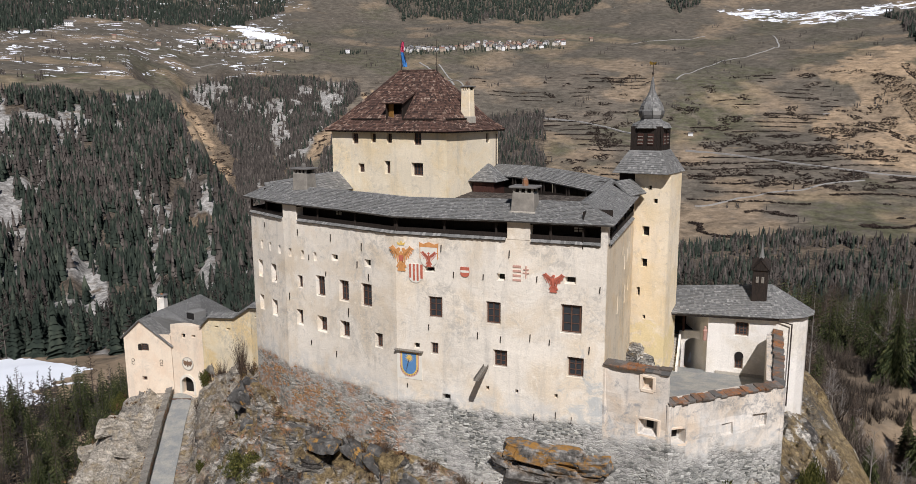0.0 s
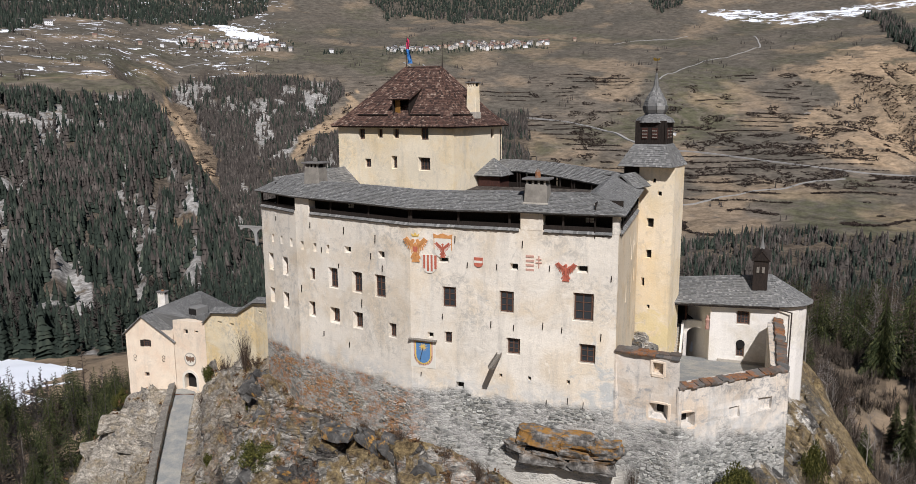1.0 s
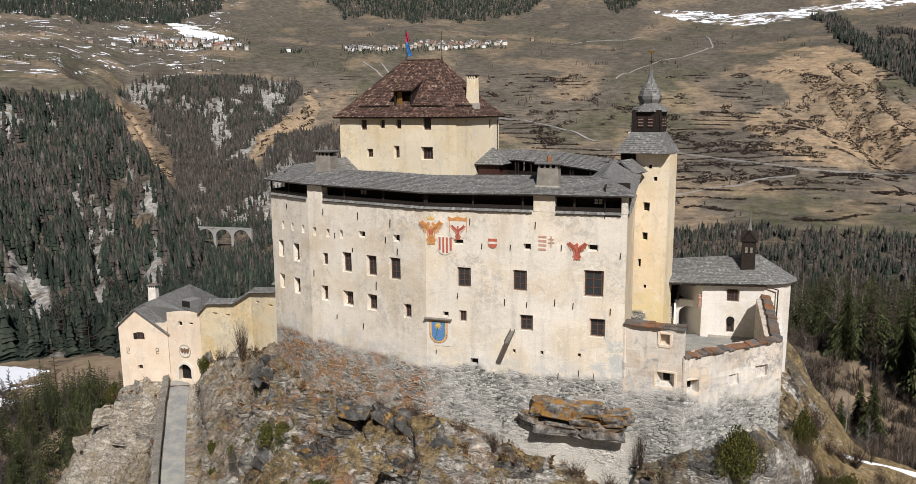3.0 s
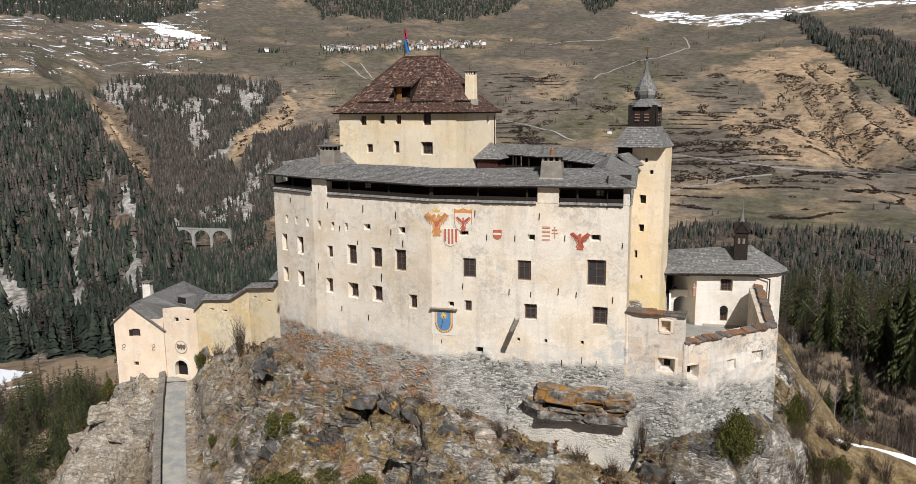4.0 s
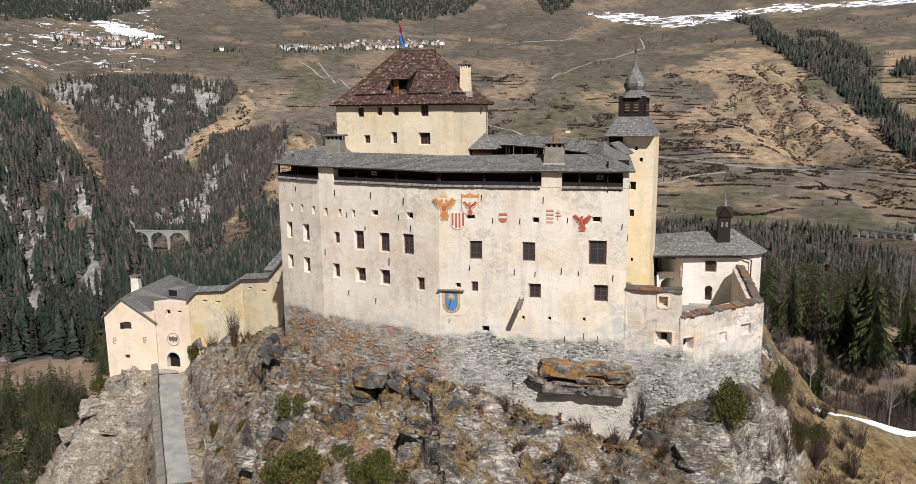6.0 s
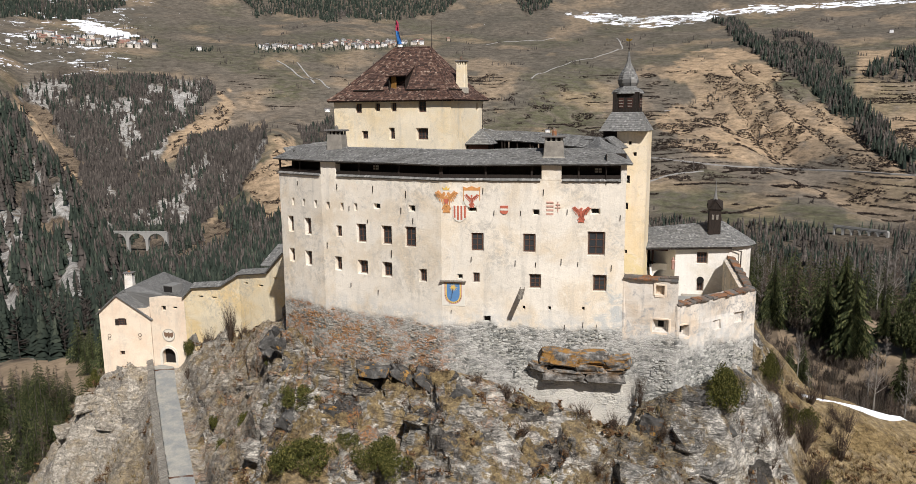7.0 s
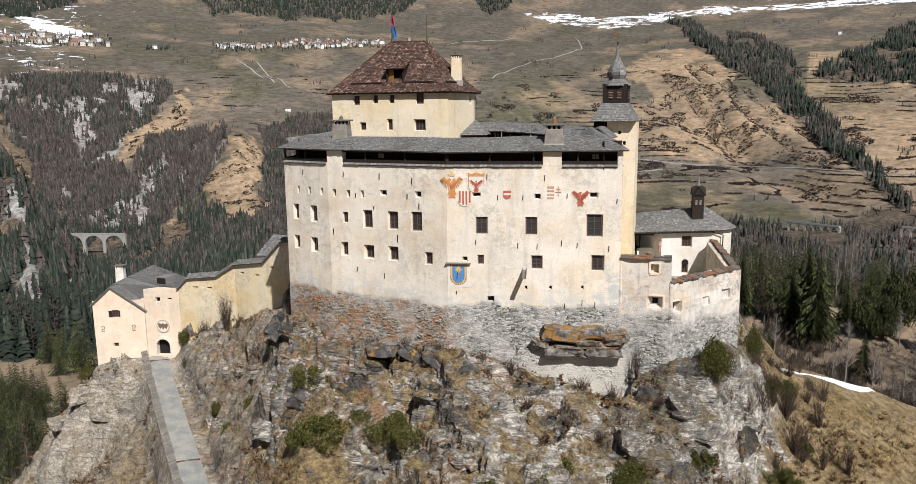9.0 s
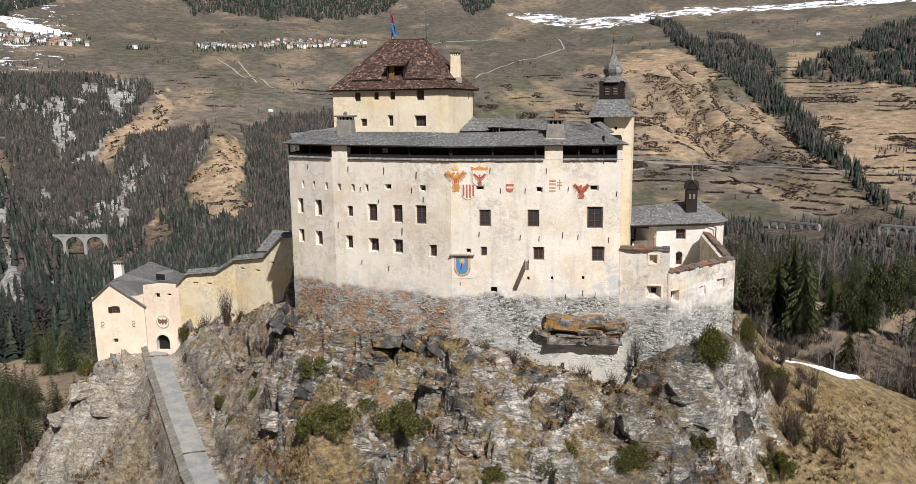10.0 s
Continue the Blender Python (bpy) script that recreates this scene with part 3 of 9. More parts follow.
def road_near(x, y):
    """Distance from the road's middle and its height there."""
    best, bz = np.full(x.shape, 1e9), np.zeros(x.shape)
    for p, q in zip(ROAD, ROAD[1:]):
        dx, dy = q[0] - p[0], q[1] - p[1]
        t = np.clip(((x - p[0]) * dx + (y - p[1]) * dy) / (dx * dx + dy * dy), 0, 1)
        d = np.hypot(x - p[0] - t * dx, y - p[1] - t * dy)
        z = p[2] + t * (q[2] - p[2])
        bz = np.where(d < best, z, bz)
        best = np.minimum(d, best)
    return best, bz


def hill(x, y):
    ye, ze, s = np.interp(x, HX, HY), np.interp(x, HX, HZ), np.interp(x, HX, HS)
    d = ye - y
    front = s * np.minimum(d, 9) + (0.55 * s + 0.25) * np.clip(d - 9, 0, 14) + 0.5 * np.maximum(d - 23, 0)
    yb = np.interp(x, (-150, -110, -95, -60, -8, 0, 70), (75, 82, 90, 100, 92, 78, 112))
    rear = 0.55 * np.maximum(y - yb, 0)
    z = ze - np.where(d > 0, front, 0) - rear
    z = np.minimum(z, np.where((x > -58) & (x < -12) & (y > 40), np.interp(x, FX, FZ), 99.0))
    d, rz = road_near(x, y)
    on = 1 - smooth(d, 1.9, 4.2)
    # the ledge that the road is cut from
    z = z * (1 - on) + (rz - 0.15) * on
    return np.maximum(z, -62 + 0 * z)


def ground(x, y):
    """Height of the whole land."""
    x, y = np.asarray(x, float), np.asarray(y, float)
    far = valley(x, y)
    w = smooth(np.hypot((x + 50) / 1.25, y - 62), 62, 125)
    return hill(x, y) * (1 - w) + far * w


def ground_at(x, y):
    return float(ground(np.array([x]), np.array([y]))[0])


def inside(poly, a, e):
    """Which of the points (a, e) lie within the outline."""
    hit = np.zeros(a.shape, bool)
    n = len(poly)
    for i in range(n):
        (x0, y0), (x1, y1) = poly[i], poly[(i + 1) % n]
        if y0 == y1:
            continue
        cross = ((y0 > e) != (y1 > e)) & (a < (x1 - x0) * (e - y0) / (y1 - y0) + x0)
        hit ^= cross
    return hit


# Stands of wood, snowfields and bare flanks: outlines in bearing and height angle as seen from the origin, 25 m up.
SLOPE_WOOD = ((65.8, 1.2), (60.5, 1.7), (55.1, 1.1), (53.2, .1), (52.2, -2.4), (50, -5.9), (47.9, -6.9), (48.6, -18.6), (58, -17), (72, -15.2), (72, 1))
CLIFF = ((46.3, .3), (45.0, 1.1), (42.7, 1.6), (40.8, .8), (42.0, -.6), (42.9, -1.9), (44.6, -4.1), (46.1, -4.0), (46.3, -2.0))
WEST_CLIFF = ((66.5, -.2), (63.5, 0), (61.1, .9), (59.2, .7), (60.6, -2.6), (61.4, -5), (63.0, -7), (66.5, -7))
GORGE_WOOD = ((52.8, 1.1), (49.7, 3.1), (46.5, 2.4), (43.8, 2.1), (40.4, 2.2), (39.8, 1.2), (41.2, -.3), (42.7, -1.5), (43.8, -2.8), (45, -3.2), (43.6, -4.7), (42.5, -8.5), (50.9, -8.5), (49.9, -4.6), (51.3, -1.2))
RIB_WOOD = ((41.9, -1.9), (40.4, -1.8), (36.9, -1.6), (36.6, -2.9), (37.9, -4.5), (38.8, -5.8), (41.7, -8.1), (44, -8.3), (43.2, -4.3))
BEHIND_WOOD = ((34, -1.9), (31, -.5), (26, -.1), (26, -9.4), (31.1, -10.5), (34.6, -10.3), (35.1, -8.1), (34.5, -5.5))
LOW_WOOD = ((50.8, -7.7), (45.8, -8.2), (41.3, -8.1), (38.8, -6.6), (37.3, -8), (34.5, -9), (32.9, -10.9), (48.5, -17.4), (51.8, -16.7))
TOP_WOOD = ((72, 7.6), (44.6, 8.9), (45.1, 7.2), (47.7, 6.3), (49.7, 5.8), (51.3, 6), (53.2, 5.8), (55.4, 6.2), (59, 6.3), (61.5, 5.2), (72, 4.8))
TOP_WOOD_B = ((38.7, 9), (20.7, 9), (22.7, 7.1), (26.1, 6.5), (31.8, 6.6), (34.4, 6.9), (36.6, 6.6))
TOP_WOOD_C = ((18.5, 9), (14, 9), (15.3, 7), (16.5, 6.7))
GULLY_WOOD = ((3.2, 6.1), (2.3, 4.97), (.1, 3.06), (-1.5, 2.19), (-3.86, .52), (-6.6, -2.5), (-9.2, -4.5), (-11.4, -6.6), (-14.1, -8.4), (-12.9, -7.0), (-10.65, -4.8), (-9.1, -3.1), (-8.0, -1.7), (-6.85, -.1), (-5.2, 1.3), (-3.5, 2.1), (-1.6, 3.2), (.4, 4.7), (1.9, 5.9))
COPSE = ((-.7, 5), (-3.3, 4.2), (-5, 3.4), (-5.5, 1.9), (-4.6, 1.3), (-2.6, 2.5), (-.8, 3.7))
EAST_WOOD = ((-6.6, 2.6), (-8, 3.0), (-10, 3.9), (-12, 5.0), (-18, 5.6), (-18, .6), (-11.1, 1.2), (-8.1, 1.4), (-6.7, 1.9))
FOOT_WOOD = ((20, -10.6), (16.4, -10.3), (12, -9.4), (8.9, -8.8), (6.3, -8.4), (2, -8.8), (-2.6, -8.6), (-5.2, -8.9), (-9, -8.3), (-11.8, -7.3), (-20, -7.5), (-20, -15), (20, -15))
SNOW_STRIP = ((49.5, 6.2), (47.7, 6.1), (44.4, 5.1), (46.1, 4.9), (47.7, 5.2))
SNOW_FIELD = ((67.6, -15.9), (64.3, -16.2), (60, -17.6), (62.7, -18.2), (60.1, -18.4), (64.1, -18.5), (62.1, -19.4), (65.3, -19.4), (72, -19), (72, -15.9))
SNOW_TOP = ((14.1, 6.85), (12.4, 6.3), (9.9, 5.85), (7.8, 5.6), (4.1, 5.85), (2.6, 6.3), (-1.6, 6.35), (-18, 6.4), (-18, 6.75), (-.9, 6.9), (4.1, 6.6), (8.2, 6.4), (11.6, 6.9))
SCRUB_A = ((13.4, -2.4), (11.4, -1.7), (9.7, -2.6), (7.0, -1.3), (3.4, -1.7), (3.3, -3.5), (9.7, -3.3))
SCRUB_B = ((12.9, -3.9), (8.9, -3.9), (3.3, -4.3), (3.2, -4.8), (8.8, -5.4), (10.2, -5.8), (12.9, -5.0))
SCRUB_C = ((22.8, -1.0), (20.6, -.4), (20.1, -2.8), (21.6, -4.1))
TAN_A = ((39.0, 1.9), (39.6, .7), (40.6, .1), (42.6, -1.4), (43.7, -2.8), (43.8, -4.2), (42.9, -3.7), (42.1, -2.7), (41.1, -1.8), (39.9, -1.4), (38.8, -.4))
TAN_B = ((38.8, -5.8), (37, -3.7), (35.3, -2.1), (34.1, -2.3), (34.6, -4.2), (34.9, -6), (34.2, -7.7), (37.3, -8.4))
TAN_C = ((52.9, 1.0), (51.6, .7), (50.5, -.8), (49.5, -3.3), (48.9, -5.2), (49.0, -6.6), (49.8, -6.4), (50.1, -4.9), (51.0, -3.0), (52.2, -1.6), (52.8, -.2))
TAN_E = ((40.8, -8), (41.7, -8.5), (42.2, -9.5), (44.9, -11.2), (43.9, -11.3), (41.9, -10.4), (40, -9.8), (39.6, -9))
TAN_F = ((51.7, -7), (51.3, -7.6), (51.8, -8.7), (53, -9.2), (52.9, -7.5))
TAN_D = ((6.3, 3.3), (-.2, 3), (-4.3, .4), (-9.4, -4), (-8, -4.3), (6.1, -3.3))

# the ground: one sheet, in rings round the viewpoint
bear = np.concatenate([np.arange(-180, -24, 6.0), np.arange(-24, 75, 0.235), np.arange(75, 180, 6.0), [180.0]])
dist = np.concatenate([np.arange(0, 40, 10.0), np.arange(40, 320, 4.0), 320 * (4900 / 320) ** np.linspace(0, 1, 260)])
AA, RR = np.meshgrid(np.radians(bear), dist)
GX, GY = -np.sin(AA) * RR, np.cos(AA) * RR
GZ = ground(GX, GY)
NEARBY = (GX > -132) & (GX < 36) & (GY > 14) & (GY < 98)
GZ = np.where(NEARBY, GZ - 4.0, GZ)


def sheet(name, X, Y, Z, material, masks=None):
    rows, cols = X.shape
    me = bpy.data.meshes.new(name)
    i = np.arange(rows * cols).reshape(rows, cols)
    q = np.stack([i[:-1, :-1], i[:-1, 1:], i[1:, 1:], i[1:, :-1]], -1).reshape(-1, 4)
    me.vertices.add(rows * cols)
    me.vertices.foreach_set("co", np.stack([X, Y, Z], -1).astype(np.float32).ravel())
    me.loops.add(q.size)
    me.loops.foreach_set("vertex_index", q.astype(np.int32).ravel())
    me.polygons.add(len(q))
    me.polygons.foreach_set("loop_start", np.arange(0, q.size, 4, dtype=np.int32))
    for nm, v in (masks or {}).items():
        me.attributes.new(nm, "FLOAT", "POINT").data.foreach_set("value", v.astype(np.float32).ravel())
    me.update(calc_edges=True)
    me.validate()
    me.polygons.foreach_set("use_smooth", np.ones(len(me.polygons), bool))
    me.materials.append(material)
    return new(name, me)


def land_material():
    k = Nodes("hazed_meadow_and_slope")
    patch = k.noise(0.004, 6, 0.6, distort=0.4)
    fine = k.noise(0.035, 6, 0.65)
    grain = k.noise(0.22, 5, 0.7)
    # browns kept cool: distance haze is put into the base colour
    col = k.mix(k.step(patch, 0.38, 0.62), (0.112, 0.098, 0.078), (0.16, 0.133, 0.104))
    col = k.mix(k.math("MULTIPLY", k.attr("green"), k.step(fine, 0.32, 0.6)), col, (0.103, 0.098, 0.06))
    col = k.mix(k.math("MULTIPLY", k.attr("tan"), k.step(fine, 0.26, 0.5)), col, (0.36, 0.26, 0.165))
    col = k.mix(k.math("MULTIPLY", k.step(k.noise(0.012, 6, 0.7), 0.58, 0.7), 0.6), col, (0.25, 0.185, 0.12))
    col = k.mix(k.math("MULTIPLY", k.attr("wood"), 0.8), col, k.mix(k.step(grain, 0.4, 0.6), (0.05, 0.041, 0.032), (0.12, 0.094, 0.07)))
    # sparse grey-brown sward on the high pastures
    col = k.mix(k.math("MULTIPLY", k.step(k.axis(2), 60.0, 190.0), k.math("SUBTRACT", 0.42, k.math("MULTIPLY", k.attr("tan"), 0.3))), col, (0.094, 0.083, 0.066))
    # narrow field terraces that follow the contours
    bend = k.math("ADD", k.math("MULTIPLY", k.axis(2), 0.16), k.math("MULTIPLY", k.noise(0.006, 4, 0.6), 5.0))
    riser = k.step(k.math("ABSOLUTE", k.math("SUBTRACT", k.math("FRACT", bend), 0.5)), 0.40, 0.47)
    riser = k.math("MULTIPLY", riser, k.math("MULTIPLY", k.step(k.noise(0.008, 5, 0.65, k.scaled(k.pos, (1, 1, 1), (900, 40, 0))), 0.44, 0.58), k.step(k.axis(1), 1000.0, 1150.0)))
    riser = k.math("MULTIPLY", riser, k.math("SUBTRACT", 1.0, k.math("MULTIPLY", k.attr("tan"), 0.9)))
    col = k.mix(k.math("MULTIPLY", riser, 0.65), col, (0.055, 0.046, 0.034))
    rock = k.math("MULTIPLY", k.attr("rock"), k.step(k.noise(0.05, 6, 0.72), 0.36, 0.5))
    col = k.mix(rock, col, k.ramp(grain, (0.3, (0.15, 0.141, 0.13)), (0.7, (0.42, 0.40, 0.37))))
    mottle = k.noise(0.06, 6, 0.75, k.scaled(k.pos, (0.7, 0.7, 2.0)))
    col = k.mix(0.8, col, k.ramp(mottle, (0.32, 0.4), (0.68, 1.55)), "MULTIPLY")
    furrow = k.noise(0.022, 7, 0.7, k.scaled(k.pos, (0.8, 0.8, 3.2), (50, 9, 4)))
    col = k.mix(k.math("MULTIPLY", k.step(furrow, 0.56, 0.68), 0.55), col, (0.06, 0.05, 0.038))
    col = k.mix(0.5, col, k.ramp(grain, (0.25, 0.55), (0.75, 1.25)), "MULTIPLY")
    streak = k.noise(0.02, 8, 0.70, k.scaled(k.pos, (0.7, 0.7, 2.8)), distort=1.0)
    snow = k.math("GREATER_THAN", k.math("ADD", k.attr("snow"), k.math("SUBTRACT", streak, 0.5)), 0.55)
    col = k.mix(snow, col, (0.80, 0.82, 0.86))
    return k.done(col, 0.95, grain, 0.35, 0.8, spec=0.1)


EL = np.degrees(np.arctan2(GZ - 25, np.maximum(RR, 1)))
AB = np.degrees(AA)


def any_of(polys, a, e):
    out = np.zeros(a.shape, bool)
    for p in polys:
        out |= inside(p, a, e)
    return out


WOODS = (SLOPE_WOOD, GORGE_WOOD, RIB_WOOD, BEHIND_WOOD, LOW_WOOD, TOP_WOOD, TOP_WOOD_B, TOP_WOOD_C, GULLY_WOOD, COPSE, EAST_WOOD, FOOT_WOOD)
TANS = (TAN_A, TAN_B, TAN_C, TAN_E, TAN_F, TAN_D)
def ragged(x, y, a, e):
    """Frayed edges for the bare flanks."""
    return a + 1.9 * fbm(x / 75, y / 75, 4, 107), e + 1.3 * fbm(x / 60, y / 60, 4, 109)


JA, JE = AB + 0.9 * fbm(GX / 90, GY / 90, 3, 101), EL + 0.7 * fbm(GX / 80, GY / 80, 3, 103)
wood = any_of(WOODS, JA, JE) & (RR > 200)
bare = any_of(TANS[:5], *ragged(GX, GY, AB, EL)) & (RR > 300)
flank = inside(TAN_D, AB + 9 * fbm(GX / 240, GY / 240, 4, 111), EL + 3 * fbm(GX / 200, GY / 200, 4, 113)) & (RR > 900)
soft_tan = smooth(fbm(GX / 160, GY / 160, 3, 105) + 0.35, 0.1, 0.5)
snowy = np.where(inside(SNOW_STRIP, AB, EL) & (RR > 1500), 0.62, 0)
snowy = np.maximum(snowy, np.where(inside(SNOW_FIELD, AB, EL) & (RR > 200) & (RR < 420), 0.9, 0))
snowy = np.maximum(snowy, np.where(inside(SNOW_TOP, AB, EL) & (RR > 1500), 0.56, 0))
snowy = np.maximum(snowy, (0.455 * smooth(EL, 1.6, 2.6) * smooth(AB, 42, 46) + 0.36 * smooth(EL, 4.4, 6.2) * (1 - smooth(AB, 42, 46))) * (RR > 1000))
snowy = np.maximum(snowy, np.where((AB < -10) & (EL > 6.5) & (RR > 3000), 0.6, 0))
green = smooth(fbm(GX / 260, GY / 260, 3, 5) + 0.20 * np.exp(-((AB - 20) / 18) ** 2) * np.exp(-((EL + 4) / 5) ** 2) + 0.24 * np.exp(-((AB - 3) / 6) ** 2) * np.exp(-((EL + 6.3) / 1.5) ** 2) - 0.04, 0.0, 0.18) * (RR > 200)
tan = np.where(bare, 0.85 + 0.5 * soft_tan, 0.5 * smooth(fbm(GX / 150, GY / 150, 4, 31), 0.04, 0.2))
tan = np.maximum(tan, np.where(flank, 0.45 + 0.6 * soft_tan, 0))
tan = np.maximum(tan, np.where((AB < -6) & (EL < 3.5) & (EL > -8) & (RR > 900), 0.3 + 0.6 * soft_tan, 0))
tan = np.maximum(tan, np.where((RR < 290) & (AB < 30), 0.7, 0))
tan = np.maximum(tan, np.where((RR > 180) & (RR < 430) & (AB > 52), 0.6, 0))
clearing = (GX > 12) & (GY > 155) & (GY < 218)
wood = wood | ((RR > 96) & (RR < 300) & (AB < 14) & ~clearing & (fbm(GX / 14, GY / 14, 3, 115) > -0.12))
crop = smooth(outcrop(AB, RR), 0.02, 0.09)
rock = np.where(inside(SLOPE_WOOD, AB, EL), 1.0, 0) * crop + np.where(any_of((GORGE_WOOD, RIB_WOOD), AB, EL), 0.9, 0) * crop
rock = np.where(any_of((CLIFF, WEST_CLIFF), JA, JE), 1.15, rock) * ~bare
M_LAND = land_material()
land = tagged(sheet("ground", GX, GY, GZ, M_LAND, {"wood": wood * np.where(RR < 300, 0.8, 1.0), "snow": snowy, "green": green * ~bare, "tan": tan, "rock": rock}),
              "brown spring meadows and wooded valley sides with snow patches", "ground", kind="structure")

# the crag under the castle: a finer skin with ledges and cracks


def crag_material():
    k = Nodes("crag_rock")
    # bedding that dips to the east
    dip = k.n("ShaderNodeMapping")
    k.put(dip.inputs[0], k.pos)
    dip.inputs["Rotation"].default_value = (radians(8), radians(28), radians(12))
    dip.inputs["Scale"].default_value = (0.30, 0.45, 1.5)
    dip = dip.outputs[0]
    bands = k.noise(1.5, 9, 0.72, dip, distort=1.1)
    blot = k.noise(0.16, 6, 0.65, distort=0.8)
    fine = k.noise(3.4, 9, 0.8)
    mid = k.noise(0.75, 8, 0.74, distort=0.6)
    tone = k.math("ADD", k.math("MULTIPLY", bands, 0.5), k.math("MULTIPLY", k.math("ADD", blot, mid), 0.25))
    tone = k.math("ADD", tone, k.math("MULTIPLY", k.step(k.axis(0), -40.0, -14.0), 0.045))
    col = k.ramp(tone, (0.36, (0.03, 0.03, 0.029)), (0.42, (0.095, 0.093, 0.088)), (0.475, (0.21, 0.203, 0.19)), (0.53, (0.40, 0.388, 0.362)), (0.59, (0.68, 0.66, 0.62)))
    # pale calcite veins in the eastern face, pale weathered limestone under the gatehouse
    vein = k.noise(0.9, 7, 0.66, dip, distort=1.8)
    vein = k.math("MULTIPLY", k.step(k.math("ABSOLUTE", k.math("SUBTRACT", vein, 0.5)), 0.030, 0.006), k.step(k.axis(0), -44.0, -26.0))
    col = k.mix(k.math("MULTIPLY", vein, k.step(mid, 0.36, 0.52)), col, (0.62, 0.60, 0.565))
    west = k.math("MULTIPLY", k.step(k.axis(0), -82.0, -90.0), k.step(k.noise(0.5, 7, 0.7, distort=0.5), 0.30, 0.44))
    col = k.mix(k.math("MULTIPLY", west, 0.85), col, k.ramp(fine, (0.3, (0.28, 0.25, 0.205)), (0.7, (0.60, 0.55, 0.475))))
    # loose brown talus above the drive
    talus = k.math("MULTIPLY", k.math("MULTIPLY", k.step(k.axis(0), -88.0, -80.0), k.step(k.axis(0), -56.0, -66.0)), k.step(k.noise(0.4, 6, 0.7), 0.36, 0.52))
    col = k.mix(k.math("MULTIPLY", talus, 0.7), col, k.ramp(mid, (0.36, (0.16, 0.125, 0.095)), (0.5, (0.29, 0.245, 0.19)), (0.64, (0.46, 0.42, 0.36))))
    warped = k.n("ShaderNodeVectorMath", operation="ADD")
    k.put(warped.inputs[0], k.scaled(k.pos, (0.8, 0.8, 1.3)))
    nz = k.n("ShaderNodeTexNoise")
    nz.inputs["Scale"].default_value = 0.9
    k.put(nz.inputs["Vector"], k.pos)
    k.put(warped.inputs[1], nz.outputs["Color"])
    slab = k.n("ShaderNodeVectorMath", operation="ADD")
    k.put(slab.inputs[0], dip)
    small = k.n("ShaderNodeVectorMath", operation="SCALE")
    k.put(small.inputs[0], nz.outputs["Color"])
    small.inputs["Scale"].default_value = 0.5
    k.put(slab.inputs[1], small.outputs[0])
    cell = k.axis(0, k.voronoi(2.3, "F1", slab.outputs[0], "Color"))
    col = k.mix(0.7, col, k.ramp(cell, (0.0, 0.4), (0.5, 0.95), (1.0, 1.6)), "MULTIPLY")
    plate = k.axis(0, k.voronoi(0.30, "F1", warped.outputs[0], "Color"))
    col = k.mix(k.math("MULTIPLY", k.step(plate, 0.30, 0.25), k.step(mid, 0.36, 0.5)), col, k.ramp(fine, (0.3, (0.035, 0.033, 0.032)), (0.7, (0.12, 0.113, 0.107))))
    crack = k.voronoi(0.95, "DISTANCE_TO_EDGE", slab.outputs[0])
    gap = k.math("MULTIPLY", k.step(crack, 0.05, 0.01), k.math("MULTIPLY", k.step(mid, 0.47, 0.58), k.math("SUBTRACT", 1.0, k.math("MULTIPLY", k.step(k.axis(0), -40.0, -24.0), 0.6))))
    col = k.mix(gap, col, (0.016, 0.014, 0.013))
    lichen = k.math("MULTIPLY", k.step(k.noise(0.30, 6, 0.7, k.scaled(k.pos, (1, 1, 1), (31, 5, 2))), 0.50, 0.61), k.step(fine, 0.43, 0.57))
    lichen = k.math("MULTIPLY", lichen, k.math("MULTIPLY", k.step(k.axis(0), -84.0, -76.0), k.math("SUBTRACT", 1.0, k.step(k.axis(0), -40.0, -24.0))))
    col = k.mix(k.math("MULTIPLY", lichen, 0.85), col, (0.36, 0.155, 0.045))
    soil = k.math("ADD", k.math("MULTIPLY", k.attr("grass"), 0.28), k.noise(0.38, 9, 0.72, distort=0.5))
    earth = k.math("MULTIPLY", k.step(soil, 0.47, 0.55), k.step(k.up(), 0.25, 0.55))
    grassy = k.ramp(k.noise(1.3, 9, 0.8), (0.36, (0.055, 0.038, 0.022)), (0.46, (0.165, 0.115, 0.057)), (0.56, (0.31, 0.225, 0.105)), (0.68, (0.47, 0.36, 0.19)))
    east = k.step(k.axis(0), -7.0, -1.0)
    turf = k.ramp(k.noise(0.9, 8, 0.75), (0.36, (0.10, 0.067, 0.03)), (0.5, (0.245, 0.17, 0.075)), (0.64, (0.39, 0.285, 0.135)))
    grassy = k.mix(east, grassy, turf)
    col = k.mix(1.0, col, (1.03, 0.985, 0.92), "MULTIPLY")
    col = k.mix(k.math("MULTIPLY", earth, 0.92), col, grassy)
    col = k.mix(k.math("MULTIPLY", west, 0.5), col, k.ramp(fine, (0.3, (0.28, 0.25, 0.205)), (0.7, (0.60, 0.55, 0.475))))
    col = k.mix(k.math("MULTIPLY", talus, 0.6), col, k.ramp(mid, (0.38, (0.17, 0.135, 0.10)), (0.5, (0.33, 0.285, 0.225)), (0.62, (0.50, 0.46, 0.40))))
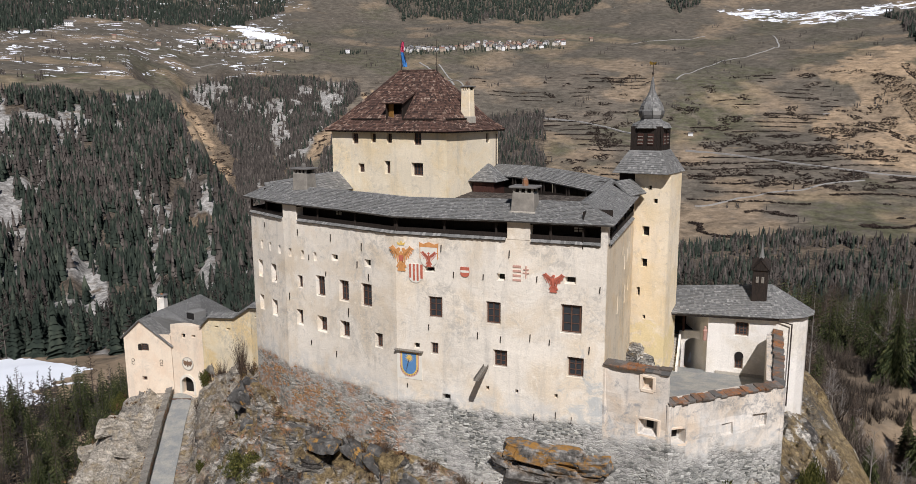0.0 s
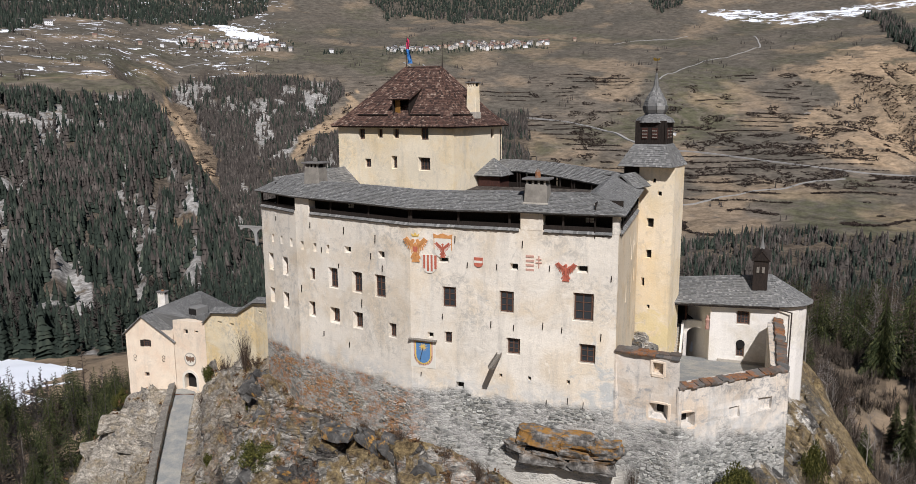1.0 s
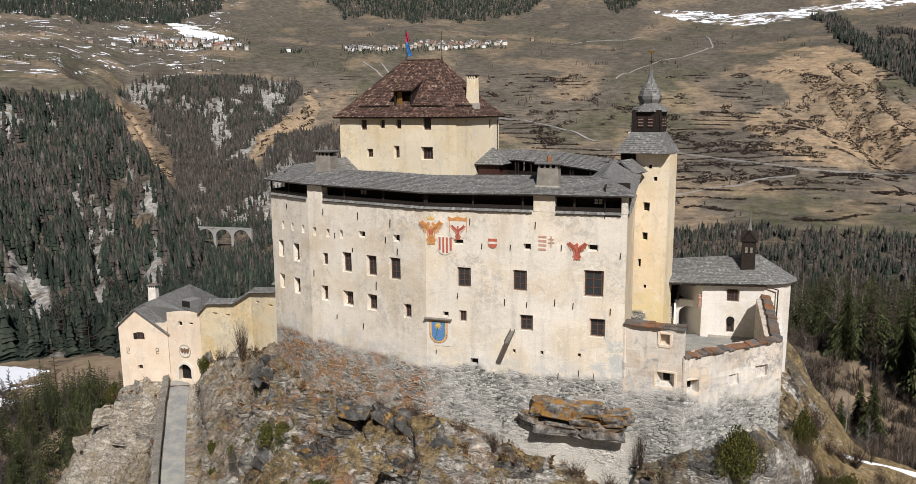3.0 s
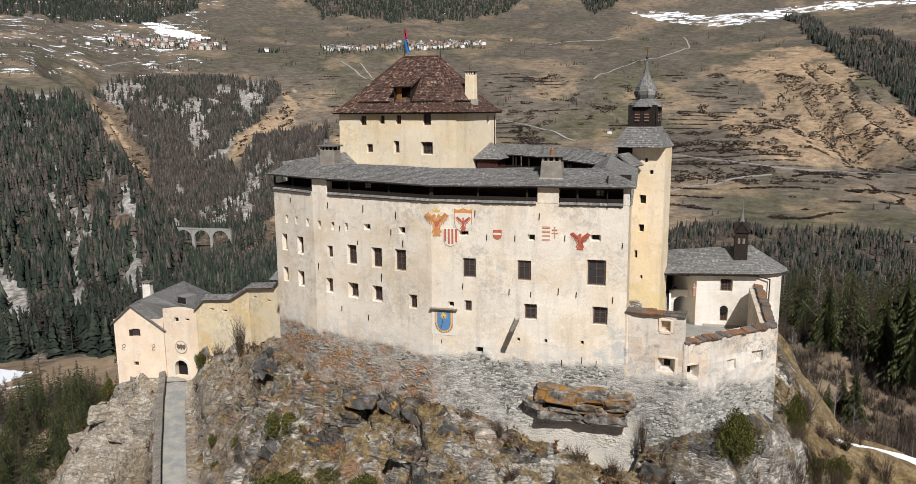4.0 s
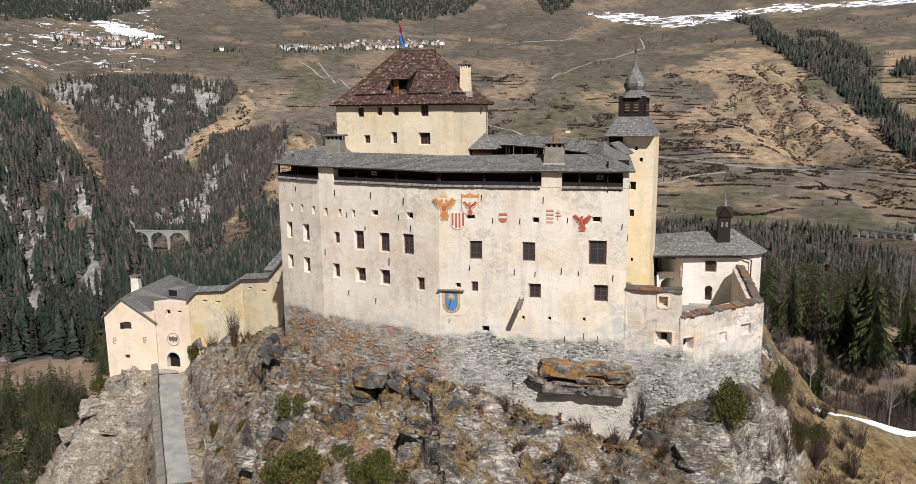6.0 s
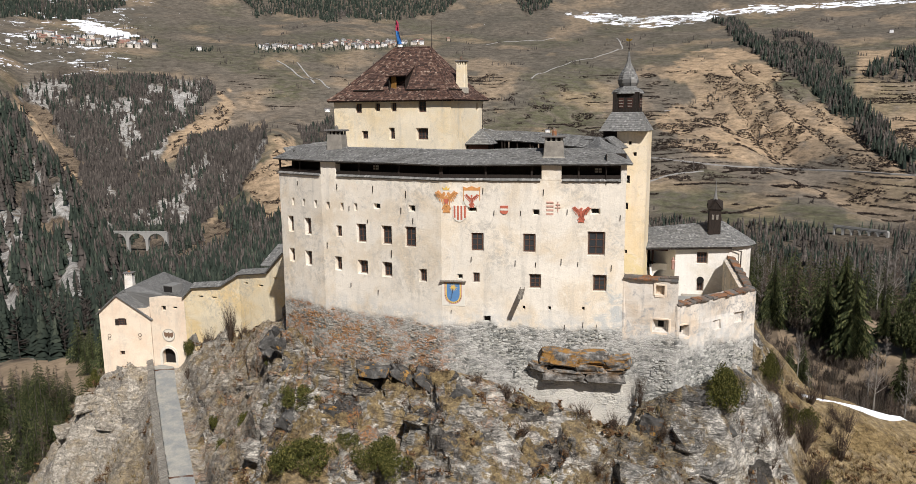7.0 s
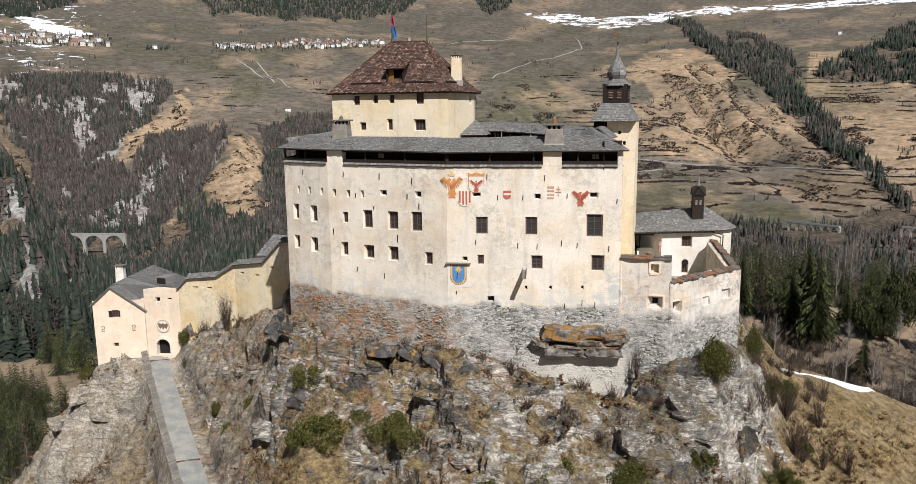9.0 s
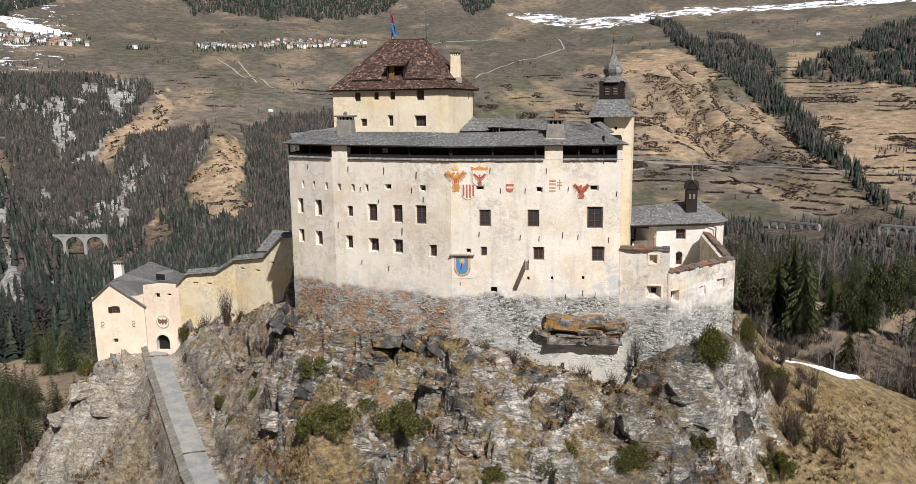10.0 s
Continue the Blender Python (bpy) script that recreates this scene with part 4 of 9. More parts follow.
    patina = k.math("MULTIPLY", k.step(k.noise(0.11, 6, 0.62, k.scaled(k.pos, (1, 1, 1), (4, 1, 6)), 0.9), 0.45, 0.55), k.math("MULTIPLY", k.step(k.axis(0), -27.0, -20.0), k.step(k.axis(0), -5.0, -8.0)))
    col = k.mix(k.math("MULTIPLY", patina, k.math("SUBTRACT", 0.72, k.math("MULTIPLY", vein, 0.6))), col, k.ramp(fine, (0.32, (0.045, 0.043, 0.04)), (0.68, (0.14, 0.135, 0.126))))
    col = k.mix(0.65, col, k.ramp(fine, (0.32, 0.35), (0.68, 1.6)), "MULTIPLY")
    h = k.math("ADD", k.math("MULTIPLY", bands, 1.3), k.math("MULTIPLY", fine, 0.5))
    h = k.math("ADD", h, k.math("ADD", k.math("MULTIPLY", cell, 0.35), k.math("MULTIPLY", k.step(crack, 0.0, 0.08), 0.3)))
    return k.done(col, 0.92, h, 1.0, 0.35, spec=0.2)


def worley(x, y, seed):
    """Nearest jittered cell: its two random numbers and the offset from its middle."""
    ix, iy = np.floor(x).astype(np.int64), np.floor(y).astype(np.int64)
    best = np.full(x.shape, 1e9)
    out = [np.zeros(x.shape) for _ in range(5)]
    for dx in (-1, 0, 1):
        for dy in (-1, 0, 1):
            cxi, cyi = ix + dx, iy + dy
            px, py = cxi + lattice(cxi, cyi, seed), cyi + lattice(cxi, cyi, seed + 1)
            d = (x - px) ** 2 + (y - py) ** 2
            near = d < best
            best = np.where(near, d, best)
            for n, v in enumerate((lattice(cxi, cyi, seed + 2), lattice(cxi, cyi, seed + 3), lattice(cxi, cyi, seed + 4), x - px, y - py)):
                out[n] = np.where(near, v, out[n])
    return out


STEP = 0.3
cx = np.arange(-132, 36.1, STEP)
cy = np.arange(14, 98.1, STEP)
CX, CY = np.meshgrid(cx, cy)
CZ = ground(CX, CY)
dr, _ = road_near(CX, CY)
free = smooth(dr, 2.2, 4.5)
gy, gx = np.gradient(CZ, STEP)
steep = smooth(np.hypot(gx, gy), 0.3, 0.8)
flat_east = smooth(CX, -6, 0)
amp = free * (0.3 + 0.7 * steep) * (1 - 0.85 * flat_east)
edge_fall = np.minimum.reduce([smooth(CX, -132, -126), smooth(-CX, -36, -30), smooth(CY, 14, 20), smooth(-CY, -98, -92)])
# blocks of tilted bedding at three sizes, broken here and there by smooth earth
WX, WY = CX + 2.0 * fbm(CX / 5, CY / 5, 3, 43), CY + 2.0 * fbm(CX / 5 + 40, CY / 5, 3, 44)
lump = np.zeros(CX.shape)
out_y = np.zeros(CX.shape)
for size, tall, seed in ((7.0, 2.9, 200), (3.0, 1.35, 210), (1.4, 0.65, 220), (0.75, 0.4, 230)):
    r0, r1, r2, ox, oy = worley((WX + 0.55 * WY) / size, (WY * 1.25) / size, seed)
    lump += tall * (r0 - 0.45) + tall * 0.9 * ((r1 - 0.5) * ox + (r2 - 0.75) * oy)
    out_y += -0.5 * tall * (r0 - 0.5)
soil = smooth(fbm(CX / 10, CY / 7, 4, 93), -0.02, 0.16)
soil = soil * smooth(CX, -92, -80) + 0.45 * soil * (1 - smooth(CX, -92, -80))
soil = soil * (1 - 0.75 * smooth(CX, -36, -29) * (1 - smooth(CX, -12, -6)))
rocky = amp * (1 - 0.55 * soil) * (1 - 0.35 * smooth(CX, -24, -18))
CZ = CZ + rocky * lump + free * 1.6 * fbm(CX / 9, CY / 9, 3, 51) + free * 0.5 * fbm(CX / 1.2, CY / 1.2, 3, 61) * (1 - 0.6 * flat_east) - 6.0 * (1 - edge_fall)
OX = CX + 0.5 * rocky * fbm(CX / 2, CZ / 1.5, 3, 71)
OY = CY + rocky * (out_y + 0.9 * fbm(CX / 2.2 - 4, CZ / 0.9, 3, 81))
grass = np.clip(0.95 * flat_east + 0.8 * soil, 0, 1) * free
M_CRAG = crag_material()
tagged(sheet("rock_crag", OX, OY, CZ, M_CRAG, {"grass": grass}), "grey layered rock crag with orange lichen and dry grass", "rock", kind="structure")

# ---- the castle ----
P0, P1, P2, P3, P4, PL = (-59.95, 53.2), (-53.1, 51.15), (-38.3, 49.85), (-20.4, 53.35), (-24.0, 69.6), (-62.6, 70.0)
FOOT, SILL = -12.0, 14.78

castle = thing("castle", "pale plastered castle with a grey shingled wall-walk roof", "castle", (-40, 60, 0))
castle.location = (0, 0, 0)


def along(a, b, x):
    """How far along the wall a-b the plan coordinate x lies."""
    return (x - a[0]) / (b[0] - a[0]) * math.hypot(b[0] - a[0], b[1] - a[1])


def hole(a, b, x, z, w, h, dp=0.45, sp=0.16):
    return (along(a, b, x), z - h / 2, w, h, dp, sp)


SECTION_W = [hole(P0, P1, x, z, w, h, d, s) for x, z, w, h, d, s in (
    (-57.77, 11.43, .42, .85, .45, .08), (-56.04, 11.45, .42, .85, .45, .08), (-54.1, 11.42, .45, .85, .45, .08),
    (-58.35, 8.8, .95, 1.85, .5, .16), (-55.5, 8.75, 1.15, 1.95, .5, .18), (-58.4, 5.15, .95, 1.6, .5, .16), (-55.6, 5.08, 1.15, 1.75, .5, .18))]
SECTION_M = [hole(P1, P2, x, z, w, h, d, s) for x, z, w, h, d, s in (
    (-52.3, 11.35, .45, .85, .45, .08), (-50.45, 11.34, .45, .85, .45, .08), (-48.65, 11.36, .42, .85, .45, .08), (-45.95, 11.58, .85, .62, .45, .14), (-41.7, 11.55, .8, .7, .45, .14),
    (-50.95, 8.6, .75, 1.25, .35, .1), (-48.05, 8.55, 1.25, 2.05, .4, .15), (-44.85, 8.55, 1.3, 2.05, .4, .15), (-41.95, 8.58, 1.35, 2.15, .3, .12),
    (-51.2, 4.95, .95, 1.6, .5, .17), (-48.0, 4.8, 1.35, 1.6, .55, .2), (-44.9, 4.82, 1.3, 1.65, .5, .18), (-40.55, 4.58, .95, 1.4, .4, .14))]
SECTION_E = [hole(P2, P3, x, z, w, h, d, s) for x, z, w, h, d, s in (
    (-35.17, 11.66, .95, .45, .45, .16), (-28.89, 11.5, .7, .6, .45, .12), (-23.22, 11.68, .95, .6, .45, .16),
    (-34.67, 8.4, 1.3, 1.85, .25, .08), (-29.53, 8.4, 1.3, 1.9, .25, .08), (-23.09, 8.5, 1.75, 2.4, .3, .12),
    (-36.44, 4.75, .55, .5, .3, .08), (-34.8, 4.7, .72, 1.05, .3, .1), (-28.93, 4.5, 1.25, 1.5, .35, .12), (-22.68, 4.52, 1.4, 1.7, .35, .12),
    (-33.71, .4, .75, .62, .5, .06), (-30.0, 1.75, .28, .38, .4, .03), (-27.46, 1.8, .28, .38, .4, .03), (-24.17, 1.88, .28, .38, .4, .03))]
mR, lR = side(P3, P4)
SECTION_R = [(u, z - h / 2, w, h, .5, .12) for u, z, w, h in ((9.2, 12.6, .35, .8), (10.6, 11.3, .5, 1.3), (12.4, 11.6, .5, 1.3), (13.6, 12.2, .5, 1.3), (11.2, 8.2, .55, 1.7), (13.8, 8.6, .5, 1.4), (6.6, 8.3, .5, 1.6))]
for a, b, holes, nm, mat, sd in ((P0, P1, SECTION_W, "west_wall", M_FACADE, 0), (P1, P2, SECTION_M, "front_wall", M_FACADE, 3), (P2, P3, SECTION_E, "front_wall", M_FACADE, 6), (P3, P4, SECTION_R, "east_wall", M_SIDE, 9), (PL, P0, (), "west_wall", M_FACADE, 12)):
    m, ln = side(a, b)
    part(nm, wall(m, ln, FOOT, SILL, holes, 1.0, batter=0.012, seed=sd), mat, castle)
    for h in holes:
        if h[3] >= 1.0 and nm != "east_wall":
            window(castle, m, *h, bars=(1, 2) if h[2] > 1 else (1, 1))
        else:
            # back plate: painted shade of the room behind, pale on the east wall
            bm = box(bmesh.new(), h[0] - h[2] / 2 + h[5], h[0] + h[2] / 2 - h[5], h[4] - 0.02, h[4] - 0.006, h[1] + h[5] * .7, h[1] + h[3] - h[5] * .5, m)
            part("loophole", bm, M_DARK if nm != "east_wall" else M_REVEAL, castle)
# back walls, plain, close the ring
BACK = [P4, (-30, 74.5), (-36, 77.0), (-44.5, 78.5), (-60, 78.5), PL]
for a, b in zip(BACK, BACK[1:]):
    m, ln = side(a, b)
    part("back_wall", wall(m, ln, FOOT, 15.4, (), 0.8, pitch=4.0, seed=20), M_SIDE, castle)


def offset(line, d):
    """The polyline moved sideways by d (to its right when positive), with mitred corners."""
    out = []
    for i, p in enumerate(line):
        ns = []
        for q, r in ((line[i - 1], p) if i else (None, None), (p, line[i + 1]) if i < len(line) - 1 else (None, None)):
            if q:
                v = Vector((r[0] - q[0], r[1] - q[1])).normalized()
                ns.append(Vector((v.y, -v.x)))
        n = sum(ns, Vector((0, 0)))
        n = n / n.length
        n = n / max(0.5, n.dot(ns[0]))
        out.append((p[0] + n.x * d, p[1] + n.y * d))
    return out


RING = [PL, P0, P1, P2, P3, P4]
EAVE_Z = [16.3, 16.3, 16.28, 16.18, 16.33, 16.8]
RIDGE_Z = [17.9, 17.75, 17.65, 17.55, 17.75, 18.3]
eave, ridge, inner = offset(RING, 0.52), offset(RING, -2.3), offset(RING, -4.6)
for i in range(len(RING) - 1):
    bm = bmesh.new()
    k = max(1, int(math.dist(RING[i], RING[i + 1]) / 4.0))
    for s in range(k):
        t0, t1 = s / k, (s + 1) / k

        def lerp3(line, zs, t, sag=0.0):
            w = sag * math.sin((i * 7 + t * k) * 1.7)
            return (line[i][0] + (line[i + 1][0] - line[i][0]) * t, line[i][1] + (line[i + 1][1] - line[i][1]) * t, zs[i] + (zs[i + 1] - zs[i]) * t + (w if 0 < t < 1 else 0))
        low = [z - 0.35 for z in EAVE_Z]
        shingle_plane(bm, lerp3(eave, EAVE_Z, t0, .04), lerp3(eave, EAVE_Z, t1, .04), lerp3(ridge, RIDGE_Z, t1, .06), lerp3(ridge, RIDGE_Z, t0, .06), 0.22, 0.18)
        shingle_plane(bm, lerp3(inner, low, t1), lerp3(inner, low, t0), lerp3(ridge, RIDGE_Z, t0, .06), lerp3(ridge, RIDGE_Z, t1, .06), 0.34, 0.4)
    tagged(part("wall_walk_roof", bm, M_SHINGLE, castle, "weathered grey wooden shingles"), kind="stuff")

# the wall-walk: boarded back in painted shade, posts, plates and the little sill roofs under its openings
PIERS = ((P1, P2, -53.1, -51.1), (P2, P3, -28.4, -26.5), (P2, P3, -20.95, -20.4))
for i in range(len(RING) - 1):
    a, b = RING[i], RING[i + 1]
    m, ln = side(a, b)
    za, zb = EAVE_Z[i], EAVE_Z[i + 1]
    # near-black boards and floor put the gallery's shade into the colour
    part("back_boarding", box(bmesh.new(), 0, ln, 1.9, 1.98, SILL - 0.5, 17.2, m), M_DARKWOOD, castle, "wooden boards darkened for the gallery's shade")
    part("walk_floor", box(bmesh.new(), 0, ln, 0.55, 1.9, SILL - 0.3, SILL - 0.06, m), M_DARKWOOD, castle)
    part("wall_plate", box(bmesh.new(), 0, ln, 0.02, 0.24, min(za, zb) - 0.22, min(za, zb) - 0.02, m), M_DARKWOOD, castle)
    k = max(2, int(ln / 4.5))
    for j in range(k + 1):
        u = min(max(ln * j / k, 0.12), ln - 0.12)
        part("post", soft_box(u - 0.09, u + 0.09, 0.04, 0.22, SILL - 0.05, min(za, zb) - 0.2, m), M_DARKWOOD, castle)
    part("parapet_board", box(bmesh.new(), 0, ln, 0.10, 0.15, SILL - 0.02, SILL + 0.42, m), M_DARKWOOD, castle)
    runs = {0: [(0.3, ln)], 1: [(0.2, ln - 0.15)], 2: [(along(P1, P2, -50.9), ln)], 3: [(0, along(P2, P3, -28.5)), (along(P2, P3, -26.4), along(P2, P3, -20.95))], 4: [(0.8, ln - 1)]}[i]
    for u0, u1 in runs:
        if u1 - u0 < 0.5:
            continue
        bm = bmesh.new()
        c = [m @ Vector(v) for v in ((u0, -0.17, SILL - 0.14), (u1, -0.17, SILL - 0.14), (u1, 0.06, SILL + 0.06), (u0, 0.06, SILL + 0.06))]
        shingle_plane(bm, *c, 0.25, 0.22, 0.035)
        tagged(part("sill_roof", bm, M_SHINGLE, castle), kind="stuff")
for i, u in ((2, 6.0), (3, 15.55)):
    m, ln = side(RING[i], RING[i + 1])
    hatch = part("gallery_window", soft_box(u - .34, u + .34, 1.8, 1.88, 15.3, 15.75, m, edge=.01), M_REVEAL, castle, "small pale window in the gallery boards")
    part("glazing_bar", box(bmesh.new(), u - .025, u + .025, 1.77, 1.8, 15.3, 15.75, m), M_DARKWOOD, hatch)
    part("glazing_bar", box(bmesh.new(), u - .34, u + .34, 1.775, 1.8, 15.5, 15.54, m), M_DARKWOOD, hatch)
for a, b, x0, x1 in PIERS:
    m, ln = side(a, b)
    u0, u1 = along(a, b, x0), along(a, b, x1)
    part("pier", soft_box(u0, u1, -0.02, 0.9, SILL - 0.1, 16.5, m, edge=0.04), M_FACADE, castle)


def shaft(owner, x, y, z0, z1, w, d, mat, turn=0.0, cap=0.18, top=0.0, holes=True):
    """A chimney stack with tapering sides, smoke openings under a slab, and a base course."""
    m = pose(x, y, 0, 0, 0, turn)
    part("chimney_shaft", soft_box(-w / 2, w / 2, -d / 2, d / 2, z0, z1 - 0.55, m, 0.86, 0.05), mat, owner)
    part("skirt", soft_box(-w / 2 - .06, w / 2 + .06, -d / 2 - .06, d / 2 + .06, z0, z0 + 0.75, m, 0.97, 0.03), M_STONE, owner, "pale stone skirt")
    for sx in (-1, -0.33, 0.33, 1):
        for sy in (-1, 1):
            part("smoke_pier", soft_box(sx * w * .36 - .09, sx * w * .36 + .09, sy * d * .36 - .09, sy * d * .36 + .09, z1 - 0.56, z1 - 0.2, m, edge=0.02), mat, owner)
    # near-black block in place of the unlit hollow
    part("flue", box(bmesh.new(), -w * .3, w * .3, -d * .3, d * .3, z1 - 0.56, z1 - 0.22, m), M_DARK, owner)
    part("cap_slab", soft_box(-w * .55, w * .55, -d * .55, d * .55, z1 - 0.2, z1 - 0.2 + cap, m, edge=0.04), M_SLATE, owner)
    if top:
        part("cap_stone", lathe(bmesh.new(), ((0.26, z1 - 0.03), (0.22, z1 + top * .6), (0.05, z1 + top)), 7, m), M_COPING, owner, "rust-coloured cap stone")


for x, y, z0, z1, w, d, top in ((-52.3, 53.5, 16.4, 19.55, 2.0, 1.6, .45), (-27.55, 53.3, 16.2, 19.0, 2.1, 1.6, .75)):
    ch = thing("chimney", "plastered chimney with a stone cap slab on the shingled wall-walk roof", "chimney", group="roof chimneys")
    shaft(ch, x, y, z0, z1, w, d, M_CHIMNEY, 3 if x < -40 else 10, top=top)

# courtyard roofs behind the front
yard = thing("courtyard_range", "low ranges with brown and grey shingled roofs round the courtyard", "building")
bm = bmesh.new()
shingle_plane(bm, (-43.2, 57.5, 14.6), (-25.2, 60, 14.9), (-26.0, 68.6, 16.5), (-43.2, 70.5, 16.0), 0.4, 0.35)
tagged(part("lean_to_roof", bm, M_BROWNSHINGLE, yard, "brown shingled lean-to roof"), kind="stuff")
GAL = [(-43.3, 76.5), (-39.0, 75.9), (-34.5, 74.6), (-30.5, 72.7), (-25.2, 69.9)]
GZ_TOP = [18.75, 18.75, 18.6, 18.4, 18.1]
front = offset(GAL, 2.5)
for i in range(4):
    bm = bmesh.new()
    a, b, c, d = (*front[i], GZ_TOP[i] - 1.15), (*front[i + 1], GZ_TOP[i + 1] - 1.15), (*GAL[i + 1], GZ_TOP[i + 1]), (*GAL[i], GZ_TOP[i])
    shingle_plane(bm, a, b, c, d, 0.24, 0.2)
    shingle_plane(bm, (*offset(GAL, -1.5)[i + 1], GZ_TOP[i + 1] - .8), (*offset(GAL, -1.5)[i], GZ_TOP[i] - .8), d, c, 0.4, 0.4)
    tagged(part("gallery_roof", bm, M_SHINGLE, yard), kind="stuff")
    m, ln = side(front[i], front[i + 1])
    # near-black again, as painted shade under the gallery roof
    part("gallery_wall", box(bmesh.new(), 0, ln, 1.6, 1.75, 14.5, 17.9, m), M_DARKWOOD, yard, "boarded gallery wall darkened for the shade under its roof")
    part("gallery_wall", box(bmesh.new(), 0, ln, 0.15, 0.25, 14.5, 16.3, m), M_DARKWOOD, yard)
    for u in (0.2, ln / 2, ln - 0.2):
        part("gallery_post", soft_box(u - .08, u + .08, 0.1, 0.26, 14.5, GZ_TOP[i] - 1.3, m), M_DARKWOOD, yard)
# small hipped pavilion against the keep
m = pose(-42.0, 72.2, 0, 0, 0, 4)
bm = bmesh.new()
for s in range(4):
    q = m @ pose(0, 0, 0, 0, 0, 90 * s)
    shingle_plane(bm, q @ Vector((-1.75, -1.75, 17.2)), q @ Vector((1.75, -1.75, 17.2)), q @ Vector((0.05, -0.05, 19.1)), q @ Vector((-0.05, -0.05, 19.1)), 0.3, 0.28)
tagged(part("pavilion_roof", bm, M_SHINGLE, yard), kind="stuff")
part("pavilion_wall", soft_box(-1.35, 1.35, -1.35, 1.35, 13.5, 17.2, m), M_REDWOOD, yard, "red-brown boarded wall")
# wing with a roof that runs back to the keep on the west, and the small gable by the bell tower
bm = bmesh.new()
shingle_plane(bm, (-61.0, 57.0, 16.2), (-59.6, 66.8, 16.4), (-62.6, 67.5, 17.5), (-61.8, 57.0, 17.3), 0.34, 0.3)
shingle_plane(bm, (-60.3, 66.0, 15.9), (-60.1, 70.5, 15.9), (-64.2, 70.9, 17.4), (-63.8, 66.2, 17.4), 0.34, 0.3)
tagged(part("west_roof", bm, M_SHINGLE, yard), kind="stuff")
bm = bmesh.new()
shingle_plane(bm, (-26.6, 66.6, 16.9), (-26.2, 69.9, 16.9), (-24.6, 70.0, 18.35), (-24.9, 66.4, 18.35), 0.3, 0.26)
shingle_plane(bm, (-22.9, 69.8, 17.05), (-23.3, 66.2, 17.05), (-24.9, 66.4, 18.35), (-24.6, 70.0, 18.35), 0.3, 0.26)
tagged(part("gable_roof", bm, M_SHINGLE, yard), kind="stuff")
bm = bmesh.new()
prism(bm, ((-1.5, 16.0), (1.6, 16.0), (1.6, 17.0), (0.05, 18.2), (-1.5, 16.9)), 0, 0.1, pose(-24.9, 66.6, 0, 0, 0, 8))
part("gable_boarding", bm, M_DARKWOOD, yard)

# ---- rubble stones where the plaster has fallen ----
def rubble_tone(name, spread):
    k = Nodes(name)
    v = k.island() if spread else k.each()
    col = k.ramp(v, (0.0, (0.11, 0.11, 0.10)), (0.3, (0.20, 0.20, 0.182)), (0.62, (0.30, 0.295, 0.265)), (0.85, (0.40, 0.385, 0.335)), (1.0, (0.56, 0.55, 0.50)))
    ochre = k.math("MULTIPLY", k.step(k.axis(0), -34.0, -46.0), k.step(k.noise(0.3, 5, 0.7), 0.35, 0.6))
    col = k.mix(k.math("MULTIPLY", ochre, 0.4), col, (0.31, 0.265, 0.185))
    patch = k.noise(0.42, 6, 0.7, k.scaled(k.pos, (0.7, 0.7, 1.1), (7, 0, 0)))
    rust = k.math("MULTIPLY", k.step(patch, 0.42, 0.52), k.math("MULTIPLY", k.step(k.axis(0), -37.0, -41.0), k.step(v, 0.2, 0.5)))
    col = k.mix(k.math("MULTIPLY", rust, 0.85), col, k.ramp(k.noise(1.9, 4, 0.7), (0.35, (0.19, 0.10, 0.045)), (0.5, (0.36, 0.15, 0.035)), (0.65, (0.30, 0.24, 0.14))))
    wash = k.step(k.noise(0.33, 6, 0.72, k.scaled(k.pos, (1, 1, 1), (3, 9, 1))), 0.50, 0.60)
    col = k.mix(k.math("MULTIPLY", wash, 0.45), col, (0.47, 0.455, 0.415))
    foot = k.math("MULTIPLY", k.step(k.axis(2), -4.2, -5.8), k.math("MULTIPLY", k.step(k.axis(0), -33.0, -25.0), k.step(k.axis(0), -18.4, -19.4)))
    col = k.mix(k.math("MULTIPLY", foot, 0.75), col, (0.57, 0.535, 0.47))
    f = k.noise(4.0, 7, 0.78)
    col = k.mix(0.6, col, k.ramp(f, (0.32, 0.45), (0.68, 1.45)), "MULTIPLY")
    return k.done(col, 0.93, f, 0.6, 0.05, spec=0.12)


M_STONES, M_ONESTONE = rubble_tone("rubble", True), rubble_tone("rubble_stone", False)
stone_rng = random.Random(23)


def stone_faces(m, u, z, w, h, out, q):
    """Corner points and faces of one rough stone that stands proud of the wall."""
    j = lambda s: q.uniform(-s, s)
    back = [(u + sx * w / 2 + j(.07), .08, z + sz * h / 2 + j(.05)) for sx, sz in ((-1, -1), (1, -1), (1, 1), (-1, 1))]
    face = [(x * .7 + u * .3 + j(.04), -out + j(.03), zz * .66 + z * .34 + j(.02)) for x, y, zz in back]
    return [m @ Vector(c) for c in back + face], ((4, 5, 6, 7), (0, 1, 5, 4), (1, 2, 6, 5), (2, 3, 7, 6), (3, 0, 4, 7))


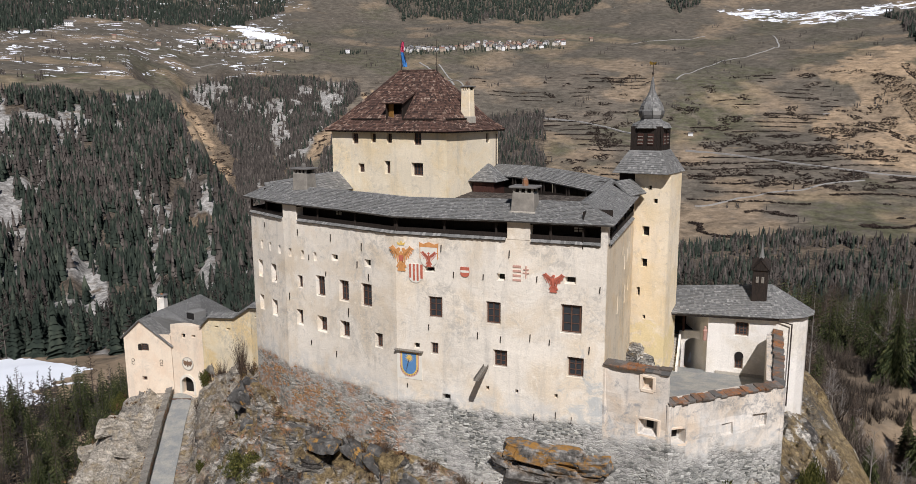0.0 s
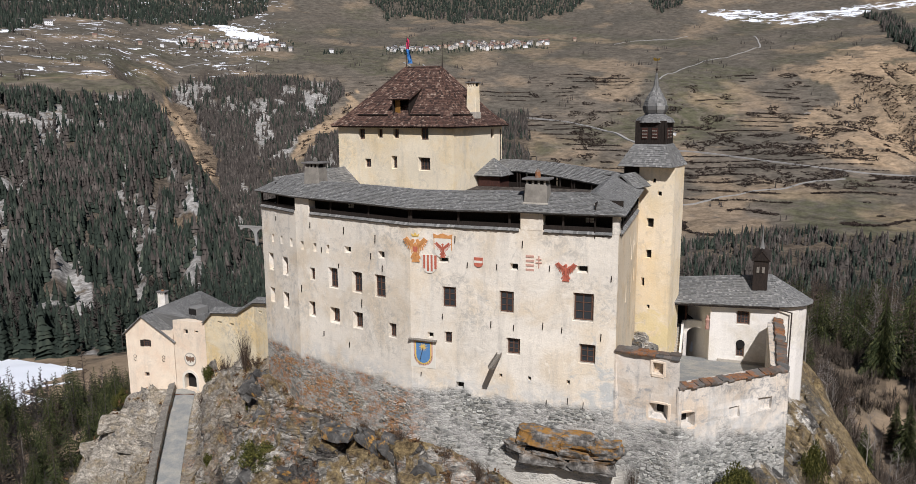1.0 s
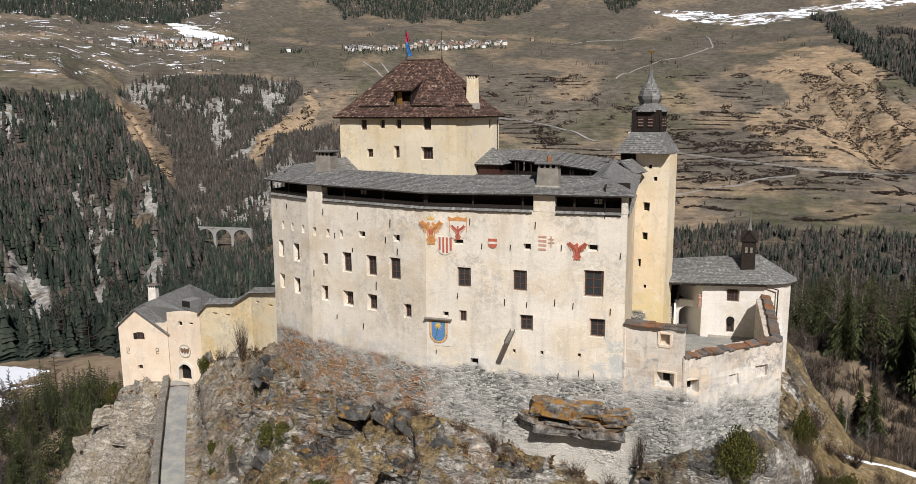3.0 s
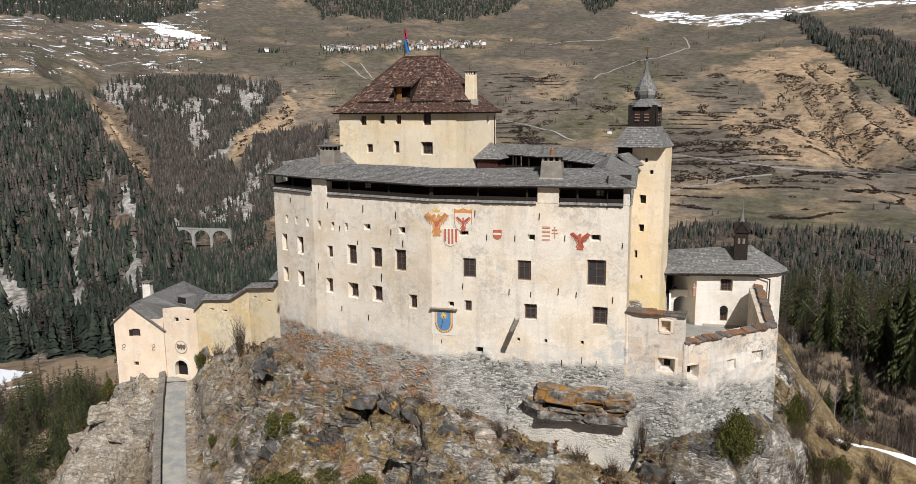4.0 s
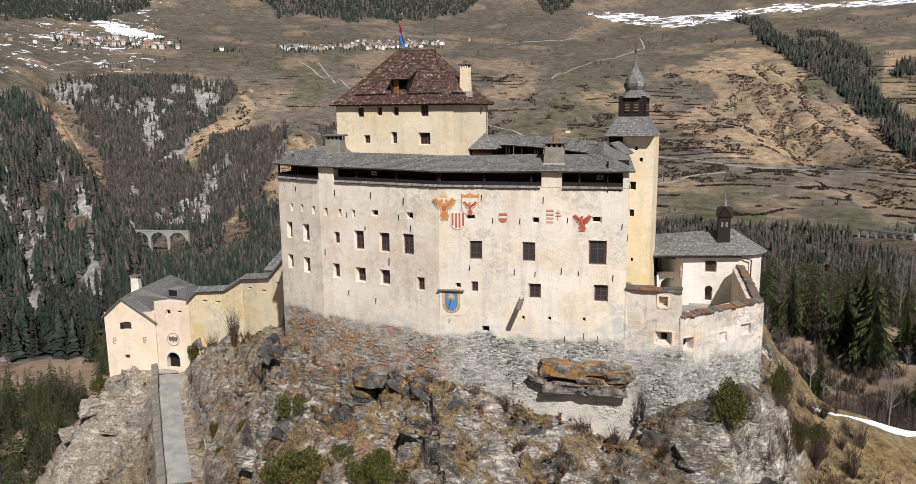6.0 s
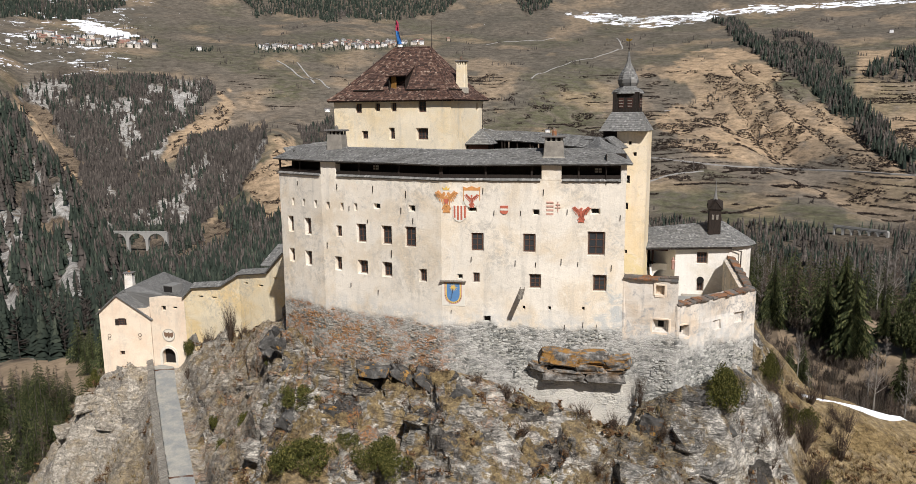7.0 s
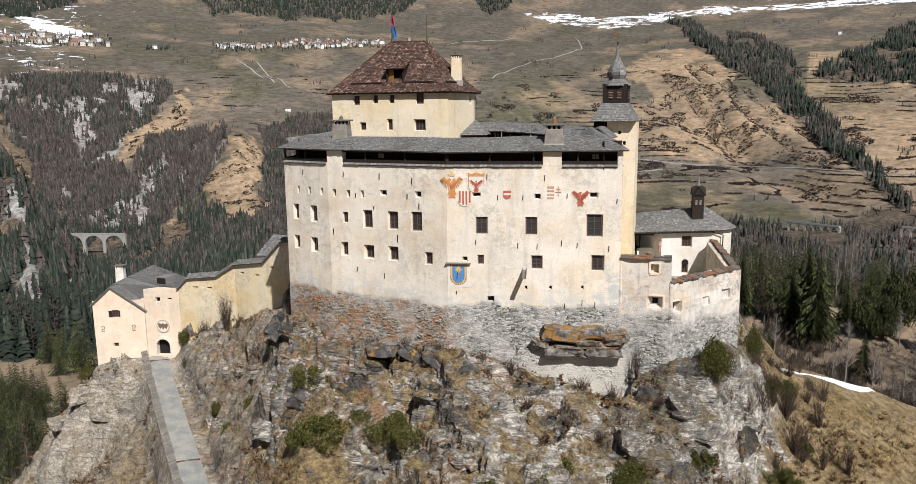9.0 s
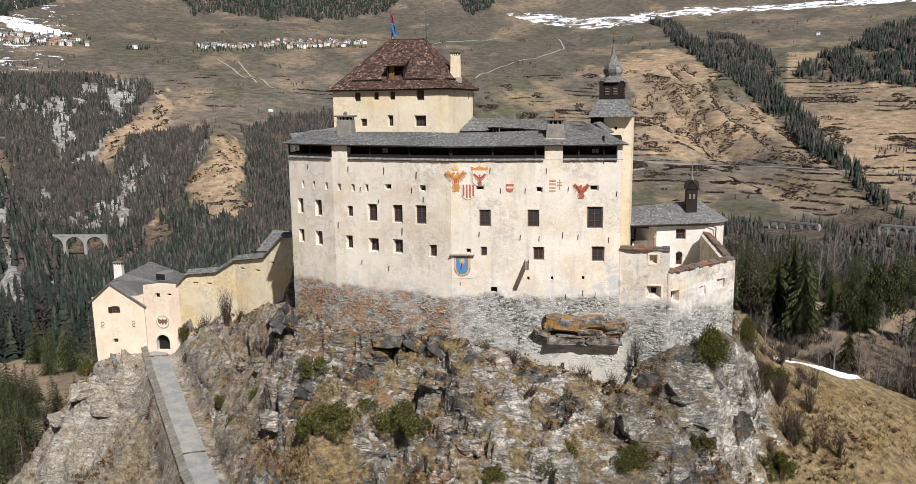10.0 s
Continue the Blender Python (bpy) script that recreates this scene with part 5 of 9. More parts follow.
def rubble(owner, a, b, top, low, seed, thin, singles):
    """Courses of rough stones on the wall a-b, below a ragged line; those within the stretch singles become parts of their own."""
    m, ln = side(a, b)
    q = random.Random(seed)
    verts, faces, lone = [], [], 0
    z = low
    while z < top + 1.4:
        h = q.uniform(.10, .24)
        u = q.uniform(0, .3)
        while u < ln - .2:
            w = q.uniform(.16, .58) * (1.2 if h > .17 else .85)
            p = m @ Vector((u + w / 2, 0, z))
            edge = top + 1.1 * noise.noise(p * .22 + Vector((seed, 0, 0))) + .5 * noise.noise(p * .9)
            bare = noise.noise(p * .33 + Vector((0, seed, 9)))
            if z + h < edge and u + w < ln and bare > thin + .5 * max(0.0, z - edge + 1.2) and q.random() < .72:
                proud = .012 * max(0.0, 4.0 - z) + q.uniform(.02, .10) + (.08 if q.random() < .06 else 0)
                vs, fs = stone_faces(m, u + w / 2, z + h / 2, w, h * .94, proud, q)
                if singles[0] < p.x < singles[1] and singles[2] < z < singles[3] and lone < 290:
                    me = bpy.data.meshes.new("stone")
                    me.from_pydata([tuple(v) for v in vs], [], fs)
                    me.materials.append(M_ONESTONE)
                    new("stone", me).parent = owner
                    lone += 1
                else:
                    n = len(verts)
                    verts.extend(tuple(v) for v in vs)
                    faces.extend(tuple(i + n for i in f) for f in fs)
            u += w + q.uniform(0, .05)
        z += h
    me = bpy.data.meshes.new("rubble")
    me.from_pydata(verts, [], faces)
    me.materials.append(M_STONES)
    ob = new("rubble", me)
    ob.parent = owner
    tagged(ob, "rough grey rubble stones with rust-coloured patches", kind="stuff")


rubble(castle, P0, P1, -1.1, -6.6, 3, -.02, (0, 0, 0, 0))
rubble(castle, P1, P2, -0.55, -7.0, 5, -.16, (-50.0, -39.0, -4.6, -.4))
rubble(castle, P2, P3, -0.25, -10.5, 8, .0, (0, 0, 0, 0))

# ---- the keep ----
keep = thing("keep", "square cream keep with a hipped red tile roof", "tower")
T0, T1 = (-60.55, 66.9), (-43.75, 66.22)
mK, lK = side(T0, T1)
dK = 10.4
TC = [tuple((mK @ Vector((u, v, 0)))[:2]) for u, v in ((0, 0), (lK, 0), (lK, dK), (0, dK))]
KEEP_HOLES = [hole(T0, T1, x, z, w, h, d, s) for x, z, w, h, d, s in (
    (-56.84, 21.85, .95, 1.25, .35, .06), (-54.05, 21.95, .75, 1.1, .35, .1), (-51.69, 21.95, .8, 1.15, .35, .1), (-47.67, 21.98, 1.1, 1.4, .3, .06),
    (-56.0, 18.45, .95, 1.05, .35, .1), (-52.05, 18.65, .85, 1.5, .45, .16), (-47.74, 18.6, 1.65, 1.5, .45, .14), (-46.92, 14.75, 1.2, .5, .3, .05))]
part("front_wall", wall(mK, lK, 10, 23.1, KEEP_HOLES, 0.9, rough=0.02, seed=31), M_KEEP, keep)
for h in KEEP_HOLES:
    window(keep, mK, *h, bars=(2, 2) if h[2] > 1.5 else (1, 1))
for i in (1, 2, 3):
    m, ln = side(TC[i], TC[(i + 1) % 4])
    holes = [(8.2, 21.3, .7, 1.1, .35, .06)] if i == 1 else []
    part("side_wall", wall(m, ln, 10, 23.1, holes, 0.9, rough=0.02, seed=33 + i), M_KEEP, keep)
    for h in holes:
        window(keep, m, *h, bars=(1, 1))
OV = 0.62
E1 = [mK @ Vector(v) for v in ((-OV, -OV, 22.8), (lK + OV, -OV, 22.8), (lK + OV, dK + OV, 22.8), (-OV, dK + OV, 22.8))]
E2 = [mK @ Vector(v) for v in ((0.75, 0.75, 23.95), (lK - .75, 0.75, 23.95), (lK - .75, dK - .75, 23.95), (0.75, dK - .75, 23.95))]
RL, RR2 = mK @ Vector((6.4, dK / 2, 29.6)), mK @ Vector((11.6, dK / 2, 29.5))
bm = bmesh.new()
for i in range(4):
    shingle_plane(bm, E1[i], E1[(i + 1) % 4], E2[(i + 1) % 4], E2[i], 0.27, 0.25, 0.05)
shingle_plane(bm, E2[0], E2[1], RR2, RL, 0.27, 0.25, 0.05)
shingle_plane(bm, E2[1], E2[2], RR2 + Vector((0, .02, 0)), RR2, 0.27, 0.25, 0.05)
shingle_plane(bm, E2[2], E2[3], RL, RR2, 0.3, 0.5, 0.05)
shingle_plane(bm, E2[3], E2[0], RL, RL + Vector((0, .02, 0)), 0.27, 0.25, 0.05)
tagged(part("tile_roof", bm, M_TILE, keep, "patched red and brown clay tiles"), kind="stuff")
bm = bmesh.new()
for a, b in ((E2[0], RL), (E2[1], RR2), (RL, RR2), (E2[2], RR2), (E2[3], RL), (E1[0], E2[0]), (E1[1], E2[1]), (E1[2], E2[2])):
    n = int((b - a).length / 0.4)
    for j in range(n):
        p, q = a.lerp(b, j / n), a.lerp(b, (j + 1.15) / n)
        rod(bm, p + Vector((0, 0, .06)), q + Vector((0, 0, .03)), 0.13, 0.10, 6)
tagged(part("ridge_tiles", bm, M_TILE, keep), kind="stuff")
part("eave_board", box(bmesh.new(), -OV + .05, lK + OV - .05, -OV + .08, dK + OV - .08, 22.62, 22.72, mK), M_DARKWOOD, keep)
for y, u0, u1 in ((-0.02, 2.6, 7.2), (-0.02, 10.4, 14.6)):
    part("snow_guard", beam(bmesh.new(), mK @ Vector((u0, .68, 24.1)), mK @ Vector((u1, .68, 24.1)), .14), M_DARKWOOD, keep)
part("snow_guard", beam(bmesh.new(), mK @ Vector((lK - .68, 0.9, 24.1)), mK @ Vector((lK - .68, 6.5, 24.1)), .14), M_DARKWOOD, keep)
# dormer
dm = mK @ Matrix.Translation((9.05, .78, 0))
dormer = part("dormer", prism(bmesh.new(), ((0, 23.7), (0, 26.0), (2.6, 27.2)), -1.22, -1.1, dm @ pose(0, 0, 0, 0, 0, 90)), M_DARKWOOD, keep, "dark boarded dormer")
part("cheek", prism(bmesh.new(), ((0, 23.7), (0, 26.0), (2.6, 27.2)), 1.1, 1.22, dm @ pose(0, 0, 0, 0, 0, 90)), M_DARKWOOD, dormer)
# near-black sheet painted as the shade inside the dormer
part("opening", box(bmesh.new(), -1.1, 1.1, 0.95, 1.05, 23.9, 26.2, dm), M_DARK, dormer)
part("shutter", soft_box(-1.05, -0.2, 0.12, 0.18, 24.05, 25.85, dm @ pose(-.05, 0, 0, 0, 0, -8)), plain("ochre_shutter", (0.26, 0.13, 0.03), 0.7, 0.5, 5.0), dormer, "ochre wooden shutter")
bm = bmesh.new()
shingle_plane(bm, dm @ Vector((-1.5, -.4, 25.85)), dm @ Vector((1.5, -.4, 25.85)), dm @ Vector((1.3, 2.7, 27.35)), dm @ Vector((-1.3, 2.7, 27.35)), 0.27, 0.25)
tagged(part("dormer_roof", bm, M_TILE, dormer), kind="stuff")
for u in (-1.16, 1.16):
    part("dormer_post", soft_box(u - .08, u + .08, -.04, .1, 23.6, 25.9, dm), M_DARKWOOD, dormer)
kc = thing("chimney", "pale plastered chimney with a pointed cap on the red tile roof", "chimney", group="roof chimneys")
shaft(kc, -44.45, 71.7, 23.6, 27.75, 1.3, 1.1, M_KEEP, -2, top=.5)
part("downpipe", rod(bmesh.new(), mK @ Vector((lK + .1, dK - .5, 15)), mK @ Vector((lK + .1, dK - .5, 22.3)), .06, .06), M_IRON, keep)
for nm, p, h in (("flagpole", RL, 3.7), ("flagpole", RR2, 3.4)):
    fp = thing(nm, "thin metal flagpole on the keep's ridge", "flagpole", group="flagpoles")
    part("pole", rod(bmesh.new(), p + Vector((0.2, 0, -.2)), p + Vector((0.2, 0, h)), .045, .025), M_IRON, fp)
    part("foot", rod(bmesh.new(), p + Vector((0.2, 0, -.2)), p + Vector((0.2, 0, .5)), .1, .07), M_IRON, fp)
    if p is RL:
        for z0, z1, mt, nm2 in ((2.2, 3.6, plain("red_cloth", (0.62, 0.06, 0.14), .8, .3, 2.0), "flag_red"), (0.5, 2.25, plain("blue_cloth", (0.06, 0.25, 0.62), .8, .3, 2.0), "flag_blue")):
            bm = bmesh.new()
            grid = []
            for j in range(7):
                t = j / 6
                row = []
                for i in range(6):
                    s = i / 5
                    z = z1 + (z0 - z1) * t - s * 0.25 * (1 - t)
                    wide = 0.25 + 0.45 * (3.6 - z) / 3.0
                    row.append(bm.verts.new(p + Vector((0.25 + s * wide, 0.16 * math.sin(s * 7 + z * 2), z))))
                grid.append(row)
            for j in range(6):
                for i in range(5):
                    bm.faces.new((grid[j][i], grid[j][i + 1], grid[j + 1][i + 1], grid[j + 1][i]))
            bmesh.ops.solidify(bm, geom=list(bm.faces), thickness=0.01)
            part(nm2, bm, mt, fp, smooth=True)

# ---- the bell tower ----
bell = thing("bell_tower", "slender cream bell tower with a wooden belfry and onion spire", "tower")
B0, B1 = (-24.3, 70.3), (-20.75, 70.3)
BCN = [B0, B1, (-20.75, 73.9), (-24.3, 73.9)]
BH = [(1.55, 17.3, .35, .42, .3, .03), (2.15, 16.0, .42, .45, .3, .03), (1.3, 12.75, .72, .95, .4, .06), (1.25, 9.6, .6, .85, .4, .06), (0.75, 6.6, .35, .9, .4, .05), (1.45, 4.3, .28, .42, .3, .03)]
for i in range(4):
    m, ln = side(BCN[i], BCN[(i + 1) % 4])
    hs = BH if i == 0 else []
    part("shaft_wall", wall(m, ln, -6, 19.0, hs, 0.6, rough=0.02, batter=0.0, seed=50 + i), M_BELL, bell)
    for h in hs:
        # near-black plate as the slit's inner shade
        part("slit", box(bmesh.new(), h[0] - h[2] / 2 + h[5], h[0] + h[2] / 2 - h[5], h[4] - 0.02, h[4] - 0.006, h[1] + h[5] * .7, h[1] + h[3] - h[5] * .5, m), M_DARK, bell)
# added dark block that stands in for the shadow below the eave
part("upper_stage", soft_box(-26.0, -24.25, 70.6, 73.9, 15, 19.0), M_DARKWOOD, bell, "dark block for the shade under the eave")
BM = pose(-23.45, 72.0, 0, 0, 0, 0)
bm = bmesh.new()
sq = lambda h, z: [BM @ Vector(v) for v in ((-h, -h, z), (h, -h, z), (h, h, z), (-h, h, z))]
for lo, hi in ((sq(2.75, 18.95), sq(1.55, 21.1)),):
    for i in range(4):
        shingle_plane(bm, lo[i], lo[(i + 1) % 4], hi[(i + 1) % 4], hi[i], 0.26, 0.24)
tagged(part("skirt_roof", bm, M_SHINGLE, bell), kind="stuff")
belfry = part("belfry", box(bmesh.new(), -1.42, 1.42, -1.42, 1.42, 20.8, 23.4, BM), M_DARKWOOD, bell, "dark brown boarded belfry")
for s in range(4):
    q = BM @ pose(0, 0, 0, 0, 0, 90 * s)
    for j in range(9):
        x = -1.5 + j * 3.0 / 9
        part("board", box(bmesh.new(), x, x + 3.0 / 9 - .015, -1.5 - .02 * (j % 2), -1.43, 20.8, 23.4, q), M_DARKWOOD, belfry)
for s in range(2):
    q = BM @ pose(0, 0, 0, 0, 0, 90 * s)
    for x in (-.5, .5):
        lou = part("louvre", soft_box(x - .3, x + .3, -1.56, -1.5, 21.6, 22.7, q, edge=.01), M_REDWOOD, bell)
        for j in range(3):
            part("slat", soft_box(x - .25, x + .25, -1.62, -1.55, 21.72 + .32 * j, 21.82 + .32 * j, q, edge=.01), M_OLDWOOD, lou, "grey weathered slat")
ON = [(1.95, 23.25), (1.75, 23.6), (1.05, 23.95), (0.92, 24.2), (1.08, 24.5), (1.15, 24.9), (1.05, 25.35), (0.74, 25.9), (0.43, 26.4), (0.24, 26.9), (0.15, 27.5), (0.06, 28.1)]
bm = bmesh.new()
for (r0, z0), (r1, z1) in zip(ON, ON[1:]):
    for i in range(8):
        a0, a1 = radians(22.5 + 45 * i), radians(67.5 + 45 * i)
        c = [BM @ Vector((r * math.cos(a), r * math.sin(a), z)) for r, z, a in ((r0, z0, a0), (r0, z0, a1), (r1, z1, a1), (r1, z1, a0))]
        shingle_plane(bm, *c, 0.22, 0.2, 0.03)
tagged(part("onion_spire", bm, M_SHINGLE, bell, "grey shingled onion dome"), kind="stuff")
part("finial", lathe(bmesh.new(), ((.04, 28), (.05, 28.3), (.13, 28.42), (.13, 28.5), (.04, 28.6), (.03, 29.5)), 8, BM), M_IRON, bell)
bm = bmesh.new()
prism(bm, ((-.32, 29.3), (-.05, 29.25), (.2, 29.3), (.34, 29.55), (.12, 29.48), (-.1, 29.5), (-.3, 29.62), (-.42, 29.5)), -.02, .02, BM)
part("weathercock", bm, M_GOLD, bell, "gilded weathercock")

# ---- the chapel ----
chapel = thing("chapel", "white plastered chapel with a grey shingled roof and apse", "chapel")
C0, C1 = (-17.4, 73.93), (-11.1, 75.15)
mC, lC = side(C0, C1)
CH = [(along(C0, C1, -14.3), 2.75, 1.35, 1.45, .35, .12), (along(C0, C1, -14.4), -.7, .85, 1.45, .35, .1)]
part("nave_wall", wall(mC, lC, -3, 5.05, CH, 0.7, rough=0.015, seed=61), M_CHAPEL, chapel)
for h in CH:
    window(chapel, mC, *h, bars=(2, 3) if h[2] > 1 else (1, 3))
part("arch_head", lathe(bmesh.new(), ((.43, .0), (.43, 0.03)), 14, mC @ Matrix.Translation((CH[1][0], 0, .72)) @ pose(0, 0, 0, 90, 0, 0)), M_DARK, chapel)
part("base_course", soft_box(0.9, lC, -.12, 0.02, -3, -1.05, mC, edge=.03), M_STONE, chapel, "pale stone base course")
mW, lW = side((-21.2, 79.6), C0)
part("gable_wall", wall(mW, lW, -3, 5.05, (), 0.6, pitch=2), M_CHAPEL, chapel)
AP = [C1] + [(-11.9 + 3.1 * math.cos(radians(a)), 78.4 + 3.1 * math.sin(radians(a))) for a in (-62, -35, -10, 15, 40, 70, 95)]
bm = bmesh.new()
cols = []
for x, y in AP:
    cols.append([bm.verts.new((x, y, z)) for z in (-9, -4, 0, 5.05)])
for p, q in zip(cols, cols[1:]):
    for j in range(3):
        bm.faces.new((p[j], q[j], q[j + 1], p[j + 1]))
bm.faces.new([c[-1] for c in cols])
part("apse_wall", bm, M_CHAPEL, chapel, "round apse wall")
RA, RB = Vector((-22.6, 77.2, 6.35)), Vector((-12.3, 77.3, 7.75))
CE0, CE1 = Vector((-21.0, 72.4, 4.75)), Vector((-10.95, 74.6, 5.05))
bm = bmesh.new()
shingle_plane(bm, CE0, CE1, RB, RA, 0.24, 0.2)
shingle_plane(bm, Vector((-11.5, 82.2, 5.0)), Vector((-22.4, 82, 4.6)), RA, RB, 0.5, 0.5)
ring = [CE1] + [Vector((-11.9 + 3.6 * math.cos(radians(a)), 78.4 + 3.6 * math.sin(radians(a)), 5.02)) for a in (-58, -32, -8, 16, 42, 70, 95)]
for p, q in zip(ring, ring[1:]):
    shingle_plane(bm, p, q, RB + Vector((0.02, 0, 0)), RB, 0.24, 0.2)
tagged(part("shingle_roof", bm, M_SHINGLE, chapel, "grey wooden shingles"), kind="stuff")
part("eave_fascia", beam(bmesh.new(), CE0 + Vector((0, .15, -.2)), CE1 + Vector((0, .15, -.2)), .12, .2), M_DARKWOOD, chapel)
part("downpipe", rod(bmesh.new(), (-9.9, 75.6, -4), (-9.9, 75.6, 4.4), .07, .07), M_IRON, chapel)
part("gutter", rod(bmesh.new(), (-11.2, 74.75, 4.8), (-9.9, 75.6, 4.35), .06, .06), M_IRON, chapel)
# roof turret
mt = pose(-13.2, 76.4, 0, 0, 0, 8)
tur = part("turret", soft_box(-.72, .72, -.72, .72, 6.2, 9.5, mt, .97, .03), M_DARKWOOD, chapel, "dark shingled roof turret")
bm = bmesh.new()
for s in range(4):
    q = mt @ pose(0, 0, 0, 0, 0, 90 * s)
    prism(bm, ((-.85, 9.35), (.85, 9.35), (0, 10.35)), -.82, -.76, q)
    for sx in (-1, 1):
        shingle_plane(bm, q @ Vector((sx * .85, -.85, 9.35)), q @ Vector((0, -.85, 10.35)), q @ Vector((0, 0, 10.7)), q @ Vector((sx * .6, 0, 10.3)), .2, .2, .02)
part("turret_roof", bm, M_DARKWOOD, tur)
part("turret_spire", lathe(bmesh.new(), ((.34, 10.3), (.22, 10.75), (.1, 11.4), (.03, 12.3), (.02, 12.9)), 8, mt), M_SHINGLE, tur)
for q, x in ((mt, -.25), (mt, .25)):
    part("turret_louvre", soft_box(x - .13, x + .13, -.78, -.7, 8.1, 8.7, q, edge=.01), M_OLDWOOD, tur)
# covered stair between bell tower and chapel
porch = thing("covered_stair", "open stair and arched passage under the chapel roof", "stair")
# near-black back wall, put in as the loggia's deep shade
part("loggia_back", soft_box(-23.0, -17.6, 79.4, 79.7, -2.5, 5), M_DARKWOOD, porch, "near-black back wall for the loggia's shade")
bm = bmesh.new()
pts = [(-20.45, -2.6)] + [(-19.05 - 1.15 * math.cos(radians(a)), .35 + 1.15 * math.sin(radians(a))) for a in range(0, 181, 15)]
pts = [(-20.45, -2.6), (-20.2, -2.6)] + pts[1:] + [(-17.9, -2.6), (-17.35, -2.6), (-17.35, 2.35), (-20.45, 2.15)]
prism(bm, pts, 75.6, 76.05)
part("arch_wall", bm, M_CHAPEL, porch, "white plastered arch")
part("loggia_floor", soft_box(-22.6, -17.4, 75.7, 79.4, 1.55, 1.8), M_DARKWOOD, porch)
part("loggia_beam", soft_box(-21.4, -17.4, 75.5, 75.75, 3.9, 4.2), M_REDWOOD, porch, "red-brown wooden beam")
for x in (-20.3, -17.75):
    part("loggia_post", soft_box(x - .11, x + .11, 75.5, 75.72, 2.1, 4.6), M_REDWOOD, porch)
part("snow_heap", soft_box(-20.3, -17.9, 77.6, 79.2, -2.0, -.75, None, .8, .1), M_SNOW, porch, "heap of old snow")
turn = Matrix.Translation((-19.85, 72.0, 0)) @ pose(0, 0, 0, 0, 0, 11) @ Matrix.Translation((20.3, -72.0, 0))
for j in range(15):
    part("step", soft_box(-21.75, -20.45, 72.2 + .25 * j, 72.2 + .25 * j + .28, -2.4, -1.4 + .215 * j, turn, edge=.015), M_STONE, porch)
bm = bmesh.new()
q = turn @ pose(0, 0, 0, 0, 0, 90)
prism(bm, ((71.9, -1.9), (75.7, .7), (75.7, 2.1), (75.2, 2.0), (72.3, -.55), (71.9, -.6)), 20.2, 20.42, q)
part("stair_parapet", bm, M_CHAPEL, porch, "white stair parapet")

# ---- the terrace ----
terrace = thing("terrace_wall", "weathered rubble terrace wall with rust-coloured stone coping", "wall")
A1, A2, A3, A4 = (-20.35, 53.4), (-15.2, 53.6), (-8.4, 61.5), (-10.9, 75.4)
m1, l1 = side(A1, A2)
TH1 = [(along(A1, A2, -16.75), -.05, 1.5, 1.25, .7, .3), (along(A1, A2, -16.9), 3.7, .8, .9, .5, .05)]
part("west_wall", wall(m1, l1, -14, 5.1, TH1, 0.7, rough=0.08, pitch=.8, batter=0.012, seed=71), M_TERRACE, terrace)
m2, l2 = side(A2, A3)
TH2 = [(along(A2, A3, -14.6), -.55, 1.25, 1.2, .6, .15), (along(A2, A3, -11.7), -.4, 1.1, .95, .18, .03), (along(A2, A3, -9.75), -.1, 1.4, 1.1, .18, .03)]
part("east_wall", wall(m2, l2, -14, 2.75, TH2, 0.7, z1b=3.0, rough=0.08, pitch=.8, batter=0.012, seed=73), M_TERRACE, terrace)
m3, l3 = side(A3, A4)
part("return_wall", wall(m3, l3, -14, 2.9, (), 0.6, z1b=3.6, rough=0.06, pitch=1.2, batter=0.012, seed=75), M_TERRACE, terrace)
for m, h in ((m1, TH1[0]), (m2, TH2[0])):
    # near-black plate as the shade at the back of the niche
    part("dark_window", box(bmesh.new(), h[0] - .28, h[0] + .28, h[4] - .03, h[4] - .01, h[1] + .35, h[1] + .95, m), M_DARK, terrace)


for m, h in ((m1, TH1[0]), (m2, TH2[0]), (m1, TH1[1])):
    for u0, u1, z0, z1 in ((h[0] - h[2] / 2 - .22, h[0] - h[2] / 2, h[1] - .1, h[1] + h[3] + .2), (h[0] + h[2] / 2, h[0] + h[2] / 2 + .24, h[1] - .15, h[1] + h[3] + .15), (h[0] - h[2] / 2, h[0] + h[2] / 2, h[1] + h[3], h[1] + h[3] + .2), (h[0] - h[2] / 2 - .1, h[0] + h[2] / 2 + .1, h[1] - .28, h[1])):
        part("plaster_surround", soft_box(u0, u1, -.085, .1, z0, z1, m, edge=.03), M_GATE, terrace, "pale plaster surround")


for (x, y), top in ((A2, 2.7), (A3, 2.85), (A1, 5.0)):
    part("quoin", lathe(bmesh.new(), ((.42, -14), (.3, -6), (.24, top)), 10, pose(x, y + .16, 0)), M_TERRACE, terrace, "rounded plastered corner")


rubble(terrace, A1, A2, -1.0, -10.5, 13, .02, (0, 0, 0, 0))
rubble(terrace, A2, A3, -2.6, -9.0, 17, .04, (0, 0, 0, 0))


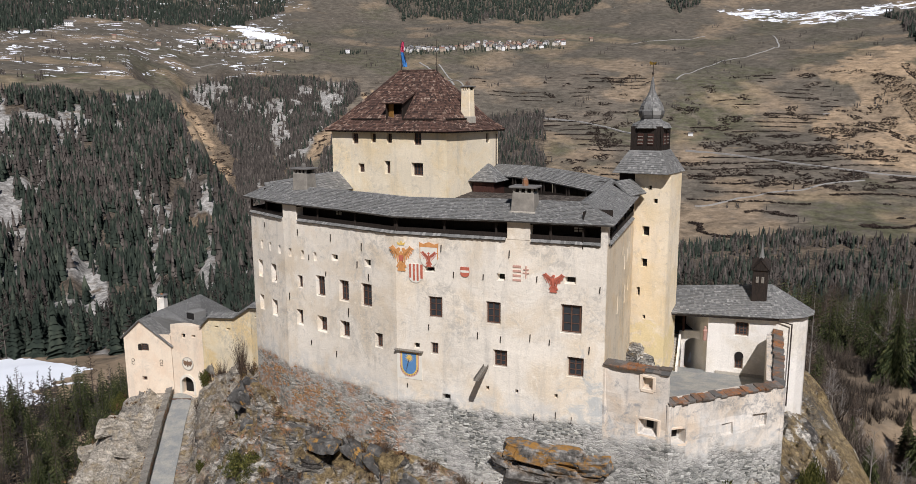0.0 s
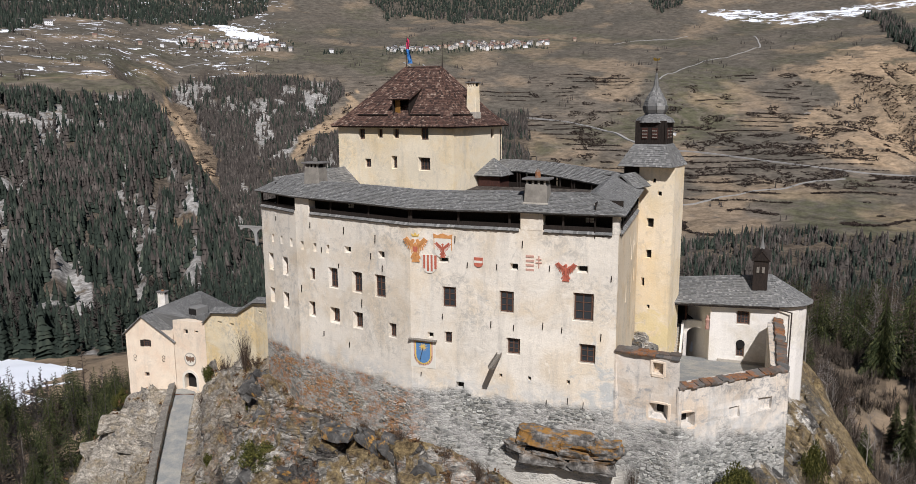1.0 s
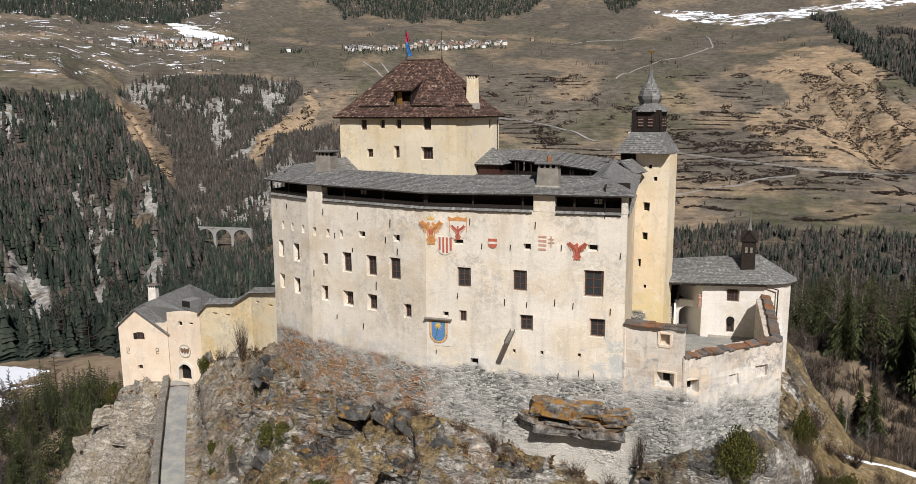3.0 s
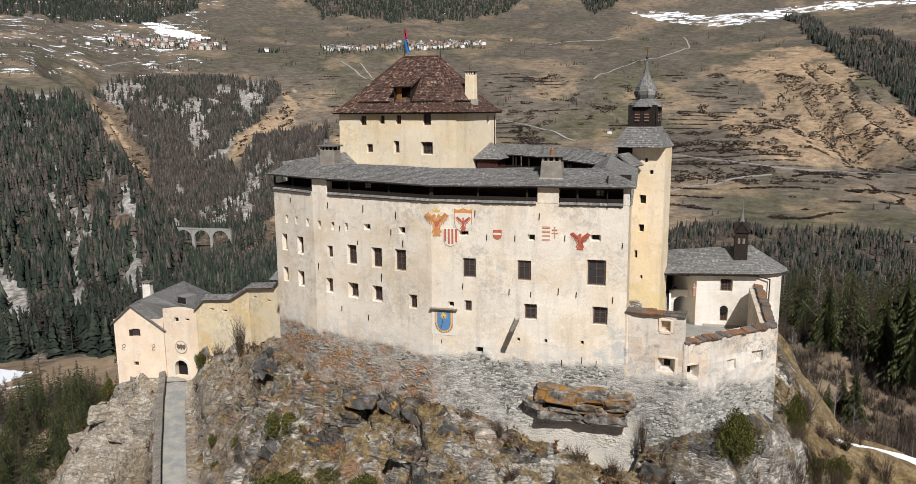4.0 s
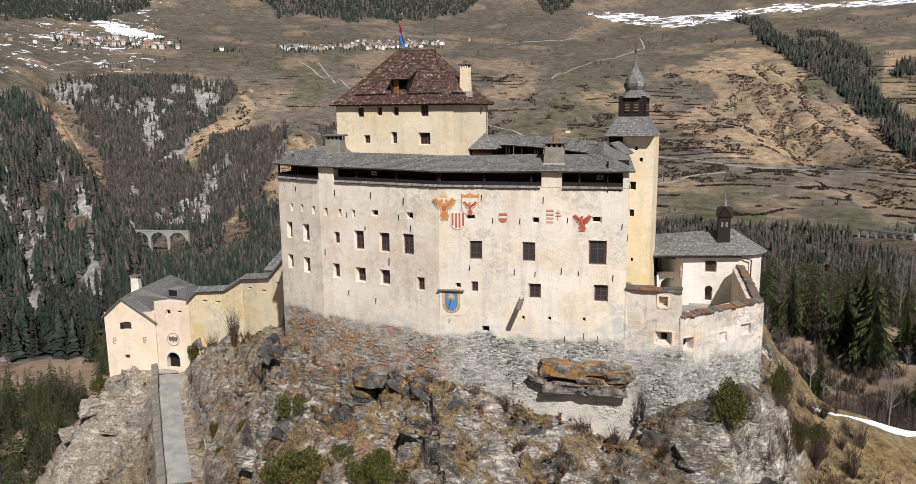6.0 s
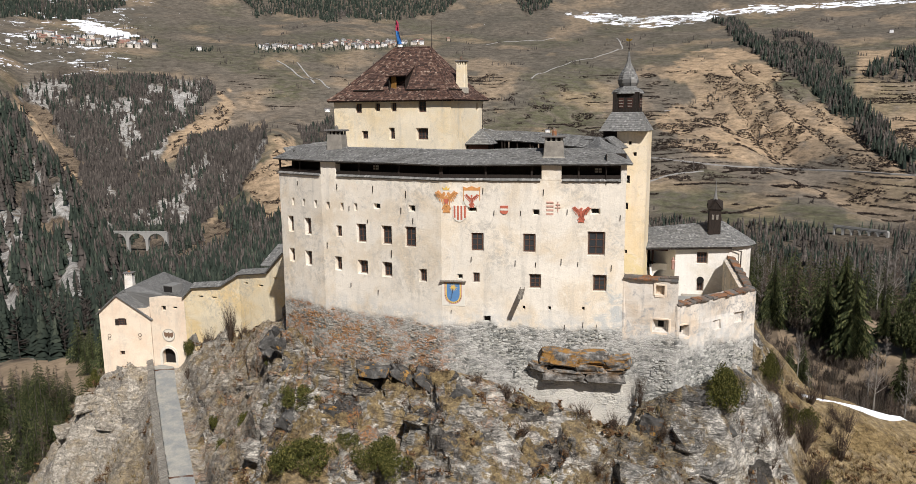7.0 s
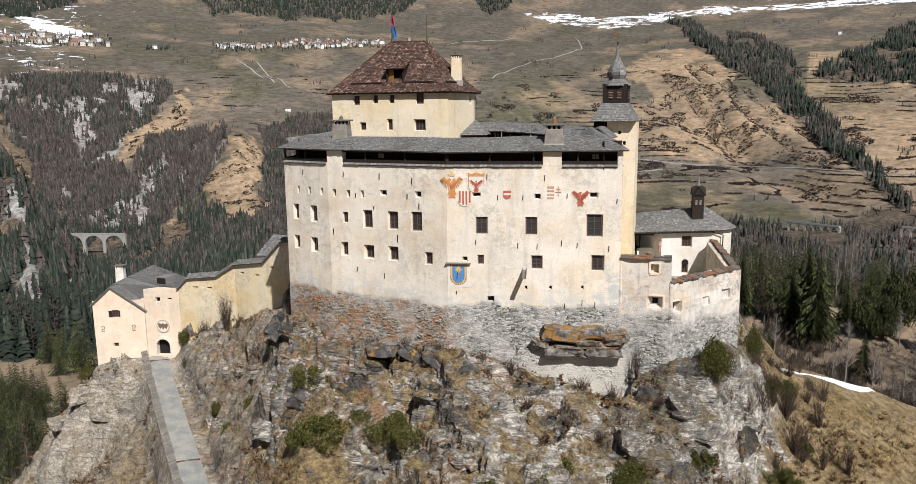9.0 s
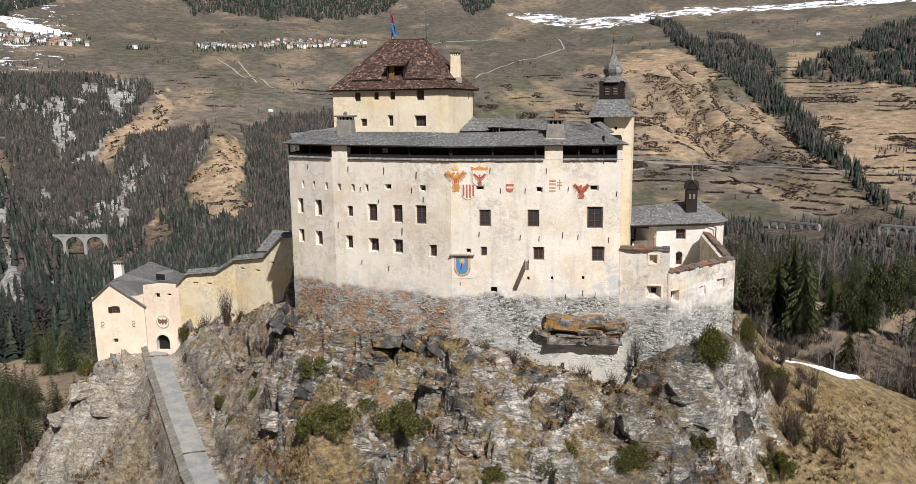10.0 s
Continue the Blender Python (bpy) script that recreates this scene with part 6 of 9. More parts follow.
def coping(m, ln, za, zb, wide, label, step=0.75):
    n = int(ln / step)
    for j in range(n):
        u0, u1 = ln * j / n - random.uniform(0, .1), ln * (j + 1) / n - random.uniform(0, .06)
        z = za + (zb - za) * (j + .5) / n + random.uniform(-.06, .06)
        q = m @ Matrix.Translation(((u0 + u1) / 2, wide / 2 - .22 + random.uniform(-.08, .08), z)) @ pose(0, 0, 0, random.uniform(4, 12), random.uniform(-3, 3) + math.degrees(math.atan2(za - zb, ln)), random.uniform(-3, 3))
        part("coping_slab", soft_box(-(u1 - u0) / 2, (u1 - u0) / 2, -wide / 2, wide / 2, -.02, random.uniform(.1, .2), q, edge=.025), M_COPING, terrace, "")


coping(m1, l1, 5.12, 5.1, 0.9, "", .6)
coping(m1 @ Matrix.Translation((0, .45, .14)), l1, 5.12, 5.1, 0.55, "", .8)
coping(m2, l2, 2.78, 3.05, 0.95, "", .55)
coping(m3, l3, 2.95, 3.65, 0.9, "", .6)
bm = bmesh.new()
fl = [bm.verts.new(v) for v in ((-20.4, 54.2, 1.2), (-15.3, 54.4, 1.2), (-9.2, 61.8, 1.0), (-11.2, 75.6, -1.4), (-20.9, 74.2, -1.45), (-20.9, 66, -.6))]
bm.faces.new(fl)
ext = bmesh.ops.extrude_face_region(bm, geom=list(bm.faces))
for v in ext["geom"]:
    if isinstance(v, bmesh.types.BMVert):
        v.co.z -= 1.0
bmesh.ops.recalc_face_normals(bm, faces=list(bm.faces))
tagged(part("terrace_floor", bm, M_GRAVEL, None), "grey gravel floor of the castle terrace", "floor", kind="structure")

# ---- the gatehouse and the curtain wall ----
gate = thing("gatehouse", "peach plastered gatehouse with a grey shingled roof beside the gate", "gatehouse")
G0, G1 = (-103.06, 64.71), (-95.95, 67.94)
mG, lG = side(G0, G1)
GH = [(along(G0, G1, -100.05), -11.4, 1.15, 1.2, .3, .08), (along(G0, G1, -100.3), -16.25, .8, .7, .4, .1), (2.0, -8.6, .3, .4, .3, .02), (3.9, -8.6, .3, .4, .3, .02)]
part("front_wall", wall(mG, lG, -24, -9.1, GH, 0.7, z1b=-10.3, rough=0.02, seed=81), M_GATE, gate)
for h in GH[:2]:
    window(gate, mG, *h, bars=(1, 2))
for h in GH[2:]:
    part("loophole", box(bmesh.new(), h[0] - .13, h[0] + .13, .27, .29, h[1], h[1] + h[3], mG), M_DARK, gate)
for s, x in ((-1, -.68), (1, .68)):
    part("shutter", soft_box(GH[0][0] + x - .28, GH[0][0] + x + .28, -.06, -.01, -11.3, -10.3, mG, edge=.01) if s < 0 else soft_box(GH[0][0] + x - .1, GH[0][0] + x + .1, -.06, -.01, -11.3, -10.3, mG, edge=.01), M_DARKWOOD, gate, "dark window shutter")
bm = prism(bmesh.new(), ((0, -9.12), (2.9, -6.55), (lG, -10.32)), 0.0, 0.7, mG)
part("gable", bm, M_GATE, gate)
mS, lS = side(G1, (-101.0, 81.5))
part("side_wall", wall(mS, lS, -24, -9.0, (), .6, pitch=2), M_GATE, gate)
mS2, lS2 = side((-108.5, 79.5), G0)
part("side_wall", wall(mS2, lS2, -26, -9.1, (), .6, pitch=2), M_GATE, gate)
RF, RBk = mG @ Vector((2.9, -.35, -6.35)), Vector((-104.7, 80.6, -6.1))
back_l, back_r = Vector((-109, 79.3, -9.3)), Vector((-98.5, 82.5, -9.6))
bm = bmesh.new()
shingle_plane(bm, mG @ Vector((lG + .35, -.35, -10.45)), mG @ Vector((lG + .35, 2.6, -10.3)), mG @ Vector((2.9, 2.6, -6.3)), RF, 0.32, 0.28)
shingle_plane(bm, Vector((-94.6, 70.2, -7.0)), Vector((-90.2, 69.6, -6.75)), RBk, mG @ Vector((2.9, 2.6, -6.3)), 0.34, 0.3)
shingle_plane(bm, Vector((-90.2, 69.6, -6.75)), Vector((-97.5, 82.5, -9.0)), RBk + Vector((.02, 0, 0)), RBk, 0.34, 0.3)
shingle_plane(bm, back_l, mG @ Vector((-.4, -.35, -9.35)), RF, RBk, 0.34, 0.3)
shingle_plane(bm, mG @ Vector((lG + .3, 2.55, -10.0)), Vector((-94.6, 70.2, -7.0)), mG @ Vector((3.2, 2.7, -6.4)), mG @ Vector((3.0, 2.6, -6.4)), 0.34, 0.3)
tagged(part("shingle_roof", bm, M_SHINGLE, gate), kind="stuff")
dd = part("roof_dormer", soft_box(-95.8, -93.9, 71.0, 73.2, -7.6, -5.6, None, edge=.03), M_SHINGLE, gate)
# near-black box painted as the dormer's inner shade
part("dormer_mouth", soft_box(-95.6, -94.0, 70.85, 71.05, -6.7, -5.75, None, edge=.02), M_DARK, dd)
gc = thing("chimney", "white plastered chimney with a slate cap on the gatehouse roof", "chimney", group="roof chimneys")
shaft(gc, -105.4, 73.6, -8.6, -4.7, 1.5, 1.2, M_CHAPEL, 20, top=.25)
for h in (1.3, 6.0):
    bm = bmesh.new()
    for j in range(14):
        a0, a1 = radians(j * 40 - 60), radians((j + 1) * 40 - 60)
        r = .24
        z0 = -13.2 + (.24 if j < 7 else -.24)
        sgn = 1 if j < 7 else -1
        beam(bm, mG @ Vector((h + sgn * r * math.cos(a0), -.03, z0 + r * math.sin(a0))), mG @ Vector((h + sgn * r * math.cos(a1), -.03, z0 + r * math.sin(a1))), .05)
    part("wall_anchor", bm, M_IRON, gate, "S-shaped iron wall anchor")

curtain = thing("curtain_wall", "yellowed plastered curtain wall climbing to the castle with a shingled coping", "wall")
K = [((-95.9, 68.0), (-90.2, 69.3), -6.95, -6.9, -25, -19), ((-90.2, 69.3), (-88.5, 69.4), -6.7, -5.0, -18, -18), ((-88.5, 69.4), (-83.0, 69.7), -4.95, -4.3, -18, -18), ((-83.0, 69.7), (-79.8, 69.7), -4.3, -2.35, -18, -18), ((-79.8, 69.7), (-73.7, 68.5), -2.3, -1.35, -18, -16), ((-73.7, 68.5), (-70.3, 67.7), -1.3, 1.9, -16, -14), ((-70.3, 67.7), (-62.0, 65.8), 2.0, 3.2, -14, -12)]
for i, (a, b, za, zb, f0, f1) in enumerate(K):
    m, ln = side(a, b)
    holes = []
    if i == 0:
        holes = [(2.65, -17.8, 2.3, 2.7, .9, .02), (2.3, -9.0, .8, .75, .4, .12), (4.2, -8.7, .75, .4, .4, .1)]
    elif i in (2, 4):
        holes = [(1.5, (za + zb) / 2 - 1.9, .9, .3, .4, .1), (ln - 1.6, (za + zb) / 2 - 1.9, .9, .3, .4, .1)]
    elif i == 5:
        holes = [(1.6, -2.2, .8, .28, .4, .08)]
    part("wall_length", wall(m, ln, -26, za, holes, 0.8, z1b=zb, rough=0.03, seed=90 + i, pitch=1.0), M_CURTAIN if i else M_GATE, curtain)
    for h in holes:
        if h[3] < 2:
            part("loophole", box(bmesh.new(), h[0] - h[2] * .35, h[0] + h[2] * .35, h[4] - .03, h[4] - .01, h[1] + .06, h[1] + h[3] - .06, m), M_DARK, curtain)
    if i:
        bm = bmesh.new()
        shingle_plane(bm, m @ Vector((-.1, -.45, za - .1)), m @ Vector((ln + .05, -.45, zb - .1)), m @ Vector((ln + .05, .75, zb + .55)), m @ Vector((-.1, .75, za + .55)), 0.3, 0.28)
        shingle_plane(bm, m @ Vector((ln + .05, 1.9, zb - .1)), m @ Vector((-.1, 1.9, za - .1)), m @ Vector((-.1, .75, za + .55)), m @ Vector((ln + .05, .75, zb + .55)), 0.3, 0.28)
        tagged(part("coping_roof", bm, M_SHINGLE, curtain), kind="stuff")
bm = bmesh.new()
shingle_plane(bm, (-76.2, 70.2, -.9), (-71.5, 69.4, -.5), (-70.4, 72.6, 1.9), (-75.0, 73.4, 1.9), 0.32, 0.28)
tagged(part("lean_to_roof", bm, M_SHINGLE, curtain), kind="stuff")
# the gate arch: stone surround, near-black plate painted as the passage's shade
m, ln = side(K[0][0], K[0][1])
bm = bmesh.new()
ou = [(2.65 - 1.5 * math.cos(radians(a)), -16.25 + 1.55 * math.sin(radians(a))) for a in range(0, 181, 15)]
inn = [(2.65 - 1.12 * math.cos(radians(a)), -16.25 + 1.14 * math.sin(radians(a))) for a in range(180, -1, -15)]
prism(bm, [(1.15, -17.9), *ou, (4.15, -17.9), (3.77, -17.9), *inn, (1.53, -17.9)], -.14, .3, m)
part("gate_arch", bm, M_REVEAL, curtain, "pale stone gate arch")
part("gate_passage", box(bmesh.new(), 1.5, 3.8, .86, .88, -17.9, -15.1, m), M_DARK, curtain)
part("medallion", lathe(bmesh.new(), ((1.0, .0), (1.0, .06)), 24, m @ Matrix.Translation((2.85, 0, -12.95)) @ pose(0, 0, 0, 90, 0, 0)), M_REVEAL, curtain, "round painted medallion")
bm = bmesh.new()
for q in range(24):
    a0, a1 = q * math.tau / 24, (q + 1.05) * math.tau / 24
    beam(bm, m @ Vector((2.85 + 1.0 * math.cos(a0), -.06, -12.95 + 1.0 * math.sin(a0))), m @ Vector((2.85 + 1.0 * math.cos(a1), -.06, -12.95 + 1.0 * math.sin(a1))), .1)
part("medallion_ring", bm, M_STONE, curtain)

# ---- the road ----
bm = bmesh.new()
left, right = offset([(x, y) for x, y, z in ROAD], 1.4), offset([(x, y) for x, y, z in ROAD], -1.5)
rows = []
for (lx, ly), (rx, ry), (x, y, z) in zip(left, right, ROAD):
    rows.append([bm.verts.new((lx + (rx - lx) * t, ly + (ry - ly) * t, z + .10 - .12 * abs(2 * t - 1) ** 2)) for t in (0, .25, .5, .75, 1)] + [bm.verts.new((rx, ry, z - 1.5)), bm.verts.new((lx, ly, z - 1.5))])
for p, q in zip(rows, rows[1:]):
    for j in range(7):
        bm.faces.new((p[j], p[(j + 1) % 7], q[(j + 1) % 7], q[j]))
bmesh.ops.recalc_face_normals(bm, faces=list(bm.faces))
tagged(part("road", bm, M_GRAVEL, None), "pale gravel castle drive climbing to the gate", "road", kind="structure")
parapet = thing("road_parapet", "stone parapet with timber capping along the castle drive", "wall")
edge_line = offset([(x, y) for x, y, z in ROAD], 1.85)
for i in range(len(ROAD) - 2):
    a, b = (*edge_line[i], ROAD[i][2]), (*edge_line[i + 1], ROAD[i + 1][2])
    a, b = Vector(a), Vector(b)
    bm = bmesh.new()
    beam(bm, a + Vector((0, 0, -1.45)), b + Vector((0, 0, -1.45)), .75, 5.0)
    part("parapet_wall", bm, M_TERRACE, parapet)
    n = int((b - a).length / .34)
    out = Vector(((b - a).y, -(b - a).x, 0)).normalized()
    for j in range(n):
        p = a.lerp(b, (j + .5) / n) + Vector((0, 0, 1.13 + random.uniform(-.03, .04)))
        q = out * (.52 + random.uniform(-.05, .08))
        part("capping_board", beam(bmesh.new(), p - q * .82 + Vector((0, 0, .09)), p + q - Vector((0, 0, .11)), .3 + random.uniform(-.02, .02), .07), M_CAPBOARD, parapet)
# timber gutters across the drive
for i, f in ((0, .45), (5, .35)):
    p = Vector(ROAD[i]).lerp(Vector(ROAD[i + 1]), f)
    d = (Vector(ROAD[i + 1]) - Vector(ROAD[i])).normalized()
    nrm = Vector((d.y, -d.x, 0)).normalized()
    gutter = thing("road_gutter", "brown timber gutter laid across the gravel drive", "gutter", group="road gutters")
    for o in (-.09, .09):
        part("rail", beam(bmesh.new(), p + nrm * 1.35 + d * (o - .25) + Vector((0, 0, .06)), p - nrm * 1.45 + d * (o + .25) + Vector((0, 0, .06)), .07, .12), M_FRAME, gutter)

# ---- woods, hedges and far things ----
rng = np.random.default_rng(7)
TRIS = []


def cluster(name, templates, xs, ys, zs, sizes, widths, material, label, category, owner=None):
    """Many small plants as one object: each a copy of one of the templates (vertices, triangles), turned and scaled."""
    vs, fs, base = [], [], 0
    pick = rng.integers(0, len(templates), len(xs))
    for k, (tv, tf) in enumerate(templates):
        sel = np.nonzero(pick == k)[0]
        if not len(sel):
            continue
        turn = rng.uniform(0, math.tau, len(sel))
        c, s = np.cos(turn)[:, None], np.sin(turn)[:, None]
        w, h = widths[sel][:, None], sizes[sel][:, None]
        X = (tv[None, :, 0] * c - tv[None, :, 1] * s) * w + xs[sel][:, None]
        Y = (tv[None, :, 0] * s + tv[None, :, 1] * c) * w + ys[sel][:, None]
        Z = tv[None, :, 2] * h + zs[sel][:, None]
        vs.append(np.stack([X, Y, Z], -1).reshape(-1, 3))
        n = len(tv)
        fs.append((tf[None] + (np.arange(len(sel)) * n)[:, None, None] + base).reshape(-1, 3))
        base += n * len(sel)
    v, f = np.concatenate(vs), np.concatenate(fs)
    me = bpy.data.meshes.new(name)
    me.vertices.add(len(v))
    me.vertices.foreach_set("co", v.astype(np.float32).ravel())
    me.loops.add(f.size)
    me.loops.foreach_set("vertex_index", f.astype(np.int32).ravel())
    me.polygons.add(len(f))
    me.polygons.foreach_set("loop_start", np.arange(0, f.size, 3, dtype=np.int32))
    me.update(calc_edges=True)
    me.materials.append(material)
    return tagged(new(name, me), label, category, kind="stuff")


def far_spruce(seed, tiers=6, n=6):
    """A small spruce: ragged tiers round a stem."""
    r = random.Random(seed)
    v, f = [], []
    for t in range(tiers):
        z0 = 0.05 + 0.87 * t / tiers
        z1 = z0 + 1.68 / tiers
        rad = (0.5 - 0.42 * t / tiers) * r.uniform(0.75, 1.15)
        b = len(v)
        v.append((r.uniform(-.03, .03), r.uniform(-.03, .03), min(z1, 1.0)))
        for i in range(n):
            a = (i + r.uniform(-.3, .3)) * math.tau / n
            q = rad * (r.uniform(0.85, 1.25) if i % 2 else r.uniform(0.45, 0.7))
            v.append((q * math.cos(a), q * math.sin(a), z0 - r.uniform(0, .06)))
        for i in range(n):
            f.append((b, b + 1 + i, b + 1 + (i + 1) % n))
    return np.array(v), np.array(f)


def far_larch(seed, n=14, wide=1.0):
    """A leafless larch: a stem and many bare rising twigs."""
    r = random.Random(seed)
    v, f = [(.02, 0, 0), (-.02, .015, 0), (-.01, -.02, 0), (0, 0, 1)], [(0, 1, 3), (1, 2, 3), (2, 0, 3)]
    for i in range(n):
        z = 0.16 + 0.8 * i / n
        a = r.uniform(0, math.tau)
        q = (0.42 * (1 - z) + 0.07) * r.uniform(.7, 1.2)
        b = len(v)
        ca_, sa_ = math.cos(a), math.sin(a)
        v += [(0, 0, z - .015 * wide), (0, 0, z + .06 * wide), (q * ca_ - .06 * wide * sa_, q * sa_ + .06 * wide * ca_, z + .05), (q * ca_ + .05 * wide * sa_, q * sa_ - .05 * wide * ca_, z + .09)]
        f += [(b, b + 2, b + 1), (b, b + 1, b + 3)]
    return np.array(v), np.array(f)


def far_shrub(seed):
    r = random.Random(seed)
    v, f = [], []
    for i in range(9):
        a, e = r.uniform(0, math.tau), r.uniform(.15, 1.2)
        c = Vector((math.cos(a) * math.cos(e) * .38, math.sin(a) * math.cos(e) * .38, math.sin(e) * .55))
        b = len(v)
        for j in range(3):
            o = Vector((r.uniform(-.42, .42), r.uniform(-.42, .42), r.uniform(-.34, .36)))
            p = c + o
            v.append((p.x, p.y, max(p.z, -.1)))
        f.append((b, b + 1, b + 2))
    return np.array(v), np.array(f)


def foliage(name, tones, rough=0.9, tree=0.0):
    """Leaves or twigs; tree: the size of the plants that share a tone, 0 for a tone a leaf."""
    k = Nodes(name)
    if tree:
        tone = k.step(k.noise(1.0 / tree, 1, 0.5, k.scaled(k.pos, (1, 1, 0.2))), 0.25, 0.75, False)
        tone = k.math("ADD", k.math("MULTIPLY", tone, 0.7), k.math("MULTIPLY", k.island(), 0.3))
    else:
        tone = k.island()
    col = k.ramp(tone, *tones)
    big = k.noise(0.02, 3, 0.6)
    col = k.mix(0.5, col, k.ramp(big, (0.3, 0.6), (0.7, 1.3)), "MULTIPLY")
    return k.done(col, rough, spec=0.02)


# bluer than the near needles, with valley haze mixed into the tones
M_SPRUCE = foliage("hazed_spruce_needles", ((0.0, (0.014, 0.019, 0.016)), (0.6, (0.036, 0.045, 0.035)), (1.0, (0.09, 0.10, 0.072))), tree=5.0)
M_LARCH = foliage("bare_larch_twigs", ((0.0, (0.034, 0.030, 0.027)), (0.6, (0.078, 0.067, 0.059)), (1.0, (0.155, 0.132, 0.115))), tree=5.0)
M_SHRUB = foliage("bare_shrub_twigs", ((0.0, (0.028, 0.022, 0.019)), (0.6, (0.062, 0.047, 0.039)), (1.0, (0.115, 0.085, 0.067))), tree=4.0)
SPRUCES_MID = [far_spruce(i + 60, 11, 8) for i in range(5)]
LARCHES_MID = [far_larch(i + 80, 16, .6) for i in range(5)]
SPRUCES, LARCHES, SHRUBS = [far_spruce(i, 4, 5) for i in range(6)], [far_spruce(i + 20, 5, 4) for i in range(6)], [far_shrub(i + 40) for i in range(5)]


def scatter(n, a0, a1, r0, r1):
    """Points spread evenly over the ground between two bearings and two distances."""
    a = rng.uniform(a0, a1, n)
    r = np.sqrt(rng.uniform(r0 * r0, r1 * r1, n))
    x, y = -np.sin(np.radians(a)) * r, np.cos(np.radians(a)) * r
    z = ground(x, y)
    return x, y, z, a, np.degrees(np.arctan2(z - 25, r)), r


def plant(polys, n, a0, a1, r0, r1, height, evergreen, thin=-0.2, name="wood", seed=1):
    x, y, z, a, e, r = scatter(n, a0, a1, r0, r1)
    ja, je = a + 0.9 * fbm(x / 90, y / 90, 3, 101), e + 0.7 * fbm(x / 80, y / 80, 3, 103)
    ok = any_of(polys, ja, je) & ~any_of(TANS[:5], *ragged(x, y, a, e)) & ~(any_of((CLIFF, WEST_CLIFF), ja, je) & (fbm(x / 20, y / 20, 2, 310) < -0.01)) & (fbm(x / 38, y / 38, 3, 300 + seed) > thin)
    ok &= ~((outcrop(a, r) > 0.045) & any_of((SLOPE_WOOD, GORGE_WOOD, RIB_WOOD), a, e) & (rng.uniform(0, 1, len(x)) < .88))
    ok &= ~((a > 44.2) & (a < 49.4) & (r > 1270) & (r < 1410) & (e > -10.6)) & ~((a < -5) & (a > -9) & (r > 800) & (r < 1190) & (e > -10))
    x, y, z, e, r = x[ok], y[ok], z[ok], e[ok], r[ok]
    pick = evergreen + 0.9 * fbm(x / 120, y / 120, 3, 320 + seed) > rng.uniform(0, 1, len(x))
    h = height * rng.uniform(0.55, 1.25, len(x))
    near = r < 640
    for sel, tm, mt, lb, ct, wd in ((pick & near, SPRUCES_MID, M_SPRUCE, "dark green spruces at the foot of the valley side", "spruce wood", .40), (pick & ~near, SPRUCES, M_SPRUCE, "dark green spruce wood on the valley side", "spruce wood", .42), (~pick & near, LARCHES_MID, M_LARCH, "leafless larches at the foot of the valley side", "larch wood", .5), (~pick & ~near, LARCHES, M_LARCH, "leafless brown larch wood on the valley side", "larch wood", .5)):
        if sel.sum():
            cluster(name, tm, x[sel], y[sel], z[sel] - .3, h[sel], h[sel] * wd * rng.uniform(.8, 1.2, int(sel.sum())), mt, lb, ct)


plant((SLOPE_WOOD,), 22000, 47, 70, 285, 1230, 20, 0.64, -0.12, "slope_wood", 1)
plant((GORGE_WOOD, RIB_WOOD), 38000, 36, 53, 1150, 2350, 22, 0.16, -0.17, "gorge_wood", 2)
plant((LOW_WOOD,), 9000, 32, 52, 350, 1500, 22, 0.66, -0.16, "low_wood", 3)
plant((BEHIND_WOOD,), 8000, 25, 36, 1000, 2100, 18, 0.2, -0.15, "behind_wood", 4)
plant((TOP_WOOD, TOP_WOOD_B, TOP_WOOD_C), 30000, 13, 71, 2650, 4300, 27, 0.9, -0.3, "ridge_wood", 5)
plant((GULLY_WOOD, EAST_WOOD), 40000, -19, 4, 1200, 3400, 24, 0.6, -0.1, "gully_wood", 6)
plant((COPSE,), 16000, -8, 1, 1800, 3400, 20, 0.35, -0.05, "copse", 8)
plant((FOOT_WOOD,), 7000, -20, 20, 260, 1250, 15, 0.38, -0.08, "foot_wood", 7)


def far_place(a, e, r0=700.0):
    """The first place on the ground that is seen at the bearing and height angle."""
    r = np.arange(r0, 4700, 6.0)
    x, y = -np.sin(radians(a)) * r, np.cos(radians(a)) * r
    z = ground(x, y)
    up = np.degrees(np.arctan2(z - 25, r))
    i = int(np.argmax(up >= e))
    return Vector((x[i], y[i], z[i]))


# loose trees on the meadows
x, y, z, a, e, r = scatter(36000, -19, 70, 900, 3300)
ok = (fbm(x / 60, y / 60, 3, 411) > 0.25) & (e > -8) & (e < 7.5)
cluster("meadow_trees", LARCHES + SPRUCES[:2], x[ok], y[ok], z[ok], rng.uniform(7, 15, ok.sum()), rng.uniform(3, 6, ok.sum()), M_LARCH, "scattered leafless trees on the meadows", "trees")
